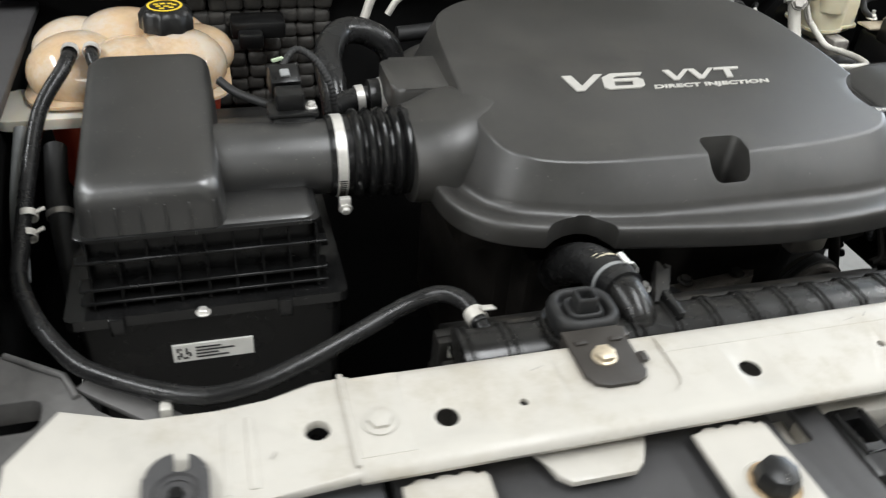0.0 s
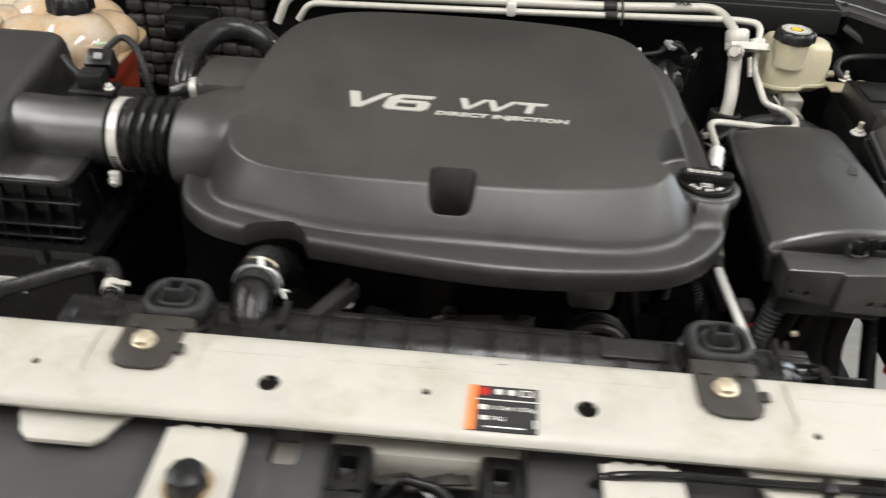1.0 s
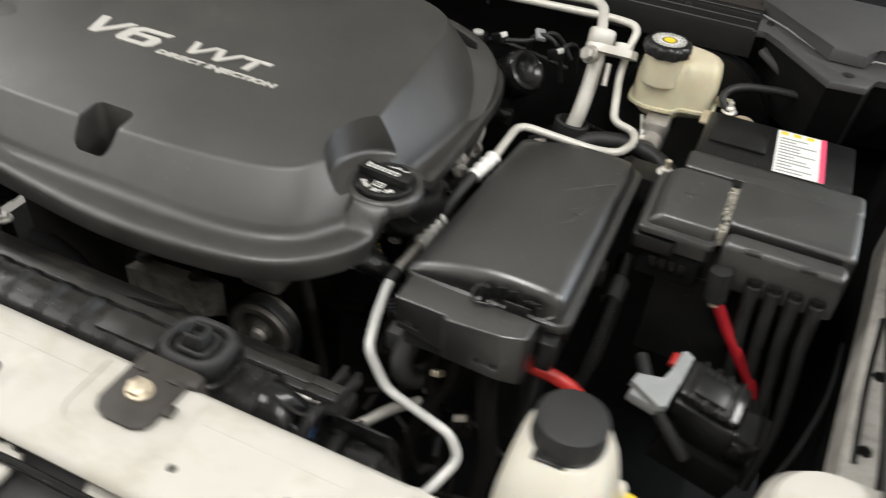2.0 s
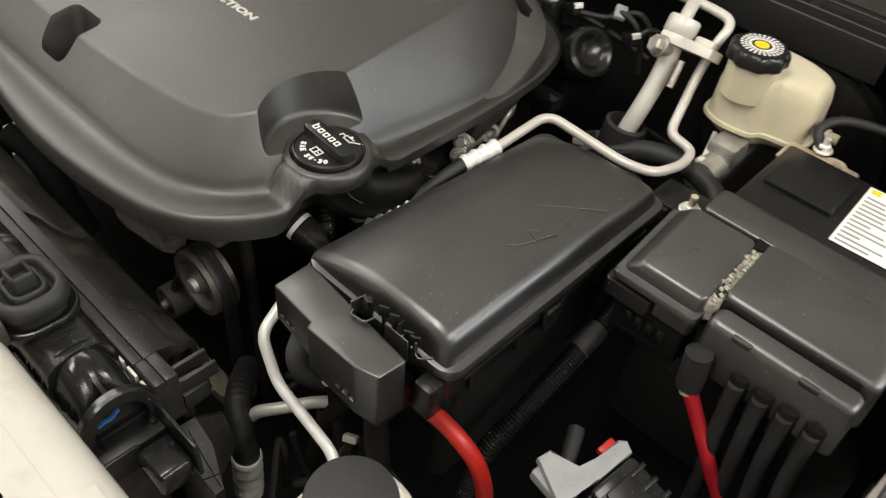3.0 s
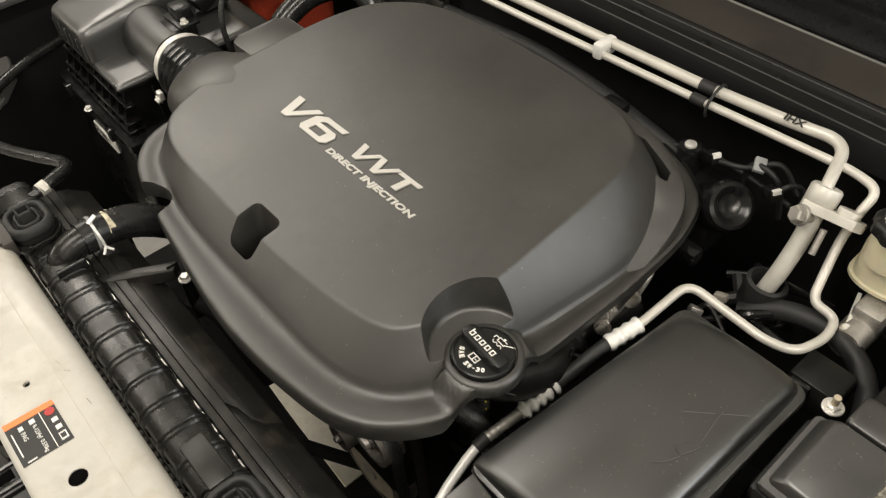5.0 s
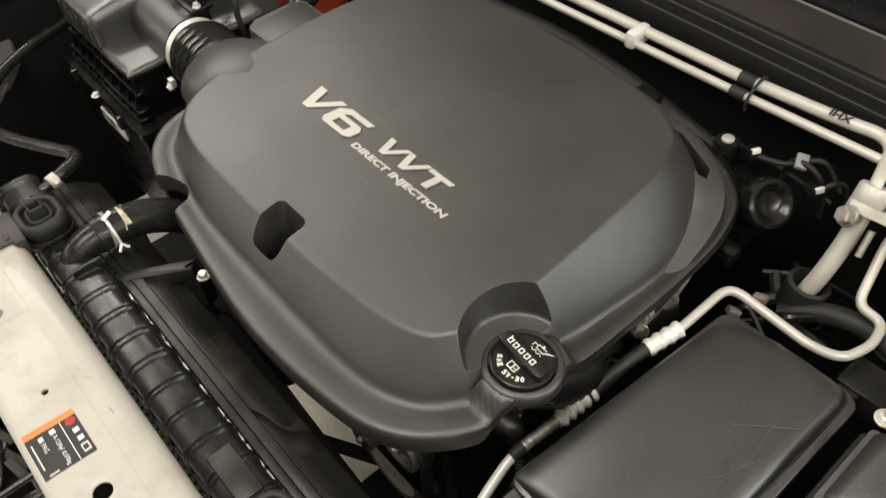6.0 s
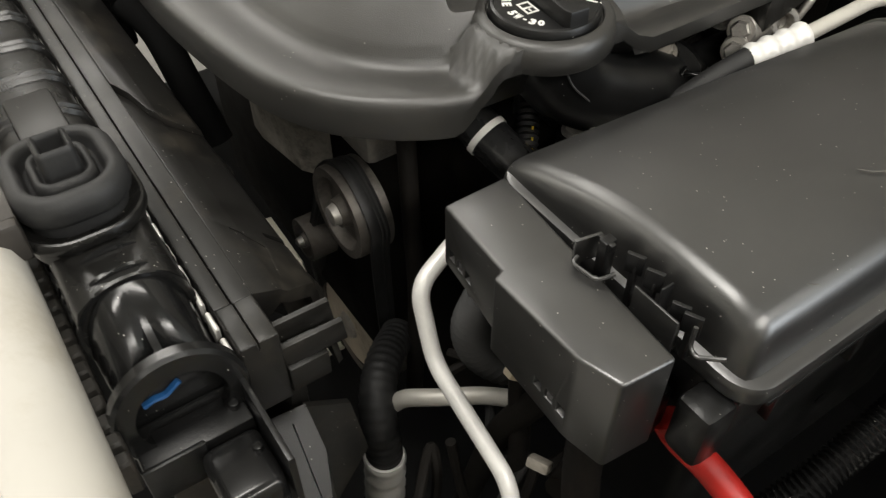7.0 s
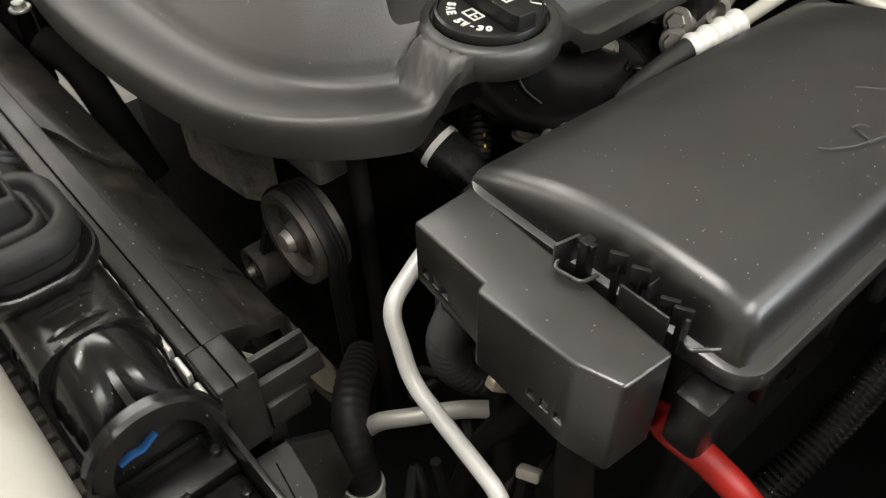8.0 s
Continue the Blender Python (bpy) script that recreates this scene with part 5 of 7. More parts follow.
def heat_shield():
    ob = thing("heat_shield", (-0.5, 0.86, 0.9), "grey quilted heat shield on the firewall", "heat shield", kind="structure")
    rnd = random.Random(8)
    for i in range(9):
        for j in range(9):
            x, z = -0.66 + i * 0.03 + rnd.uniform(-0.004, 0.004), 0.82 + j * 0.025 + rnd.uniform(-0.003, 0.003)
            part("quilt", box(x - 0.017, x + 0.017, 0.848 + rnd.uniform(0, 0.006), 0.88, z - 0.014, z + 0.014, 0.01, 3), SHIELD, ob)
    black = thing("wiring_block", (-0.54, 0.8, 0.95), "black wiring junction block near the firewall", "connector")
    part("body", box(-0.58, -0.49, 0.79, 0.845, 0.955, 0.985, 0.006), BLACK, black)
    part("plug", box(-0.57, -0.53, 0.76, 0.79, 0.95, 0.975, 0.005), BLACK, black)


heat_shield()


# fuse box
def fuse_box():
    ob = thing("fuse_box", (0.49, 0.37, 0.8), "dark grey plastic fuse box with a scratched domed lid", "fuse box")

    def dome(y, drop, inset):
        # across: low left slope, ridge, straight right side
        pts = [(0.3945, 0.945), (0.3945 + inset, 0.96), (0.399 + inset, 0.966), (0.42, 0.9745), (0.445, 0.983), (0.462, 0.9876), (0.473, 0.9897), (0.484, 0.9918), (0.497, 0.9929), (0.515, 0.9935), (0.548, 0.9925), (0.563 - inset, 0.990), (0.569 - inset, 0.986), (0.572 - inset, 0.979), (0.576, 0.952), (0.576, 0.944), (0.396, 0.944)]
        return [(x, y, 0.944 + (z - 0.944) * drop) for x, z in pts]

    def drawn_in(bm):
        """The box narrows and its far end sits a little nearer."""
        for v in bm.verts:
            far = min(1.0, max(0.0, (v.co.y - 0.2) / 0.34))
            v.co.x += 0.02 * far * min(1.0, max(0.0, (0.485 - v.co.x) / 0.09))
            v.co.y = 0.2 + (v.co.y - 0.2) * 0.948
        return bm

    rows = [(0.2055, 0.25, 0.003), (0.2075, 0.72, 0.002), (0.2105, 0.9, 0.001), (0.2145, 0.98, 0), (0.22, 1.0, 0), (0.3, 0.99, 0), (0.38, 0.96, 0), (0.46, 0.89, 0), (0.52, 0.8, 0), (0.536, 0.73, 0.001), (0.545, 0.6, 0.003), (0.549, 0.3, 0.004)]
    part("lid", drawn_in(loft([dome(*r) for r in rows])), LID, ob, "scratched dark grey lid")
    part("lid_flange", drawn_in(loft([[(x, y, z) for x, y in rounded(0.3925 + i, 0.5835 - i, 0.2005 + i, 0.556 - i, 0.018, 6)] for z, i in ((0.947, 0.001), (0.9485, 0.0), (0.9555, 0.0), (0.958, 0.001), (0.959, 0.003))])), LID, ob)
    part("base", drawn_in(loft([[(x, y, z) for x, y in rounded(0.396 + i, 0.578 - i, 0.203 + i, 0.552 - i, 0.014, 5)] for z, i in ((0.897, 0.014), (0.903, 0.006), (0.93, 0.003), (0.9485, 0.0015))])), BLACK, ob)
    part("base_well", loft([[(x, y, z) for x, y in rounded(0.425 + i, 0.56 - i, 0.235 + i, 0.51 - i, 0.014, 5)] for z, i in ((0.70, 0.012), (0.9, 0.0))]), BLACK, ob)
    for y in (0.24, 0.305, 0.37, 0.435, 0.5):
        part("base_rib", box(0.572, 0.5785, y - 0.003, y + 0.003, 0.905, 0.947, 0.001), BLACK, ob)
    part("base_ledge", box(0.571, 0.58, 0.225, 0.51, 0.9305, 0.934, 0.001), BLACK, ob)
    part("base_hook", box(0.578, 0.588, 0.33, 0.352, 0.917, 0.944, 0.003), BLACK, ob)
    # front compartment, one stepped cover
    plan = [(0.4055, 0.1585), (0.4655, 0.1515), (0.4675, 0.145), (0.531, 0.1425), (0.5535, 0.147), (0.556, 0.176), (0.405, 0.2)]
    bm = bmesh.new()
    low = [bm.verts.new((x, y, 0.92 if x < 0.4666 else 0.915)) for x, y in plan]
    high = [bm.verts.new((x, y, 0.9625 + (x - 0.403) * 0.12)) for x, y in plan]
    bm.faces.new(high), bm.faces.new(low[::-1])
    for i in range(len(plan)):
        k = (i + 1) % len(plan)
        bm.faces.new((low[i], low[k], high[k], high[i]))
    bmesh.ops.recalc_face_normals(bm, faces=bm.faces)
    bmesh.ops.bevel(bm, geom=[e for e in bm.edges if min(v.co.z for v in e.verts) > 0.94 or abs(e.verts[0].co.z - e.verts[1].co.z) > 0.02], offset=0.0022, segments=3, profile=0.5, affect="EDGES", clamp_overlap=True)
    cover = part("front_cover", bm, LID, ob)
    carved(cover, [moved(box(-0.007, 0.007, -0.006, 0.05, -0.03, 0.13, 0), pose(0.489, 0.187, 0.97, 0, 0, -9)), *[box(x - 0.003, x + 0.003, 0.135, 0.149 if x > 0.468 else 0.163, 0.928, 0.935, 0) for x in (0.415, 0.424, 0.433, 0.508, 0.517, 0.526)]], bevel=0.0006)
    part("front_base", box(0.41, 0.545, 0.17, 0.203, 0.885, 0.923, 0.004), BLACK, ob)
    part("front_lip", prism([(0.412, 0.161), (0.466, 0.155), (0.469, 0.1475), (0.535, 0.1465), (0.535, 0.172), (0.412, 0.176)], 0.9175, 0.9205, 0.0008), GREYPL, ob)
    for x in (0.424, 0.517):
        y = 0.157 if x < 0.467 else 0.1435
        part("snap_window", box(x - 0.0022, x + 0.0022, y, y + 0.004, 0.9285, 0.9345, 0.0008), GREYPL, ob)
    # clips between the two lids
    def clip(name, bm, material):
        part(name, moved(bm, pose(-0.003, -0.0085, 0)), material, ob)

    clip("clip_wall", moved(box(-0.001, 0.001, -0.006, 0.009, -0.008, 0.008, 0.0005), pose(0.4845, 0.198, 0.976, 0, 0, -12)), LID)
    clip("clip_post", box(0.4915, 0.4975, 0.1985, 0.206, 0.962, 0.989, 0.0012), BLACK)
    clip("clip_tooth", box(0.4895, 0.4995, 0.2, 0.2035, 0.984, 0.9885, 0.0006), BLACK)
    clip("clip_frame", tube(bent([(0.4865, 0.192, 0.976), (0.4885, 0.187, 0.976), (0.504, 0.1885, 0.977), (0.506, 0.198, 0.977)], 0.003, 4), 0.0011, 8), LID)
    clip("clip_rail", box(0.518, 0.5455, 0.1985, 0.2, 0.952, 0.98, 0.0005), LID)
    for x in (0.511, 0.5235, 0.541, 0.5485):
        clip("clip_tooth", moved(box(-0.0045, 0.0045, -0.0012, 0.0012, -0.006, 0.006, 0.0005), pose(x, 0.2045, 0.985 - (0.006 if x > 0.53 else 0), 0, 0, 25)), BLACK)
        clip("clip_post", box(x - 0.0018, x + 0.0018, 0.2035, 0.2065, 0.955, 0.984 - (0.006 if x > 0.53 else 0), 0.0005), BLACK)
    clip("clip_wall", box(0.5305, 0.5317, 0.201, 0.2085, 0.97, 0.988, 0.0004), BLACK)
    clip("hinge_wire", tube(bent([(0.5535, 0.2, 0.985), (0.5545, 0.1985, 0.974), (0.559, 0.1975, 0.9715), (0.5655, 0.2015, 0.9745), (0.5695, 0.2045, 0.976)], 0.003, 5), 0.0011, 8), LID)
    part("corner_post", box(0.556, 0.5775, 0.184, 0.206, 0.906, 0.9468, 0.005), BLACK, ob)

    # moulded marks on the lid, laid on its slope
    def on_lid(x, y):
        y = 0.2 + (y - 0.2) / 0.948
        drop = 1.0 - 0.125 * (y - 0.3) if y < 0.38 else 0.96 - 0.875 * (y - 0.38)
        return 0.944 + 0.049 * drop

    def mark(pts, r, m, label=""):
        pts = [Vector((x, y, on_lid(x, y) + 0.0002)) for x, y in pts]
        part("moulded_mark", tube(pts, r * 0.75, 6), m, ob, label)

    mark([(0.512, 0.397), (0.524, 0.4085), (0.536, 0.42)], 0.0006, SCRATCH, "pale scratch")
    mark([(0.5405, 0.424), (0.551, 0.434), (0.562, 0.444)], 0.0006, SCRATCH, "pale scratch")
    mark([(0.548, 0.375), (0.544, 0.4), (0.541, 0.42), (0.539, 0.435)], 0.0004, SCRATCH)
    mark([(0.5285, 0.328), (0.534, 0.333), (0.5395, 0.342), (0.5435, 0.353)], 0.0005, SCRATCH, "pale scratch")
    mark([(0.531, 0.357), (0.532, 0.362), (0.537, 0.365)], 0.0005, SCRATCH, "pale scratch")
    part("moulded_mark", moved(box(-0.012, 0.012, -0.0055, 0.0055, -0.002, 0.0003, 0.0002, 1), pose(0.5425, 0.3665, on_lid(0.54, 0.366), -3, 0, 70)), LID, ob)
    for x, y, a, l in ((0.566, 0.245, 50, 0.005), (0.56, 0.47, 20, 0.005), (0.553, 0.4, -20, 0.004)):
        dx, dy = math.cos(radians(a)) * l / 2, math.sin(radians(a)) * l / 2
        mark([(x - dx, y - dy), (x, y), (x + dx, y + dy)], 0.0004, SCRATCH, "pale scratch")
    ob.location += Vector((0.002, 0.004, 0.0))
    return ob


fuse_box()


def battery():
    ob = thing("car_battery", (0.73, 0.56, 0.75), "black car battery with a white warning label", "battery")
    part("case", box(0.64, 0.83, 0.425, 0.735, 0.76, 0.957, 0.006), BLACK, ob)
    part("top", box(0.637, 0.833, 0.422, 0.688, 0.95, 0.996, 0.005), BLACK, ob)
    part("recess", box(0.648, 0.722, 0.6, 0.675, 0.995, 1.0, 0.003), BLACK, ob)
    lab = part("label", moved(box(-0.0315, 0.0315, -0.056, 0.056, 0, 0.001, 0.0003, 1), pose(0.764, 0.624, 0.9965, 0, 0, 2)), LABEL, ob, "white and pink printed warning label")
    part("label_edge", moved(box(0.0245, 0.0317, -0.056, 0.056, 0.001, 0.0014, 0), pose(0.764, 0.624, 0.9965, 0, 0, 2)), PINK, lab)
    part("label_mark", moved(joined(*[box(-0.028 + i * 0.017, -0.018 + i * 0.017, 0.045, 0.053, 0.001, 0.0014, 0) for i in range(3)]), pose(0.764, 0.624, 0.9965, 0, 0, 2)), YELLOW, lab)
    part("label_print", moved(joined(*[box(-0.028, -0.028 + 0.048 * (0.7 + 0.3 * math.sin(i * 2.3)), -0.052 + i * 0.0078, -0.0492 + i * 0.0078, 0.001, 0.0014, 0) for i in range(12)]), pose(0.764, 0.624, 0.9965, 0, 0, 2)), GREYCONN, lab)
    part("negative_post", lathe([(0, 0), (0.0095, 0), (0.0088, 0.018), (0, 0.018)], (0.683, 0.712, 0.957), seg=20), CAST, ob)
    part("case_band", box(0.634, 0.836, 0.42, 0.426, 0.9, 0.912, 0.002), BLACK, ob)
    neg = thing("battery_terminal", (0.69, 0.715, 0.98), "metal battery clamp with a bolt on the negative post", "terminal")
    part("clamp_plate", box(0.625, 0.708, 0.694, 0.734, 0.966, 0.971, 0.003), BRASS, neg)
    part("collar", lathe([(0.0092, 0), (0.0135, 0), (0.0135, 0.013), (0.0092, 0.013), (0.0092, 0)], (0.683, 0.712, 0.967), seg=24), BRASS, neg)
    part("stud", lathe([(0, 0), (0.0035, 0), (0.0035, 0.02), (0, 0.021)], (0.66, 0.738, 0.97), seg=10), ZINC, neg)
    part("nut", bolt(0.66, 0.738, 0.974, 0.0075, 0.009), ZINC, neg)
    part("cable", tube(flowing([(0.66, 0.735, 0.974), (0.645, 0.75, 0.99), (0.67, 0.775, 1.0), (0.75, 0.79, 1.0), (0.82, 0.8, 0.98)]), 0.006, 12), RUBBER, neg)


battery()


def battery_cover():
    ob = thing("battery_cover", (0.72, 0.45, 0.98), "dark grey battery fuse cover with a broken gap", "battery cover")

    def lift(y):
        return -0.007 + 0.018 * min(1.1, max(-0.1, (y - 0.404) / 0.09))

    def lidded(x0, x1, y0, y1, rows, r=0.006):
        """A cover whose top climbs gently to the rear; rows are (z, inset left, right, front, rear)."""
        return loft([[(x, y, z + lift(y)) for x, y in rounded(x0 + l, x1 - q, y0 + f, y1 - k, r, 4)] for z, l, q, f, k in rows])

    part("left_cover", lidded(0.614, 0.6945, 0.4035, 0.4935, ((0.955, 0, 0, 0, 0), (0.986, 0.001, 0, 0.001, 0), (0.99, 0.0035, 0, 0.0018, 0.0003), (0.9985, 0.0135, 0, 0.0026, 0.0005), (1.0, 0.0155, 0.0006, 0.0042, 0.0015), (1.0004, 0.018, 0.002, 0.0065, 0.003))), LID, ob)
    part("left_lip", lidded(0.6085, 0.697, 0.3965, 0.494, ((0.978, 0, 0, 0, 0), (0.9835, 0, 0, 0, 0), (0.9852, 0.0012, 0, 0.0012, 0))), LID, ob)
    part("left_skirt", lidded(0.604, 0.655, 0.3955, 0.494, ((0.955, 0, 0, 0, 0), (0.9715, 0, 0, 0, 0), (0.973, 0.0012, 0, 0.0012, 0))), BLACK, ob)
    part("right_cover", lidded(0.7035, 0.846, 0.4235, 0.5, ((0.95, 0, 0, 0, 0), (0.994, 0, 0.001, 0.0005, 0), (0.9985, 0, 0.003, 0.0018, 0.0005), (1.0, 0.0006, 0.005, 0.0038, 0.001), (1.0004, 0.002, 0.012, 0.0065, 0.002))), LID, ob)
    part("rear_cover", lidded(0.634, 0.846, 0.496, 0.541, ((0.965, 0, 0, 0, 0), (0.994, 0, 0.001, 0, 0.001), (0.9985, 0.001, 0.003, 0.0003, 0.003), (1.0, 0.003, 0.005, 0.001, 0.005), (1.0004, 0.006, 0.01, 0.002, 0.01))), LID, ob)
    part("front_step", lidded(0.7035, 0.842, 0.398, 0.4205, ((0.935, 0, 0, 0, 0), (0.986, 0.001, 0.001, 0.001, 0), (0.9915, 0.003, 0.003, 0.003, 0.0004), (0.993, 0.005, 0.005, 0.0055, 0.001), (0.9932, 0.008, 0.008, 0.008, 0.002))), LID, ob)
    for x in (0.7385, 0.8):
        part("step_clip", moved(box(-0.009, 0.009, -0.0025, 0.0025, -0.003, 0.003, 0.0012), pose(x, 0.4005, 0.983)), LID, ob)
    # broken strip between the two halves
    rnd = random.Random(4)
    strip = bmesh.new()
    bmesh.ops.create_grid(strip, x_segments=8, y_segments=40, size=1)
    for v in strip.verts:
        x, y = 0.699 + v.co.x * 0.0048, 0.4515 + v.co.y * 0.0395
        v.co = (x + (rnd.uniform(-0.0008, 0.0008) if abs(v.co.x) > 0.9 else 0), y, 0.9975 + lift(y) + rnd.uniform(-0.0016, 0.0016) - 0.002 * (1 - abs(v.co.x)))
    low = bmesh.ops.extrude_face_region(strip, geom=strip.faces[:])
    for v in (g for g in low["geom"] if isinstance(g, bmesh.types.BMVert)):
        v.co.z -= 0.02
    part("fuse_strip", strip, TORN, ob, "torn pale scraped strip in the gap", 20)
    crumbs = joined(*[moved(box(-0.0022, 0.0022, -0.0018, 0.0018, -0.0012, 0.0012, 0.0005, 1), pose(0.6985 + rnd.uniform(-0.004, 0.004), 0.415 + i * 0.0044, 0.9985 + lift(0.415 + i * 0.0044) + rnd.uniform(-0.001, 0.001), rnd.uniform(0, 60), rnd.uniform(0, 60), rnd.uniform(0, 90))) for i in range(16)])
    part("torn_foam", crumbs, TORN, ob, "torn grey foam crumbs")
    # Near-black blocks stand in for the dark of the hole in the gap.
    part("gap_shade", box(0.6945, 0.7035, 0.4905, 0.4955, 0.96, 0.985, 0.001), SHADE_BLACK, ob)
    part("gap_shade", moved(box(-0.0075, 0.0075, -0.0075, 0.0075, -0.002, 0.0015, 0.0006, 1), pose(0.7005, 0.4935, 1.0095, 10, 0, 8)), SHADE_BLACK, ob)
    for w, h in ((0.017, 0.0026), (0.0026, 0.017)):
        part("plus_mark", moved(box(-w / 2, w / 2, -h / 2, h / 2, -0.001, 0.0006, 0.0003, 1), pose(0.653, 0.452, 1.0031, 11.3)), LID, ob)
    for i in range(4):
        part("fuse_window", box(0.63 + i * 0.012, 0.638 + i * 0.012, 0.404, 0.407, 0.916, 0.934, 0.001), GLOSS, ob)
    part("fuse_carrier", box(0.615, 0.69, 0.407, 0.43, 0.9, 0.95, 0.004), SHADE_BLACK, ob)
    part("stud", lathe([(0, 0), (0.004, 0), (0.004, 0.016), (0, 0.0165)], (0.612, 0.529, 0.976), seg=12), BRASS, ob, "threaded stud with a nut")
    part("nut", bolt(0.612, 0.529, 0.973, 0.008, 0.008), ZINC, ob)


battery_cover()


def battery_cables():
    red = thing("battery_cable", (0.73, 0.36, 0.8), "dark red battery cable with black sleeve", "cable", "battery cables")
    part("wire", tube(flowing([(0.718, 0.385, 0.915), (0.728, 0.385, 0.9), (0.742, 0.385, 0.878), (0.77, 0.38, 0.84), (0.797, 0.374, 0.8), (0.8, 0.355, 0.74), (0.77, 0.32, 0.68)]), 0.0072, 14), DARKRED, red)
    part("sleeve", tube([(0.713, 0.39, 0.955), (0.717, 0.388, 0.914)], 0.0125, 16), RUBBER, red)
    part("bare_end", tube([(0.7165, 0.387, 0.916), (0.72, 0.3855, 0.908)], 0.0086, 14), BRASS, red)
    for x, end in ((0.752, 0.70), (0.775, 0.68), (0.798, 0.7), (0.822, 0.66)):
        c = thing("battery_cable", (x, 0.36, 0.8), "black rubber battery cable", "cable", "battery cables")
        part("wire", tube(flowing([(x, 0.392, 0.945), (x + 0.004, 0.388, 0.88), (x + 0.012, 0.38, 0.82), (x + 0.016, 0.365, 0.75), (x + 0.01, 0.35, end)]), 0.0074, 14), RUBBER, c)
        part("boot", tube([(x, 0.4, 0.95), (x + 0.001, 0.394, 0.915)], 0.0092, 14), SHADED_GRIME, c)
    jump = thing("jumper_cable", (0.57, 0.2, 0.87), "bright red cable below the fuse box", "cable")
    part("wire", tube(flowing([(0.547, 0.207, 0.896), (0.556, 0.211, 0.884), (0.577, 0.2145, 0.878), (0.6, 0.2165, 0.868), (0.617, 0.22, 0.848), (0.627, 0.225, 0.81), (0.63, 0.23, 0.75)]), 0.0085, 16), RED, jump)
    loom = thing("wiring_loom", (0.6, 0.3, 0.8), "black corrugated wiring loom beside the fuse box", "loom")
    part("conduit", corrugated([(0.6, 0.46, 0.875), (0.604, 0.4, 0.862), (0.605, 0.34, 0.848), (0.603, 0.295, 0.83), (0.597, 0.262, 0.8), (0.6, 0.24, 0.76), (0.61, 0.22, 0.70)], 0.0118, 0.0038, 0.2, 18), GLOSS, loom)
    part("tape", tube(flowing([(0.602, 0.42, 0.866), (0.602, 0.4, 0.862), (0.602, 0.385, 0.8588)]), 0.0135, 14), RUBBER, loom)


battery_cables()


def brake_reservoir():
    ob = thing("brake_fluid_reservoir", (0.57, 0.75, 0.94), "cream plastic brake fluid reservoir with a black cap", "reservoir")

    def lay(z, i, b=0.0):
        pts = [(0.514 + i, 0.735 + i), (0.52 + i, 0.708 + i), (0.545, 0.695 + i), (0.585, 0.698 + i), (0.60, 0.712 + i), (0.642 - i, 0.722 + i), (0.648 - i, 0.75), (0.64 - i, 0.785 - i), (0.59, 0.8 - i), (0.54, 0.8 - i), (0.52 + i, 0.785 - i)]
        return [(p.x - 0.006 - 0.08 * (p.x - 0.58), p.y + 0.024, z) for p in around(pts, 4)]

    part("lower_tank", loft([lay(0.932, 0.03), lay(0.938, 0.014), lay(0.946, 0.006), lay(0.955, 0.002)]), CREAM, ob)
    part("seam", loft([lay(0.955, -0.003), lay(0.96, -0.003)]), CREAM, ob)
    part("upper_tank", loft([lay(0.96, 0.001), lay(1.0, 0.002), lay(1.018, 0.005), lay(1.026, 0.011), lay(1.029, 0.02)]), CREAM, ob)
    part("neck", lathe([(0.029, -0.03), (0.029, 0.012), (0, 0.012)], (0.551, 0.738, 1.026), seg=32), CREAM, ob)
    cap = part("cap", lathe([(0, 0.0185), (0.028, 0.0185), (0.031, 0.017), (0.0335, 0.012), (0.034, 0.002), (0.032, 0), (0, 0)], (0.551, 0.738, 1.0395), seg=96, wave=lambda a: 1 + 0.045 * math.cos(9 * a)), BLACK, ob, "black ridged cap with a yellow centre")
    part("cap_mark", lathe([(0, 0), (0.0085, 0), (0.0085, 0.0006), (0, 0.0006)], (0.551, 0.738, 1.0579), seg=24), YELLOW, cap)
    ticks = []
    for r in (0.0132, 0.0178, 0.0224):
        for i in range(26):
            a = 2 * math.pi * i / 26
            ticks.append(moved(box(-0.0013, 0.0013, -0.0017, 0.0017, 0, 0.0005, 0), pose(0.551 + r * math.cos(a), 0.738 + r * math.sin(a), 1.0579, 0, 0, math.degrees(a) + 90)))
    part("cap_print", joined(*ticks), PRINT, cap, "grey ring of small unreadable print")
    part("spigot", tube([(0.615, 0.785, 0.962), (0.66, 0.79, 0.962)], 0.0065, 12), CREAM, ob)
    part("hose_ring", ring_band((0.645, 0.7885, 0.962), (1, 0, 0), 0.0068, 0.008, 0.002, 18), CREAM, ob)
    cyl = thing("brake_cylinder", (0.56, 0.75, 0.86), "cast aluminium brake master cylinder", "cylinder")
    part("body", tube([(0.565, 0.66, 0.915), (0.565, 0.86, 0.915)], 0.021, 24), CAST, cyl)
    part("port", box(0.548, 0.585, 0.69, 0.73, 0.9, 0.95, 0.006), CAST, cyl)
    part("port", box(0.548, 0.585, 0.76, 0.79, 0.9, 0.95, 0.006), CAST, cyl)
    boost = thing("brake_servo", (0.6, 0.83, 0.86), "black round brake servo at the firewall", "servo")
    part("drum", lathe([(0, 0), (0.06, 0), (0.115, 0.01), (0.118, 0.02), (0.118, 0.06), (0, 0.06)], (0.6, 0.885, 0.9), (0, -1, 0), 48), BLACK, boost)
    part("rim", lathe([(0.117, 0), (0.123, 0), (0.123, 0.008), (0.117, 0.008), (0.117, 0)], (0.6, 0.85, 0.9), (0, -1, 0), 48), BLACK, boost)


brake_reservoir()


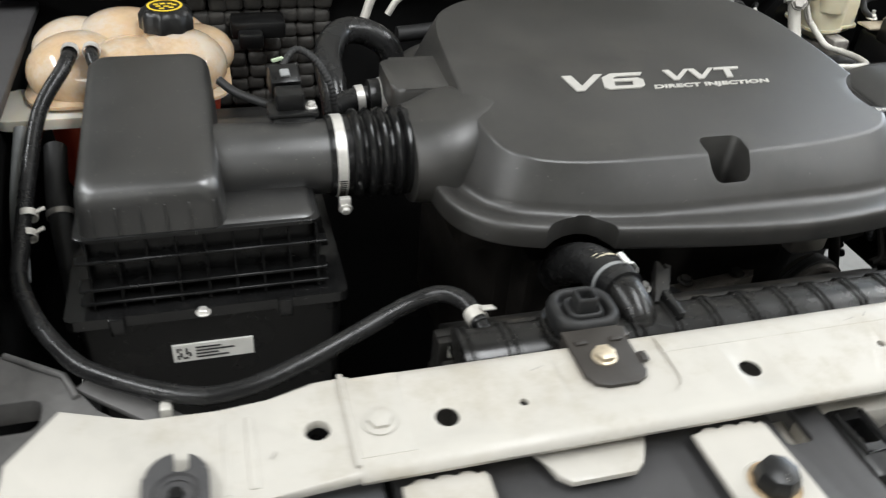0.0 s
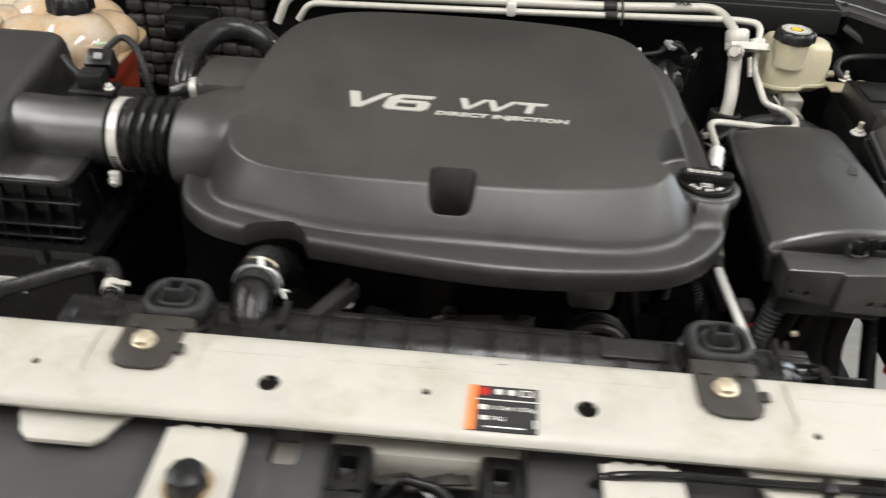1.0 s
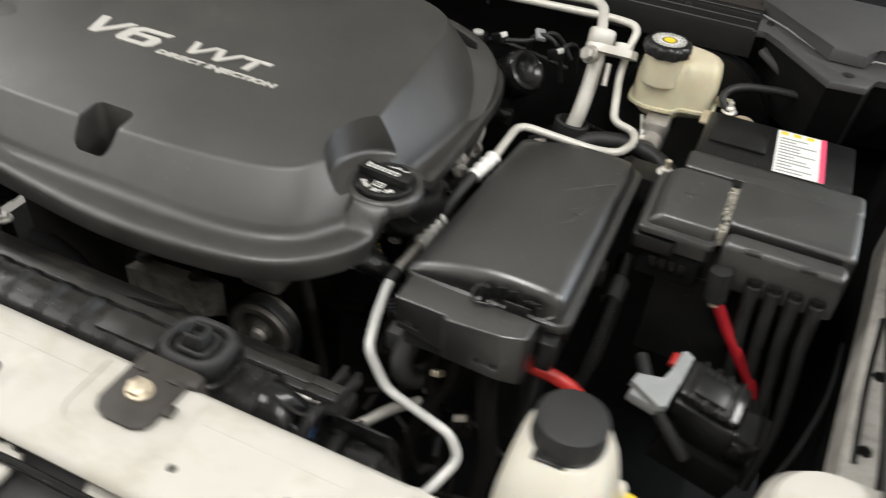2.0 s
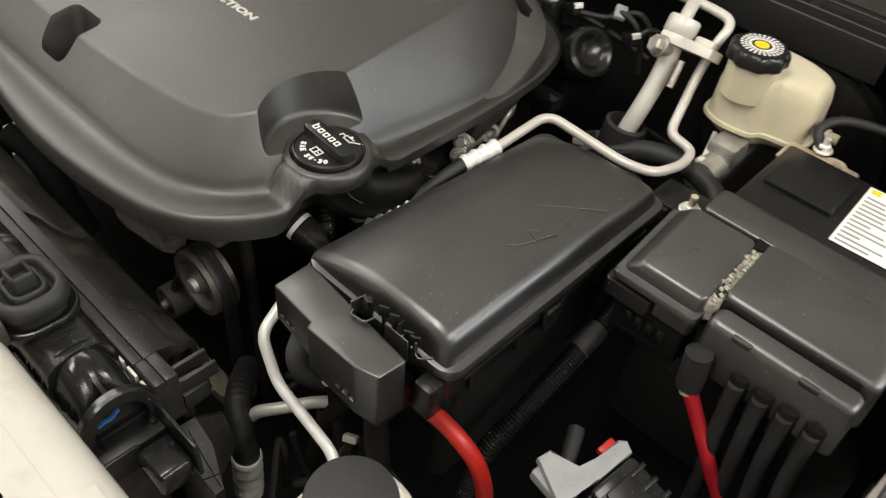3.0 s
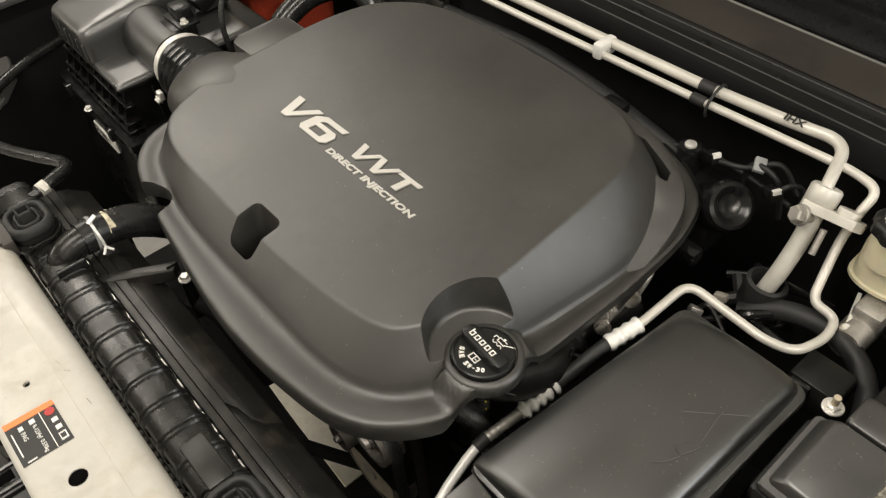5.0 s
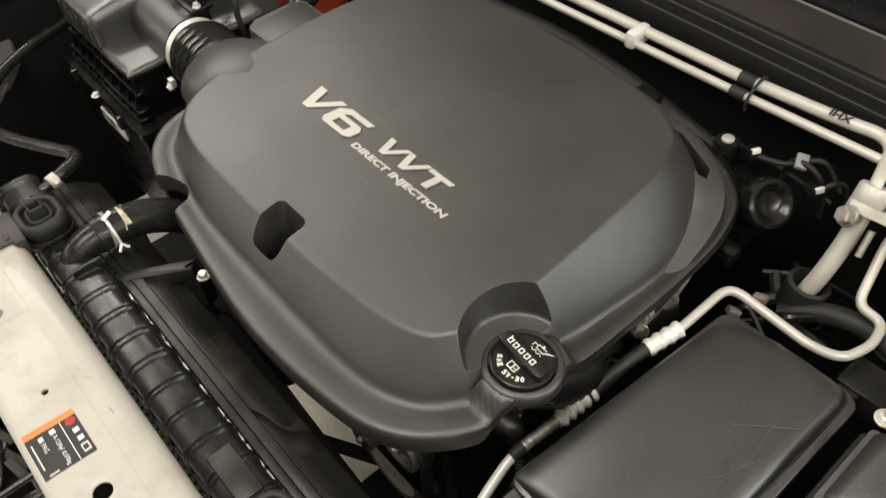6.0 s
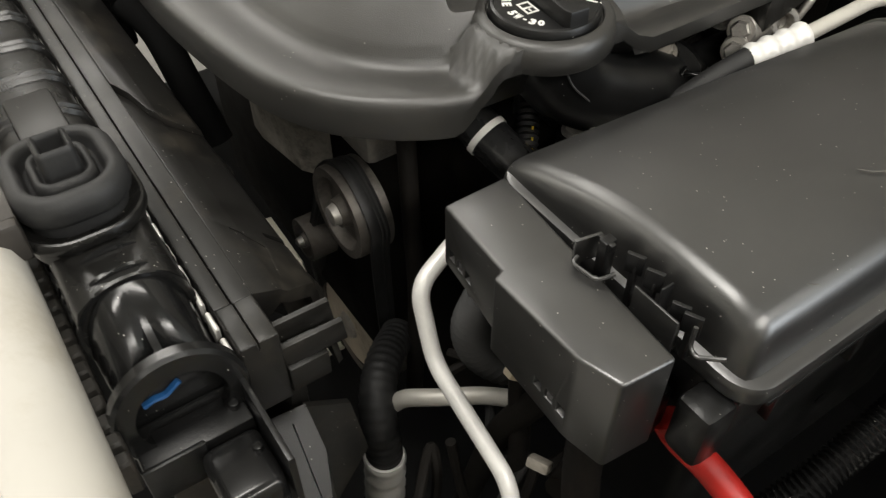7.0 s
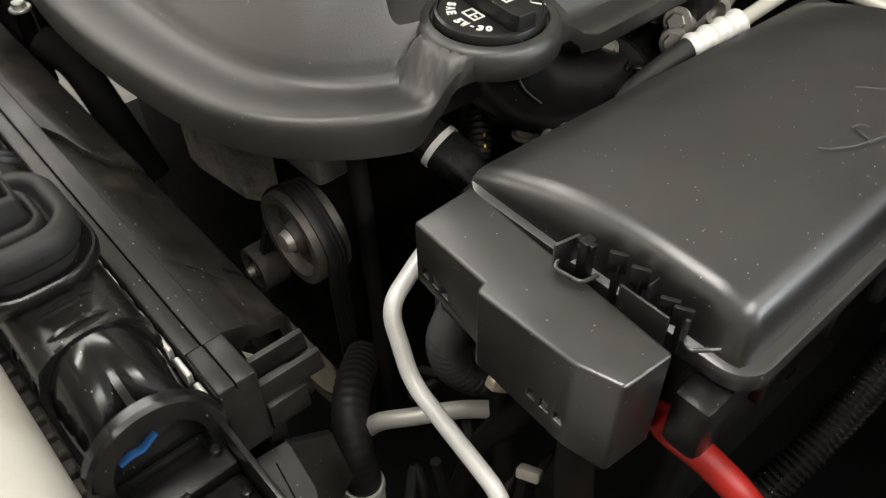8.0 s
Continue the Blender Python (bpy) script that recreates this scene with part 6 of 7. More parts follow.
def refrigerant_pipes():
    ob = thing("refrigerant_pipe", (0.2, 0.8, 1.04), "white aluminium refrigerant pipes along the cowl", "pipe")
    thick = bent([(-0.36, 0.775, 0.99), (-0.34, 0.785, 1.042), (-0.2, 0.792, 1.046), (0.24, 0.797, 1.055), (0.37, 0.802, 1.061), (0.432, 0.815, 1.06), (0.453, 0.735, 1.045), (0.457, 0.715, 0.99), (0.455, 0.68, 0.937), (0.445, 0.668, 0.89)], 0.034, 9)
    turn_at = min(range(len(thick)), key=lambda i: (Vector(thick[i]) - Vector((0.4545, 0.728, 1.03))).length)
    part("suction_pipe", tube(thick[:turn_at + 1], 0.0079, 20), ALU, ob)
    part("drop_pipe", tube(thick[turn_at:], 0.0116, 20), ALU, ob)
    thin = bent([(-0.32, 0.77, 1.0), (-0.3, 0.772, 1.032), (-0.1, 0.772, 1.037), (0.24, 0.776, 1.046), (0.46, 0.782, 1.052), (0.5, 0.772, 1.052), (0.496, 0.745, 1.03), (0.493, 0.73, 0.99), (0.508, 0.672, 0.952), (0.516, 0.663, 0.948),
                 (0.543, 0.667, 0.94), (0.552, 0.63, 0.943), (0.54, 0.583, 0.948), (0.506, 0.571, 0.95), (0.394, 0.576, 0.953), (0.392, 0.488, 0.9465), (0.386, 0.466, 0.941)], 0.022, 7)
    part("liquid_pipe", tube(thin, 0.0058, 16), ALU, ob)
    turn = pose(0.4545, 0.728, 1.026, -32, 0, 4)
    block = part("junction_block", moved(prism([(-0.02, 0.0), (-0.014, -0.016), (0.0, -0.0205), (0.016, -0.017), (0.03, -0.014), (0.05, -0.013), (0.058, -0.004), (0.058, 0.008), (0.05, 0.014), (0.028, 0.012), (0.014, 0.018), (0.0, 0.0205), (-0.014, 0.014)], -0.008, 0.004, 0.0015), turn), ALU, ob)
    part("junction_sleeve", moved(lathe([(0.0106, 0.0), (0.0185, 0.0), (0.0195, 0.0015), (0.0195, 0.019), (0.0175, 0.022), (0.0106, 0.0225), (0.0106, 0.0)], seg=32), turn @ pose(0, 0, 0.004)), ALU, ob)
    part("junction_ear", moved(prism(rounded(0.022, 0.05, -0.011, 0.011, 0.01), 0.004, 0.012, 0.0015), turn), ALU, block)
    part("bolt", bolt(0.449, 0.704, 1.022, 0.0115, 0.013, (-0.5, -0.75, 0.45), washer=1.2), CAST, block, "hexagon bolt")
    part("bolt_shank", tube([(0.449, 0.704, 1.022), (0.456, 0.72, 1.012)], 0.008, 14), CAST, block)
    part("stud", tube([(0.477, 0.712, 1.012), (0.48, 0.693, 0.985)], 0.0042, 10), CAST, block)
    part("clip", box(0.054, 0.071, 0.764, 0.804, 1.034, 1.06, 0.005), PALEMETAL, ob, "white plastic pipe clip")
    part("tape_band", joined(tube([(0.226, 0.797, 1.0545), (0.25, 0.797, 1.0555)], 0.009, 16), tube([(0.228, 0.776, 1.0457), (0.25, 0.7763, 1.0463)], 0.0078, 14)), RUBBER, ob, "black foam band")
    part("tie_band", tube(bent([(0.257, 0.81, 1.05), (0.257, 0.806, 1.067), (0.2575, 0.79, 1.0685), (0.258, 0.77, 1.057), (0.258, 0.764, 1.045), (0.258, 0.768, 1.033)], 0.008, 5), 0.0022, 8), RUBBER, ob, "black cable tie")
    part("print", moved(fitted(lettering("IHX", 0.01, 0.0002, 0.0, 1.0, 0.0003), -0.014, 0.014, -0.0055, 0.0055), pose(0.367, 0.7965, 1.0695, 15, 0, 3)), INK, ob, "black print IHX")
    # crimped hose down to the condenser
    hose = thing("refrigerant_hose", (0.36, 0.35, 0.85), "black refrigerant hose with crimped silver ends", "hose")
    part("crimp", tube(even([Vector((0.392, 0.488, 0.946)), Vector((0.3805, 0.444, 0.9355))], 0.0015), 0.0106, 18, wave=lambda s: 1 + 0.1 * math.sin(s / 0.0065 * math.pi)), PALEMETAL, hose, "crimped silver sleeve")
    part("rubber", tube(flowing([(0.382, 0.449, 0.939), (0.3755, 0.422, 0.928), (0.3715, 0.395, 0.9175), (0.3685, 0.37, 0.9105), (0.368, 0.358, 0.9095)]), 0.0086, 16), RUBBER, hose)
    part("crimp", tube(even([Vector((0.3685, 0.37, 0.9105)), Vector((0.365, 0.314, 0.9055))], 0.0012), 0.0098, 18, wave=lambda s: 1 + 0.2 * math.sin(s / 0.0058 * math.pi)), PALEMETAL, hose, "crimped silver sleeve")
    part("ferrule", tube(even([Vector((0.365, 0.318, 0.9055)), Vector((0.3595, 0.266, 0.899))], 0.002), 0.0071, 14, wave=lambda s: 1 + 0.05 * math.sin(s / 0.004 * math.pi)), CAST, hose, "dull grey ferrule")
    part("tape_band", tube(flowing([(0.3585, 0.272, 0.898), (0.358, 0.26, 0.895), (0.3575, 0.25, 0.892)]), 0.0082, 14), RUBBER, hose, "black tape band")
    low = bent([(0.3585, 0.27, 0.897), (0.3575, 0.245, 0.891), (0.366, 0.2, 0.88), (0.376, 0.163, 0.866), (0.404, 0.157, 0.819), (0.488, 0.158, 0.784), (0.505, 0.15, 0.757), (0.485, 0.105, 0.735), (0.44, 0.08, 0.71), (0.42, 0.07, 0.66)], 0.014, 8)
    part("lower_pipe", tube(low, 0.006, 16), PALEMETAL, hose, "white aluminium pipe")
    drier = thing("crimped_hose", (0.39, 0.12, 0.68), "braided black hose with a crimped silver collar", "hose")
    part("collar", tube(even([Vector((0.3475, 0.1405, 0.634)), Vector((0.345, 0.137, 0.55))], 0.0025), 0.0175, 22, wave=lambda s: 1 + 0.08 * math.sin(s / 0.0105 * math.pi)), PALEMETAL, drier, "crimped silver collar")
    braid = flowing([(0.27, 0.205, 0.675), (0.3, 0.172, 0.69), (0.324, 0.151, 0.688), (0.338, 0.143, 0.674), (0.345, 0.141, 0.652), (0.347, 0.1405, 0.63), (0.347, 0.1405, 0.62)])
    part("rubber", tube(even(braid, 0.0018), 0.0158, 20, wave=lambda s: 1 + 0.03 * math.sin(s / 0.0036 * math.pi)), RUBBER, drier)
    sock = thing("pipe_grommet", (0.437, 0.663, 0.9), "black rubber cup round the pipe", "grommet")
    part("cup", lathe([(0.014, -0.02), (0.026, -0.02), (0.027, 0.02), (0.022, 0.022), (0.02, 0.01), (0.014, 0.0), (0.014, -0.02)], (0.447, 0.67, 0.905), (0.1, 0.15, 1), 28), RUBBER, sock)


refrigerant_pipes()


def washer_bottle():
    ob = thing("washer_bottle", (0.617, 0.03, 0.8), "milky plastic washer bottle with a black cap", "washer bottle")

    def lay(z, x0, x1, y0, y1, r):
        return [(x, y, z) for x, y in rounded(x0, x1, y0, y1, r, 7)]

    part("bottle", loft([lay(0.7, 0.575, 0.70, -0.03, 0.11, 0.03), lay(0.86, 0.578, 0.69, -0.022, 0.11, 0.032), lay(0.93, 0.581, 0.68, -0.012, 0.11, 0.036), lay(0.958, 0.584, 0.674, 0.0, 0.108, 0.038), lay(0.974, 0.588, 0.668, 0.012, 0.104, 0.037), lay(0.982, 0.596, 0.66, 0.02, 0.098, 0.03)]), MILK, ob)
    part("cap", lathe([(0, 0.0295), (0.027, 0.03), (0.031, 0.0285), (0.0325, 0.024), (0.033, 0.0), (0, 0.0)], (0.628, 0.059, 0.98), seg=40), RUBBER, ob, "matte black screw cap")
    part("cap_ring", lathe([(0.0322, 0), (0.0335, 0.001), (0.0335, 0.004), (0.0322, 0.005), (0.0322, 0)], (0.628, 0.059, 0.982), seg=40), BLACK, ob)
    part("cap_tab", box(0.606, 0.636, 0.022, 0.036, 0.981, 0.985, 0.002), BLACK, ob)
    part("tank", loft([lay(0.212, 0.6, 0.7, -0.02, 0.1, 0.03), lay(0.5, 0.595, 0.7, -0.025, 0.105, 0.03), lay(0.702, 0.58, 0.698, -0.028, 0.108, 0.03)]), MILK, ob)


washer_bottle()


def headlamp_plug():
    ob = thing("wiring_connector", (0.69, 0.22, 0.83), "black wiring connector with a grey locking lever", "connector")
    turn = pose(0.752, 0.278, 0.866, 10, 10, -6)
    part("body", moved(box(-0.04, 0.045, -0.03, 0.03, -0.06, 0.0, 0.005), turn), BLACK, ob)
    part("cover", moved(box(-0.04, 0.03, -0.026, 0.026, 0.0, 0.016, 0.005), turn), GLOSS, ob)
    part("cover_step", moved(box(-0.03, 0.01, -0.02, 0.01, 0.014, 0.022, 0.003), turn), BLACK, ob)
    for i in range(4):
        part("cover_rib", moved(box(-0.03 + i * 0.015, -0.026 + i * 0.015, -0.0275, 0.0275, 0.002, 0.0185, 0.001), turn), BLACK, ob)
    part("side_block", moved(box(0.03, 0.062, -0.03, 0.012, -0.05, 0.004, 0.004), turn), GLOSS, ob)
    part("latch", moved(box(0.034, 0.05, -0.036, -0.028, -0.03, -0.004, 0.002), turn), GLOSS, ob)
    lever = [(-0.042, 0.03), (-0.052, 0.034), (-0.058, 0.028), (-0.056, 0.0), (-0.06, -0.018), (-0.088, -0.026), (-0.09, -0.04), (-0.052, -0.052), (-0.044, -0.046), (-0.046, -0.022), (-0.042, -0.012)]
    part("lever", moved(prism(lever, -0.004, 0.008, 0.002), turn), GREYCONN, ob, "grey locking lever")
    part("lever_foot", moved(box(-0.086, -0.05, -0.05, -0.034, -0.02, -0.002, 0.003), turn), GREYCONN, ob)
    part("red_lock", moved(box(-0.064, -0.05, 0.008, 0.026, -0.004, 0.006, 0.002), turn), RED, ob, "red locking tab")
    part("lower_block", moved(box(-0.03, 0.07, -0.04, 0.03, -0.12, -0.06, 0.006), turn), SHADE_BLACK, ob)
    loose = thing("wiring_loom", (0.66, 0.3, 0.8), "black taped wires behind the connector", "loom")
    part("tape", tube(flowing([(0.66, 0.31, 0.86), (0.68, 0.27, 0.855), (0.7, 0.25, 0.84), (0.74, 0.24, 0.8)]), 0.008, 10), RUBBER, loose)
    yel = thing("yellow_tag", (0.7, 0.06, 0.87), "yellow plastic tag beside the washer bottle", "tag")
    part("tag", moved(box(-0.026, 0.026, -0.012, 0.012, -0.006, 0.006, 0.003), pose(0.70, 0.088, 0.88, 10, 5, -8)), YELLOW, yel)
    spout = thing("washer_pipe", (0.67, 0.09, 0.88), "pale plastic spout on the washer bottle", "spout")
    part("pipe", tube([(0.655, 0.085, 0.9), (0.685, 0.1, 0.885)], 0.01, 14), MILK, spout)


headlamp_plug()


def right_corner():
    lamp = thing("headlamp_housing", (0.87, 0.14, 0.93), "white painted bracket above the headlamp", "bracket")
    part("shell", loft([[(x, y, z) for x, y in rounded(0.79 + i, 1.0 - i, -0.08 + i, 0.14 - i, 0.05, 8)] for z, i in ((0.9, 0.0), (0.965, 0.002), (0.98, 0.01), (0.985, 0.025))]), WHITE, lamp)
    strip = thing("fender_rail", (0.86, 0.3, 0.93), "dirty white painted rail along the fender", "rail")
    rail = [(0.018, 0.0), (0.05, 0.0), (0.052, -0.004), (0.052, -0.05), (0.018, -0.055)]
    part("rail", loft([[(x0 + dx, y, z0 + dz) for dx, dz in rail] for x0, y, z0 in ((0.846, 0.16, 0.925), (0.85, 0.24, 0.928), (0.86, 0.36, 0.93), (0.872, 0.5, 0.932), (0.885, 0.68, 0.935))]), DIRTYPAINT, strip)
    for x, y, z in ((0.886, 0.22, 0.9275), (0.896, 0.33, 0.9295), (0.907, 0.45, 0.931)):
        part("plug", lathe([(0, 0), (0.007, 0), (0.006, 0.003), (0, 0.003)], (x, y, z), seg=14), BLACK, strip)
    part("wire", tube(flowing([(0.876, 0.2, 0.93), (0.882, 0.3, 0.933), (0.895, 0.42, 0.936)]), 0.003, 8), BLACK, strip)
    lead = thing("thin_cable", (0.8, 0.2, 0.8), "thin black wire beside the fender", "cable")
    part("wire", tube(flowing([(0.89, 0.5, 0.82), (0.885, 0.42, 0.8), (0.856, 0.308, 0.8), (0.82, 0.223, 0.8), (0.78, 0.15, 0.79)]), 0.0035, 8), RUBBER, lead)
    hook = thing("wire_hook", (0.79, 0.84, 1.0), "thin steel wire hook below the cowl", "hook")
    part("wire", tube(flowing([(0.785, 0.85, 1.03), (0.783, 0.845, 1.012), (0.776, 0.842, 1.005), (0.772, 0.842, 1.012)]), 0.0025, 8), ZINC, hook)


right_corner()


def left_corner():
    ob = thing("headlamp_bracket", (-0.83, 0.0, 0.85), "dark grey plastic bracket beside the beam", "bracket")
    plate = part("plate", prism([(-0.97, 0.17), (-0.85, 0.142), (-0.79, 0.1), (-0.775, 0.065), (-0.755, 0.045), (-0.7, 0.005), (-0.72, -0.03), (-0.8, -0.06), (-0.88, -0.1), (-0.97, -0.12)], 0.86, 0.89, 0.006), FRAMEGREY, ob)
    carved(plate, [prism(rounded(-0.87, -0.806, 0.03, 0.07, 0.012), 0.8, 1.1)], bevel=0.002)
    part("lip", tube([(-0.85, 0.138, 0.89), (-0.79, 0.098, 0.89), (-0.775, 0.065, 0.89)], 0.004, 10), FRAMEGREY, ob)
    part("arm", moved(box(-0.06, 0.06, -0.012, 0.012, -0.004, 0.004, 0.002), pose(-0.725, 0.05, 0.885, 0, 0, -40)), FRAMEGREY, ob)
    side = thing("hose_cluster", (-0.87, 0.45, 0.85), "dirty grey pipes beside the coolant tank", "pipe")
    part("pipe", tube(flowing([(-0.83, 0.5, 0.93), (-0.825, 0.42, 0.9), (-0.815, 0.36, 0.86), (-0.81, 0.33, 0.8)]), 0.015, 14), RUBBER, side)
    part("pipe", tube(flowing([(-0.87, 0.52, 0.95), (-0.872, 0.42, 0.9), (-0.868, 0.33, 0.84)]), 0.01, 12), GREYCONN, side)
    part("strap", ring_band((-0.822, 0.4, 0.888), (0.1, -0.8, -0.5), 0.0155, 0.008, 0.002, 24), CAST, side)


left_corner()


def service_label():
    ob = thing("service_label", (0.09, -0.1, 0.98), "black and orange refrigerant service label on the beam", "label")
    z = 0.9803
    part("sheet", prism([(0.0335, -0.147), (0.092, -0.147), (0.094, -0.0915), (0.0355, -0.0915)], z - 0.0007, z + 0.0005), INK, ob)
    part("orange_edge", prism([(0.026, -0.147), (0.0345, -0.147), (0.037, -0.091), (0.029, -0.0915)], z - 0.0007, z + 0.0008), ORANGE, ob, "orange warning strip")
    top = z + 0.0006
    part("red_mark", lathe([(0, 0), (0.0055, 0), (0.0055, 0.0006), (0, 0.0006)], (0.043, -0.099, top - 0.0001), seg=20), RED, ob)
    part("line", box(0.036, 0.093, -0.1095, -0.1085, top - 0.0001, top + 0.0004, 0), PRINT, ob)
    part("lettering", moved(fitted(lettering("R-1234yf  0.570kg", 0.006, 0.0002), 0.049, 0.0905, -0.1225, -0.1165), pose(0, 0, top)), PRINT, ob, "white print with refrigerant and amount")
    part("lettering", moved(fitted(lettering("PAG", 0.006, 0.0002), 0.05, 0.062, -0.1345, -0.1295), pose(0, 0, top)), PRINT, ob)
    marks = [(0.057, -0.0985, 0.006, 0.0065), (0.069, -0.0985, 0.006, 0.0065), (0.083, -0.0985, 0.011, 0.008), (0.0425, -0.119, 0.006, 0.006), (0.0435, -0.132, 0.006, 0.005), (0.062, -0.1425, 0.036, 0.0014), (0.09, -0.136, 0.0015, 0.01)]
    part("symbols", joined(*[box(x - w / 2, x + w / 2, y - h / 2, y + h / 2, top - 0.0001, top + 0.0004, 0) for x, y, w, h in marks]), PRINT, ob)
    part("book_page", box(0.0795, 0.0865, -0.1015, -0.096, top + 0.0003, top + 0.0007, 0), INK, ob)


service_label()


# engine below the cover
def engine():
    # Block, cases and covers take the near-black of the shade below the cover.
    ob = thing("engine", (0, 0.42, 0.5), "dirty engine block below the cover, shade put into its dark colour", "engine")
    part("block", box(-0.26, 0.26, 0.3, 0.72, 0.45, 0.84, 0.02), SHADED_GRIME, ob)
    part("front_case", box(-0.24, 0.17, 0.235, 0.3, 0.5, 0.86, 0.015), SHADED_GRIME, ob)
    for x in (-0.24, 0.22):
        part("valve_cover", box(x - 0.075, x + 0.075, 0.31, 0.7, 0.82, 0.895, 0.02), SHADED_GRIME, ob)
    part("manifold", box(-0.16, 0.16, 0.27, 0.68, 0.86, 0.925, 0.02), SHADED_GRIME, ob)
    part("bracket", box(0.16, 0.22, 0.215, 0.26, 0.83, 0.88, 0.008), CAST, ob, "dirty cast bracket")
    part("water_pipe", tube(flowing([(0.26, 0.33, 0.885), (0.3, 0.38, 0.885), (0.325, 0.45, 0.885), (0.33, 0.55, 0.885)]), 0.026, 20), BLACK, ob)
    for x, y, z in ((0.318, 0.345, 0.875), (0.3, 0.52, 0.9)):
        part("bolt", bolt(x, y, z, 0.0075, 0.009), ZINC, ob)
        part("bolt_boss", lathe([(0, -0.12), (0.014, -0.12), (0.014, 0), (0, 0)], (x, y, z), seg=16), BLACK, ob)
    part("rear_pump", lathe([(0, 0.001), (0.014, 0.0015), (0.018, 0.0035), (0.022, 0.009), (0.027, 0.0115), (0.032, 0.0095), (0.035, 0.003), (0.036, -0.004), (0.034, -0.06), (0, -0.06)], (0.35, 0.716, 0.962), (0.62, -0.3, 0.62), 44), GLOSS, ob, "glossy black round vacuum pump")
    part("rubber_boot", lathe([(0, -0.08), (0.017, -0.08), (0.0175, -0.004), (0.016, 0.0), (0.011, 0.0008), (0, 0.0008)], (0.252, 0.757, 0.985), seg=28), GLOSS, ob)
    part("pale_cap", lathe([(0, 0), (0.0088, 0), (0.0085, 0.003), (0.0055, 0.0045), (0, 0.0045)], (0.252, 0.757, 0.9855), seg=20), ZINC, ob, "pale round cap")
    part("pale_cap", lathe([(0, -0.06), (0.005, -0.06), (0.005, 0.003), (0.003, 0.004), (0, 0.004)], (0.112, 0.757, 0.975), seg=14), ZINC, ob, "pale round cap")
    part("pump_arm", box(0.3, 0.36, 0.64, 0.665, 0.9, 0.925, 0.006), GLOSS, ob)
    part("rear_cover", box(0.16, 0.34, 0.70, 0.80, 0.86, 0.94, 0.015), BLACK, ob)
    part("fuel_union", lathe([(0, 0.0), (0.0105, 0.0), (0.0105, 0.018), (0.0125, 0.02), (0.0125, 0.03), (0.0112, 0.032), (0.0072, 0.032), (0.0062, 0.03), (0.0062, 0.02), (0, 0.02)], (0.326, 0.54, 0.912), (0.72, -0.4, 0.35), 24), CAST, ob, "dull cast pipe union")
    part("union_arm", tube(flowing([(0.336, 0.53, 0.917), (0.342, 0.508, 0.919), (0.343, 0.49, 0.92), (0.346, 0.474, 0.918)]), 0.0085, 14), CAST, ob)
    for x, y, z in ((0.343, 0.484, 0.928), (0.352, 0.47, 0.919)):
        part("union_bolt", bolt(x, y, z, 0.0078, 0.0095, (0.35, -0.85, 0.35)), CAST, ob)
    part("dirty_bolt", bolt(0.329, 0.416, 0.925, 0.0065, 0.009, (0.3, -0.5, 0.8)), DIRTYCAST, ob)
    part("bolt_boss", tube([(0.329, 0.416, 0.926), (0.31, 0.43, 0.86)], 0.011, 14), SHADED_GRIME, ob)
    part("hose_clip", moved(joined(box(-0.022, 0.022, -0.002, 0.002, -0.001, 0.001, 0.0004, 1), box(0.008, 0.012, -0.008, 0.008, -0.003, 0.003, 0.0008, 1), box(-0.008, -0.005, -0.006, 0.006, -0.002, 0.002, 0.0006, 1)), pose(0.362, 0.41, 0.927, 0, -8, 25)), GLOSS, ob)
    part("lift_eye", tube(bent([(0.322, 0.6, 0.9), (0.333, 0.592, 0.93), (0.346, 0.565, 0.935), (0.343, 0.55, 0.91)], 0.012), 0.0035, 10), CAST, ob)
    return ob


engine()


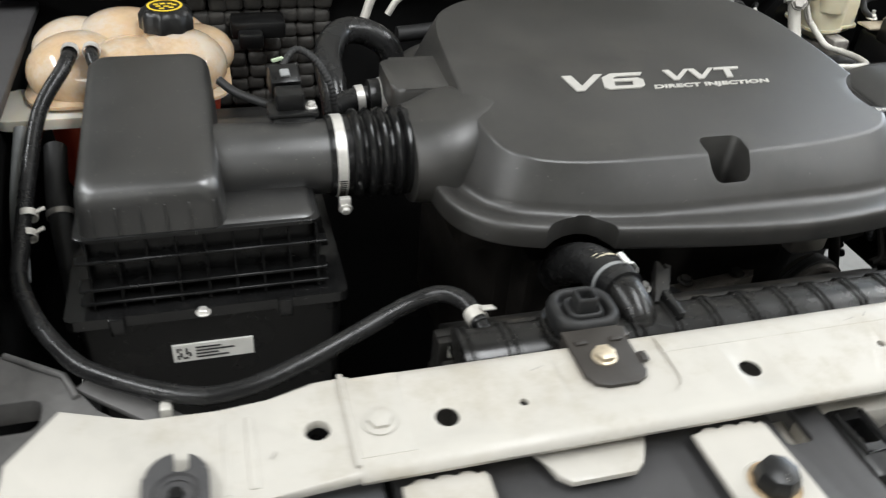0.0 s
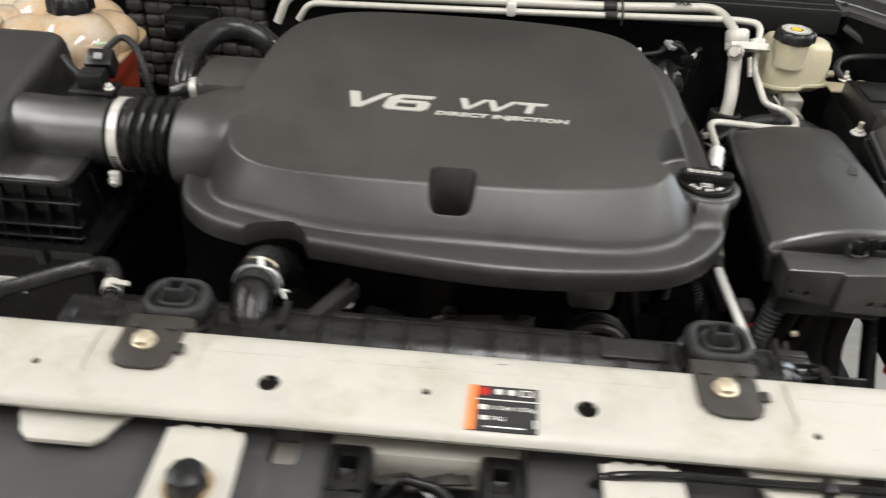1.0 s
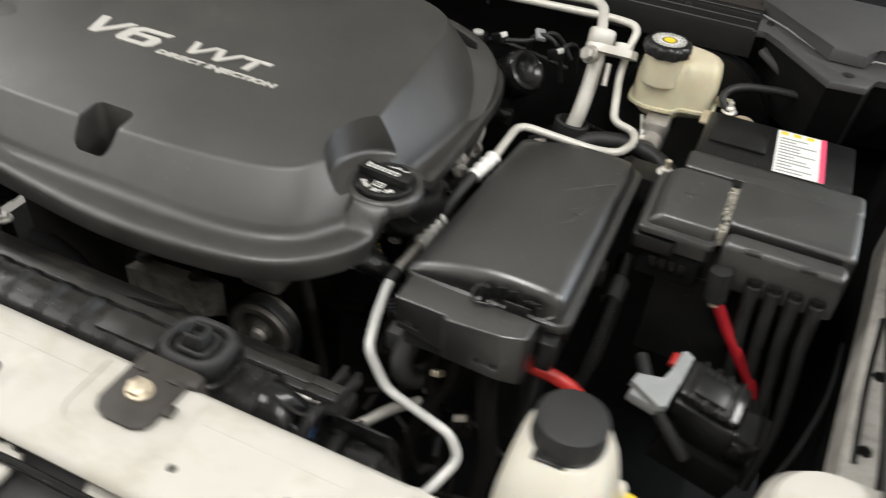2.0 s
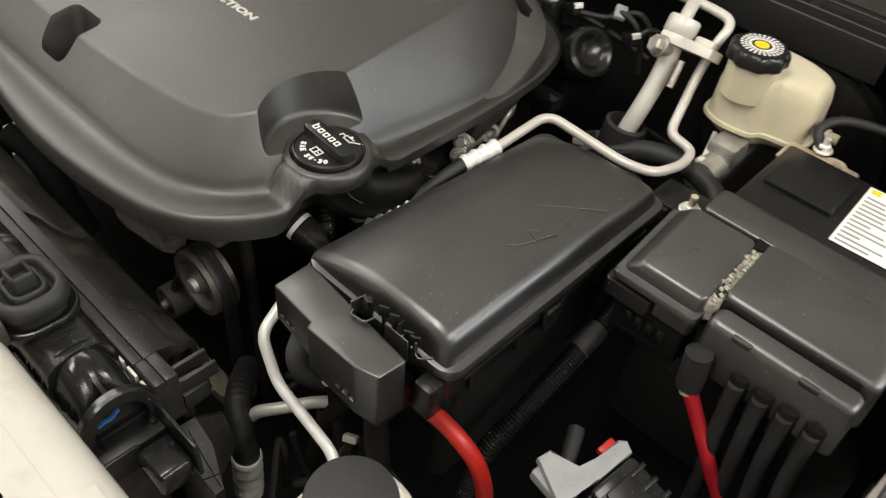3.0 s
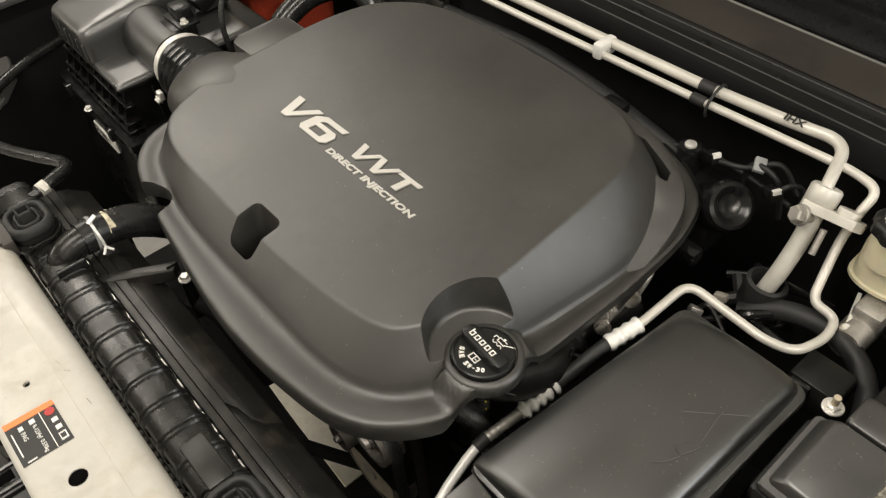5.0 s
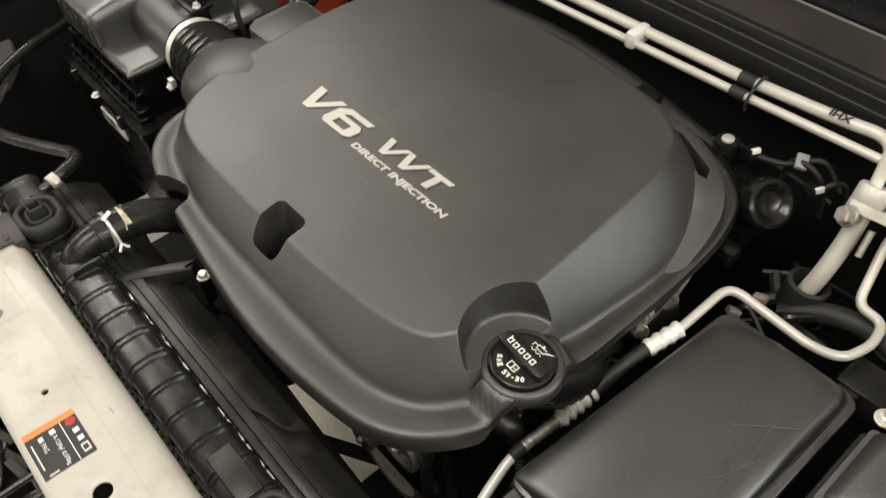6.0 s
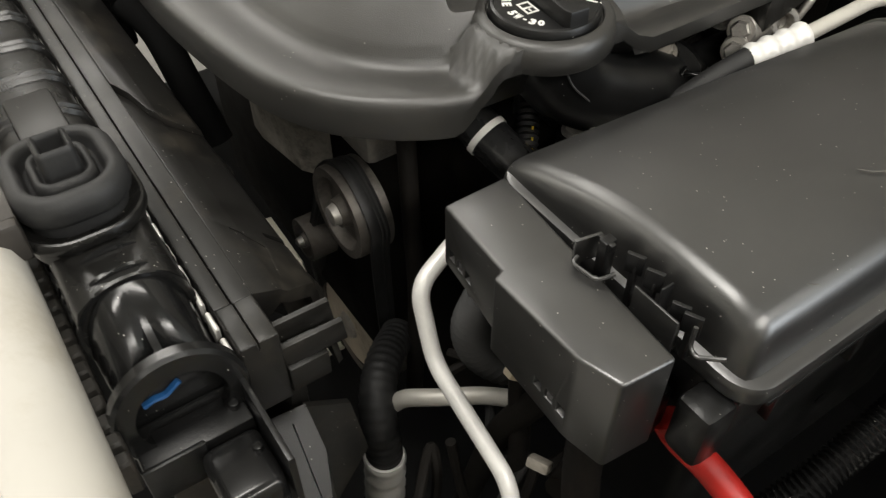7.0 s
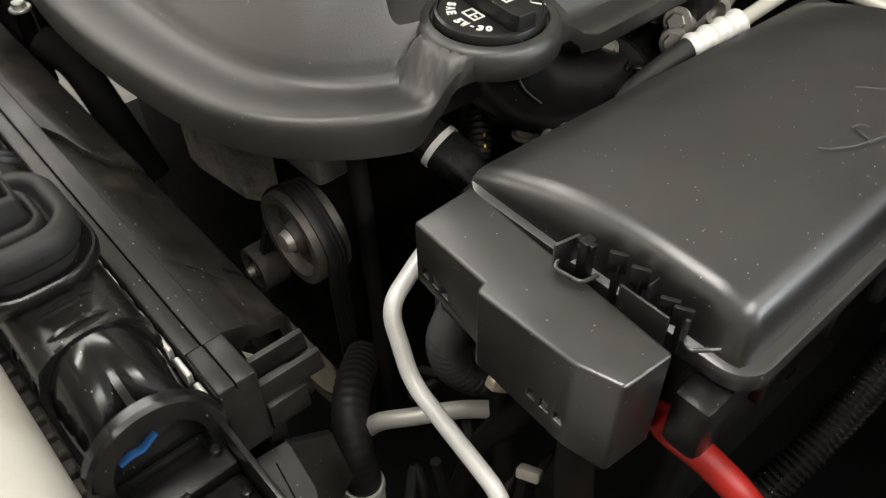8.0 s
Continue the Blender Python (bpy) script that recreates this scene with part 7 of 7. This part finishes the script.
def front_clutter():
    ob = thing("bypass_hose", (0.3, 0.27, 0.86), "black rubber hose with a pale band below the cover", "hose")
    part("rubber", tube(flowing([(0.225, 0.262, 0.912), (0.262, 0.266, 0.904), (0.3, 0.2735, 0.891), (0.338, 0.283, 0.872), (0.375, 0.29, 0.842), (0.395, 0.292, 0.8)]), 0.0165, 20), HOSE, ob)
    part("band", ring_band((0.3, 0.2735, 0.891), (0.9, 0.2, -0.39), 0.0168, 0.005, 0.0008, 28), LABEL, ob, "pale band")
    part("tie_head", box(0.276, 0.288, 0.285, 0.296, 0.885, 0.895, 0.002), BLACK, ob)
    loom = thing("wiring_loom", (0.32, 0.3, 0.86), "black corrugated wiring loom with yellow dashes", "loom")
    part("conduit", corrugated([(0.285, 0.325, 0.9), (0.303, 0.31, 0.885), (0.325, 0.292, 0.865), (0.345, 0.278, 0.84), (0.36, 0.27, 0.8)], 0.009, 0.005, 0.16, 14), RUBBER, loom)
    part("dashes", joined(*[moved(box(-0.0012, 0.0012, -0.0008, 0.0008, 0, 0.0012, 0), pose(0.3105 + i * 0.0055, 0.308 - i * 0.0044, 0.8895 - i * 0.0048, 0, 30, -40)) for i in range(6)]), YELLOW, loom)
    elbow = thing("wiring_conduit", (0.42, 0.2, 0.85), "black corrugated conduit elbow below the fuse box", "loom")
    part("conduit", corrugated([(0.424, 0.19, 0.9), (0.417, 0.185, 0.875), (0.411, 0.182, 0.848), (0.4115, 0.187, 0.822), (0.418, 0.2, 0.802), (0.425, 0.22, 0.79), (0.43, 0.245, 0.78)], 0.0145, 0.0062, 0.26, 18), RUBBER, elbow)
    stub = thing("oil_pipe", (0.36, 0.18, 0.7), "short cream coloured metal pipe low in the bay", "pipe")
    part("pipe", tube(flowing([(0.335, 0.16, 0.68), (0.345, 0.167, 0.695), (0.362, 0.185, 0.702), (0.385, 0.218, 0.705), (0.41, 0.25, 0.70)]), 0.0075, 14), ALU, stub)
    # Pale sheet added in place of the lit floor that shows through the bay.
    plate = thing("pale_sheet", (-0.2, 0.26, 0.25), "cream sheet low under the engine, standing in for lit floor", "bracket")
    part("sheet", prism([(-0.012, 0.222), (-0.012, 0.268), (-0.08, 0.268), (-0.2, 0.297), (-0.325, 0.3), (-0.34, 0.24), (-0.22, 0.232)][::-1], 0.294, 0.3, 0.002), LIT_CREAM, plate)
    part("strut", tube([(-0.16, 0.17, 0.36), (0.02, 0.27, 0.36)], 0.013, 10), SHADE_BLACK, plate)
    for i, pts in enumerate((((0.45, 0.2, 0.88), (0.442, 0.2, 0.82), (0.46, 0.19, 0.72), (0.48, 0.16, 0.6)), ((0.475, 0.2, 0.88), (0.465, 0.2, 0.82), (0.435, 0.19, 0.74), (0.42, 0.17, 0.62)), ((0.51, 0.195, 0.88), (0.515, 0.19, 0.82), (0.53, 0.18, 0.72), (0.51, 0.15, 0.6)), ((0.24, 0.24, 0.87), (0.26, 0.23, 0.8), (0.28, 0.22, 0.72), (0.3, 0.2, 0.6)))):
        wire = thing("wiring_loom", pts[1], "black taped wiring loom low in the bay", "loom", "taped looms")
        part("tape", tube(flowing(pts), 0.008 + 0.002 * (i % 3), 12), SHADED_GRIME, wire)
    grey = thing("wiring_connector", (0.375, 0.195, 0.85), "small grey connector with a red lock", "connector")
    part("body", box(0.382, 0.4, 0.195, 0.222, 0.84, 0.87, 0.003), GREYPL, grey)
    part("red_lock", box(0.398, 0.403, 0.192, 0.198, 0.842, 0.847, 0.001), RED, grey)

    head = thing("engine_bracket", (0.05, 0.22, 0.74), "dirty cast aluminium engine bracket", "bracket")
    part("arm", loft([[(x, y, z + dz) for x, y, z in ((-0.03, 0.21, 0.78), (0.02, 0.2, 0.8), (0.1, 0.205, 0.81), (0.12, 0.23, 0.8), (0.06, 0.25, 0.79), (-0.02, 0.25, 0.78))] for dz in (-0.06, 0.0)]), DIRTYCAST, head)
    for x, y in ((0.0, 0.22), (0.085, 0.222)):
        part("bolt", bolt(x, y, 0.803, 0.008, 0.008), DARKMETAL, head)
    # Arm set near black so that it sinks into the bay's shade.
    mount = thing("front_bracket", (-0.05, 0.12, 0.8), "near-black bracket beside the shroud, shade put into its colour", "bracket")
    part("arm", tube(flowing([(-0.1, 0.13, 0.86), (-0.07, 0.145, 0.84), (-0.03, 0.15, 0.8), (0.0, 0.16, 0.74)]), 0.016, 14), SHADE_BLACK, mount)
    part("bolt", bolt(-0.13, 0.13, 0.88, 0.007, 0.008), ZINC, mount)
    part("bolt_post", tube([(-0.13, 0.13, 0.8), (-0.13, 0.13, 0.88)], 0.008, 10), BLACK, mount)
    rnd = random.Random(11)
    spots = [(0.43, 0.14, 0.74), (0.47, 0.17, 0.72), (0.5, 0.14, 0.7), (0.44, 0.2, 0.72), (0.48, 0.22, 0.74), (0.52, 0.2, 0.72), (0.4, 0.24, 0.74), (0.34, 0.24, 0.78), (0.32, 0.28, 0.76), (0.28, 0.26, 0.8)]
    for x, y, z in spots:
        pts = [Vector((x, y, z)) + Vector((rnd.uniform(-0.05, 0.05), rnd.uniform(-0.05, 0.05), rnd.uniform(-0.05, 0.06))) * (q * 0.8) for q in (-1.4, -0.5, 0.4, 1.3)]
        wire = thing("wiring_loom", (x, y, z), "dirty black wires low in the bay", "loom", "dirty wires")
        part("wire", tube(flowing(pts), rnd.choice((0.004, 0.006, 0.009)), 8), rnd.choice((SHADED_GRIME, RUBBER, SHADED_GRIME)), wire)
    for x, y, z, m in ((0.428, 0.234, 0.748, BRASS), (0.455, 0.185, 0.845, BRASS), (0.49, 0.18, 0.79, DIRTYCAST), (0.47, 0.13, 0.74, SHADED_GRIME)):
        clip = thing("wire_clip", (x, y, z), "small dirty clip on the wires", "clip", "wire clips")
        part("clip", moved(box(-0.008, 0.008, -0.005, 0.005, -0.004, 0.004, 0.002), pose(x, y, z, rnd.uniform(-40, 40), rnd.uniform(-40, 40), rnd.uniform(0, 90))), m, clip)


front_clutter()


def pulley(x, y, z, r, w, label):
    ob = thing("pulley", (x, y, z), label, "pulley", "belt pulleys")
    part("wheel", lathe([(0, -w), (r * 0.3, -w), (r * 0.35, -w * 0.4), (r * 0.74, -w * 0.3), (r * 0.8, -w), (r * 0.98, -w), (r, -w * 0.8), (r, w), (0, w)], (x, y, z), (0, 1, 0.0), 44), PULLEY, ob)
    part("hub", lathe([(0, 0), (r * 0.24, 0), (r * 0.2, 0.006), (0, 0.008)], (x, y - w, z), (0, -1, 0), 20), CAST, ob)
    return ob


pulley(0.204, 0.205, 0.782, 0.043, 0.016, "dark steel belt pulley on the engine front")
pulley(0.108, 0.204, 0.668, 0.024, 0.014, "small steel idler pulley")
crank = pulley(0.076, 0.262, 0.46, 0.084, 0.018, "large tan faced crank pulley low on the engine")
part("face", lathe([(0, 0), (0.058, 0), (0.062, -0.002), (0.062, -0.02), (0, -0.02)], (0.076, 0.242, 0.46), (0, -1, 0), 44), TANFACE, crank, "tan dusty face")
belt = thing("drive_belt", (0.2, 0.2, 0.7), "black ribbed drive belt round the pulleys", "belt")
BELT_LINE = flowing([(-0.013, 0.255, 0.43), (0.065, 0.22, 0.6), (0.148, 0.203, 0.75), (0.16, 0.205, 0.795), (0.204, 0.205, 0.8275), (0.248, 0.205, 0.795), (0.247, 0.205, 0.75), (0.222, 0.22, 0.6), (0.161, 0.255, 0.43)])
part("belt", tube(BELT_LINE, 0.01, 10, flat=(0.02, 0.005)), RUBBER, belt)
for rib_y in (-0.006, -0.002, 0.002, 0.006):
    part("belt_rib", tube([Vector(p) + Vector((0, rib_y, 0)) for p in BELT_LINE], 0.0032, 6), RUBBER, belt)


# rear right of the bay
def rear_clutter():
    hose = thing("brake_hose", (0.56, 0.65, 0.91), "thick black rubber hose below the brake reservoir", "hose")
    part("rubber", tube(flowing([(0.44, 0.64, 0.885), (0.49, 0.66, 0.912), (0.55, 0.665, 0.918), (0.6, 0.645, 0.91), (0.63, 0.6, 0.9), (0.635, 0.54, 0.88)]), 0.0135, 16), RUBBER, hose)
    tie = thing("cable_tie", (0.55, 0.69, 0.92), "cream plastic cable tie round the hose", "tie")
    part("tail", moved(box(-0.0025, 0.0025, -0.03, 0.03, -0.0008, 0.0008, 0.0004, 1), pose(0.5495, 0.695, 0.934, 12, 0, 16)), MILK, tie)
    part("head", lathe([(0, 0), (0.008, 0), (0.0085, 0.006), (0.005, 0.01), (0, 0.01)], (0.557, 0.67, 0.925), seg=16), MILK, tie)
    box_ = thing("relay_module", (0.57, 0.6, 0.92), "small black relay module beside the fuse box", "module")
    part("body", box(0.545, 0.605, 0.572, 0.622, 0.88, 0.928, 0.005), BLACK, box_)
    part("tab", box(0.55, 0.575, 0.566, 0.573, 0.905, 0.925, 0.002), BLACK, box_)
    for x, y, z in ((0.288, 0.758, 0.985), (0.385, 0.752, 0.985)):
        con = thing("wiring_connector", (x, y, z), "small white wiring connector behind the engine cover", "connector", "white connectors")
        part("shell", moved(box(-0.012, 0.012, -0.008, 0.008, -0.008, 0.008, 0.002), pose(x, y, z, 0, -20, -25)), BLACK, con)
        part("insert", moved(box(0.008, 0.014, -0.006, 0.006, 0.002, 0.0095, 0.001), pose(x, y, z, 0, -20, -25)), PRINT, con, "white insert")
    for pts in (((0.3, 0.757, 0.985), (0.335, 0.765, 0.99), (0.37, 0.79, 1.0), (0.4, 0.8, 0.96)), ((0.33, 0.78, 0.93), (0.335, 0.775, 0.985), (0.36, 0.765, 1.005), (0.385, 0.77, 0.985), (0.395, 0.775, 0.93)), ((0.39, 0.75, 0.98), (0.4, 0.76, 1.0), (0.41, 0.78, 0.99), (0.41, 0.8, 0.94)), ((0.2, 0.77, 0.95), (0.26, 0.775, 0.97), (0.33, 0.78, 0.965), (0.4, 0.785, 0.95))):
        wire = thing("thin_cable", pts[1], "thin black wire behind the engine cover", "cable", "thin wires")
        part("wire", tube(flowing(pts), 0.004, 10), RUBBER, wire)
    tag = thing("wire_tag", (0.35, 0.77, 1.0), "grey tape tag round a wire", "tag")
    part("tag", moved(box(-0.008, 0.008, -0.011, 0.011, -0.004, 0.004, 0.002), pose(0.352, 0.768, 1.003, 20, 10, 30)), GREYCONN, tag)
    rnd = random.Random(29)
    for _ in range(9):
        x, y, z = rnd.uniform(0.39, 0.5), rnd.uniform(0.6, 0.74), rnd.uniform(0.84, 0.9)
        pts = [Vector((x, y, z)) + Vector((rnd.uniform(-0.05, 0.05), rnd.uniform(-0.05, 0.05), rnd.uniform(-0.03, 0.02))) * q for q in (-1.3, -0.5, 0.4, 1.2)]
        wire = thing("thin_cable", (x, y, z), "dirty black wires beside the cowl pipes", "cable", "dirty wires at the rear")
        part("wire", tube(flowing(pts), rnd.choice((0.004, 0.006, 0.009)), 8), rnd.choice((RUBBER, BLACK, GLOSS)), wire)
    for x, y, z, m in ((0.415, 0.63, 0.9, DIRTYCAST), (0.4, 0.6, 0.885, CAST), (0.43, 0.7, 0.87, DIRTYCAST)):
        clip = thing("wire_clip", (x, y, z), "small dirty metal clip beside the pipes", "clip", "rear clips")
        part("clip", moved(box(-0.009, 0.009, -0.006, 0.006, -0.005, 0.005, 0.002), pose(x, y, z, rnd.uniform(-40, 40), rnd.uniform(-40, 40), rnd.uniform(0, 90))), m, clip)
    rear = thing("engine_harness", (0, 0.78, 0.95), "black taped engine harness behind the cover", "loom")
    part("tape", tube(flowing([(-0.3, 0.78, 0.96), (-0.1, 0.79, 0.97), (0.05, 0.785, 0.965), (0.16, 0.775, 0.955), (0.25, 0.77, 0.94)]), 0.014, 14), RUBBER, rear)
    part("bracket", box(0.09, 0.13, 0.745, 0.775, 0.96, 0.985, 0.004), BLACK, rear)


rear_clutter()
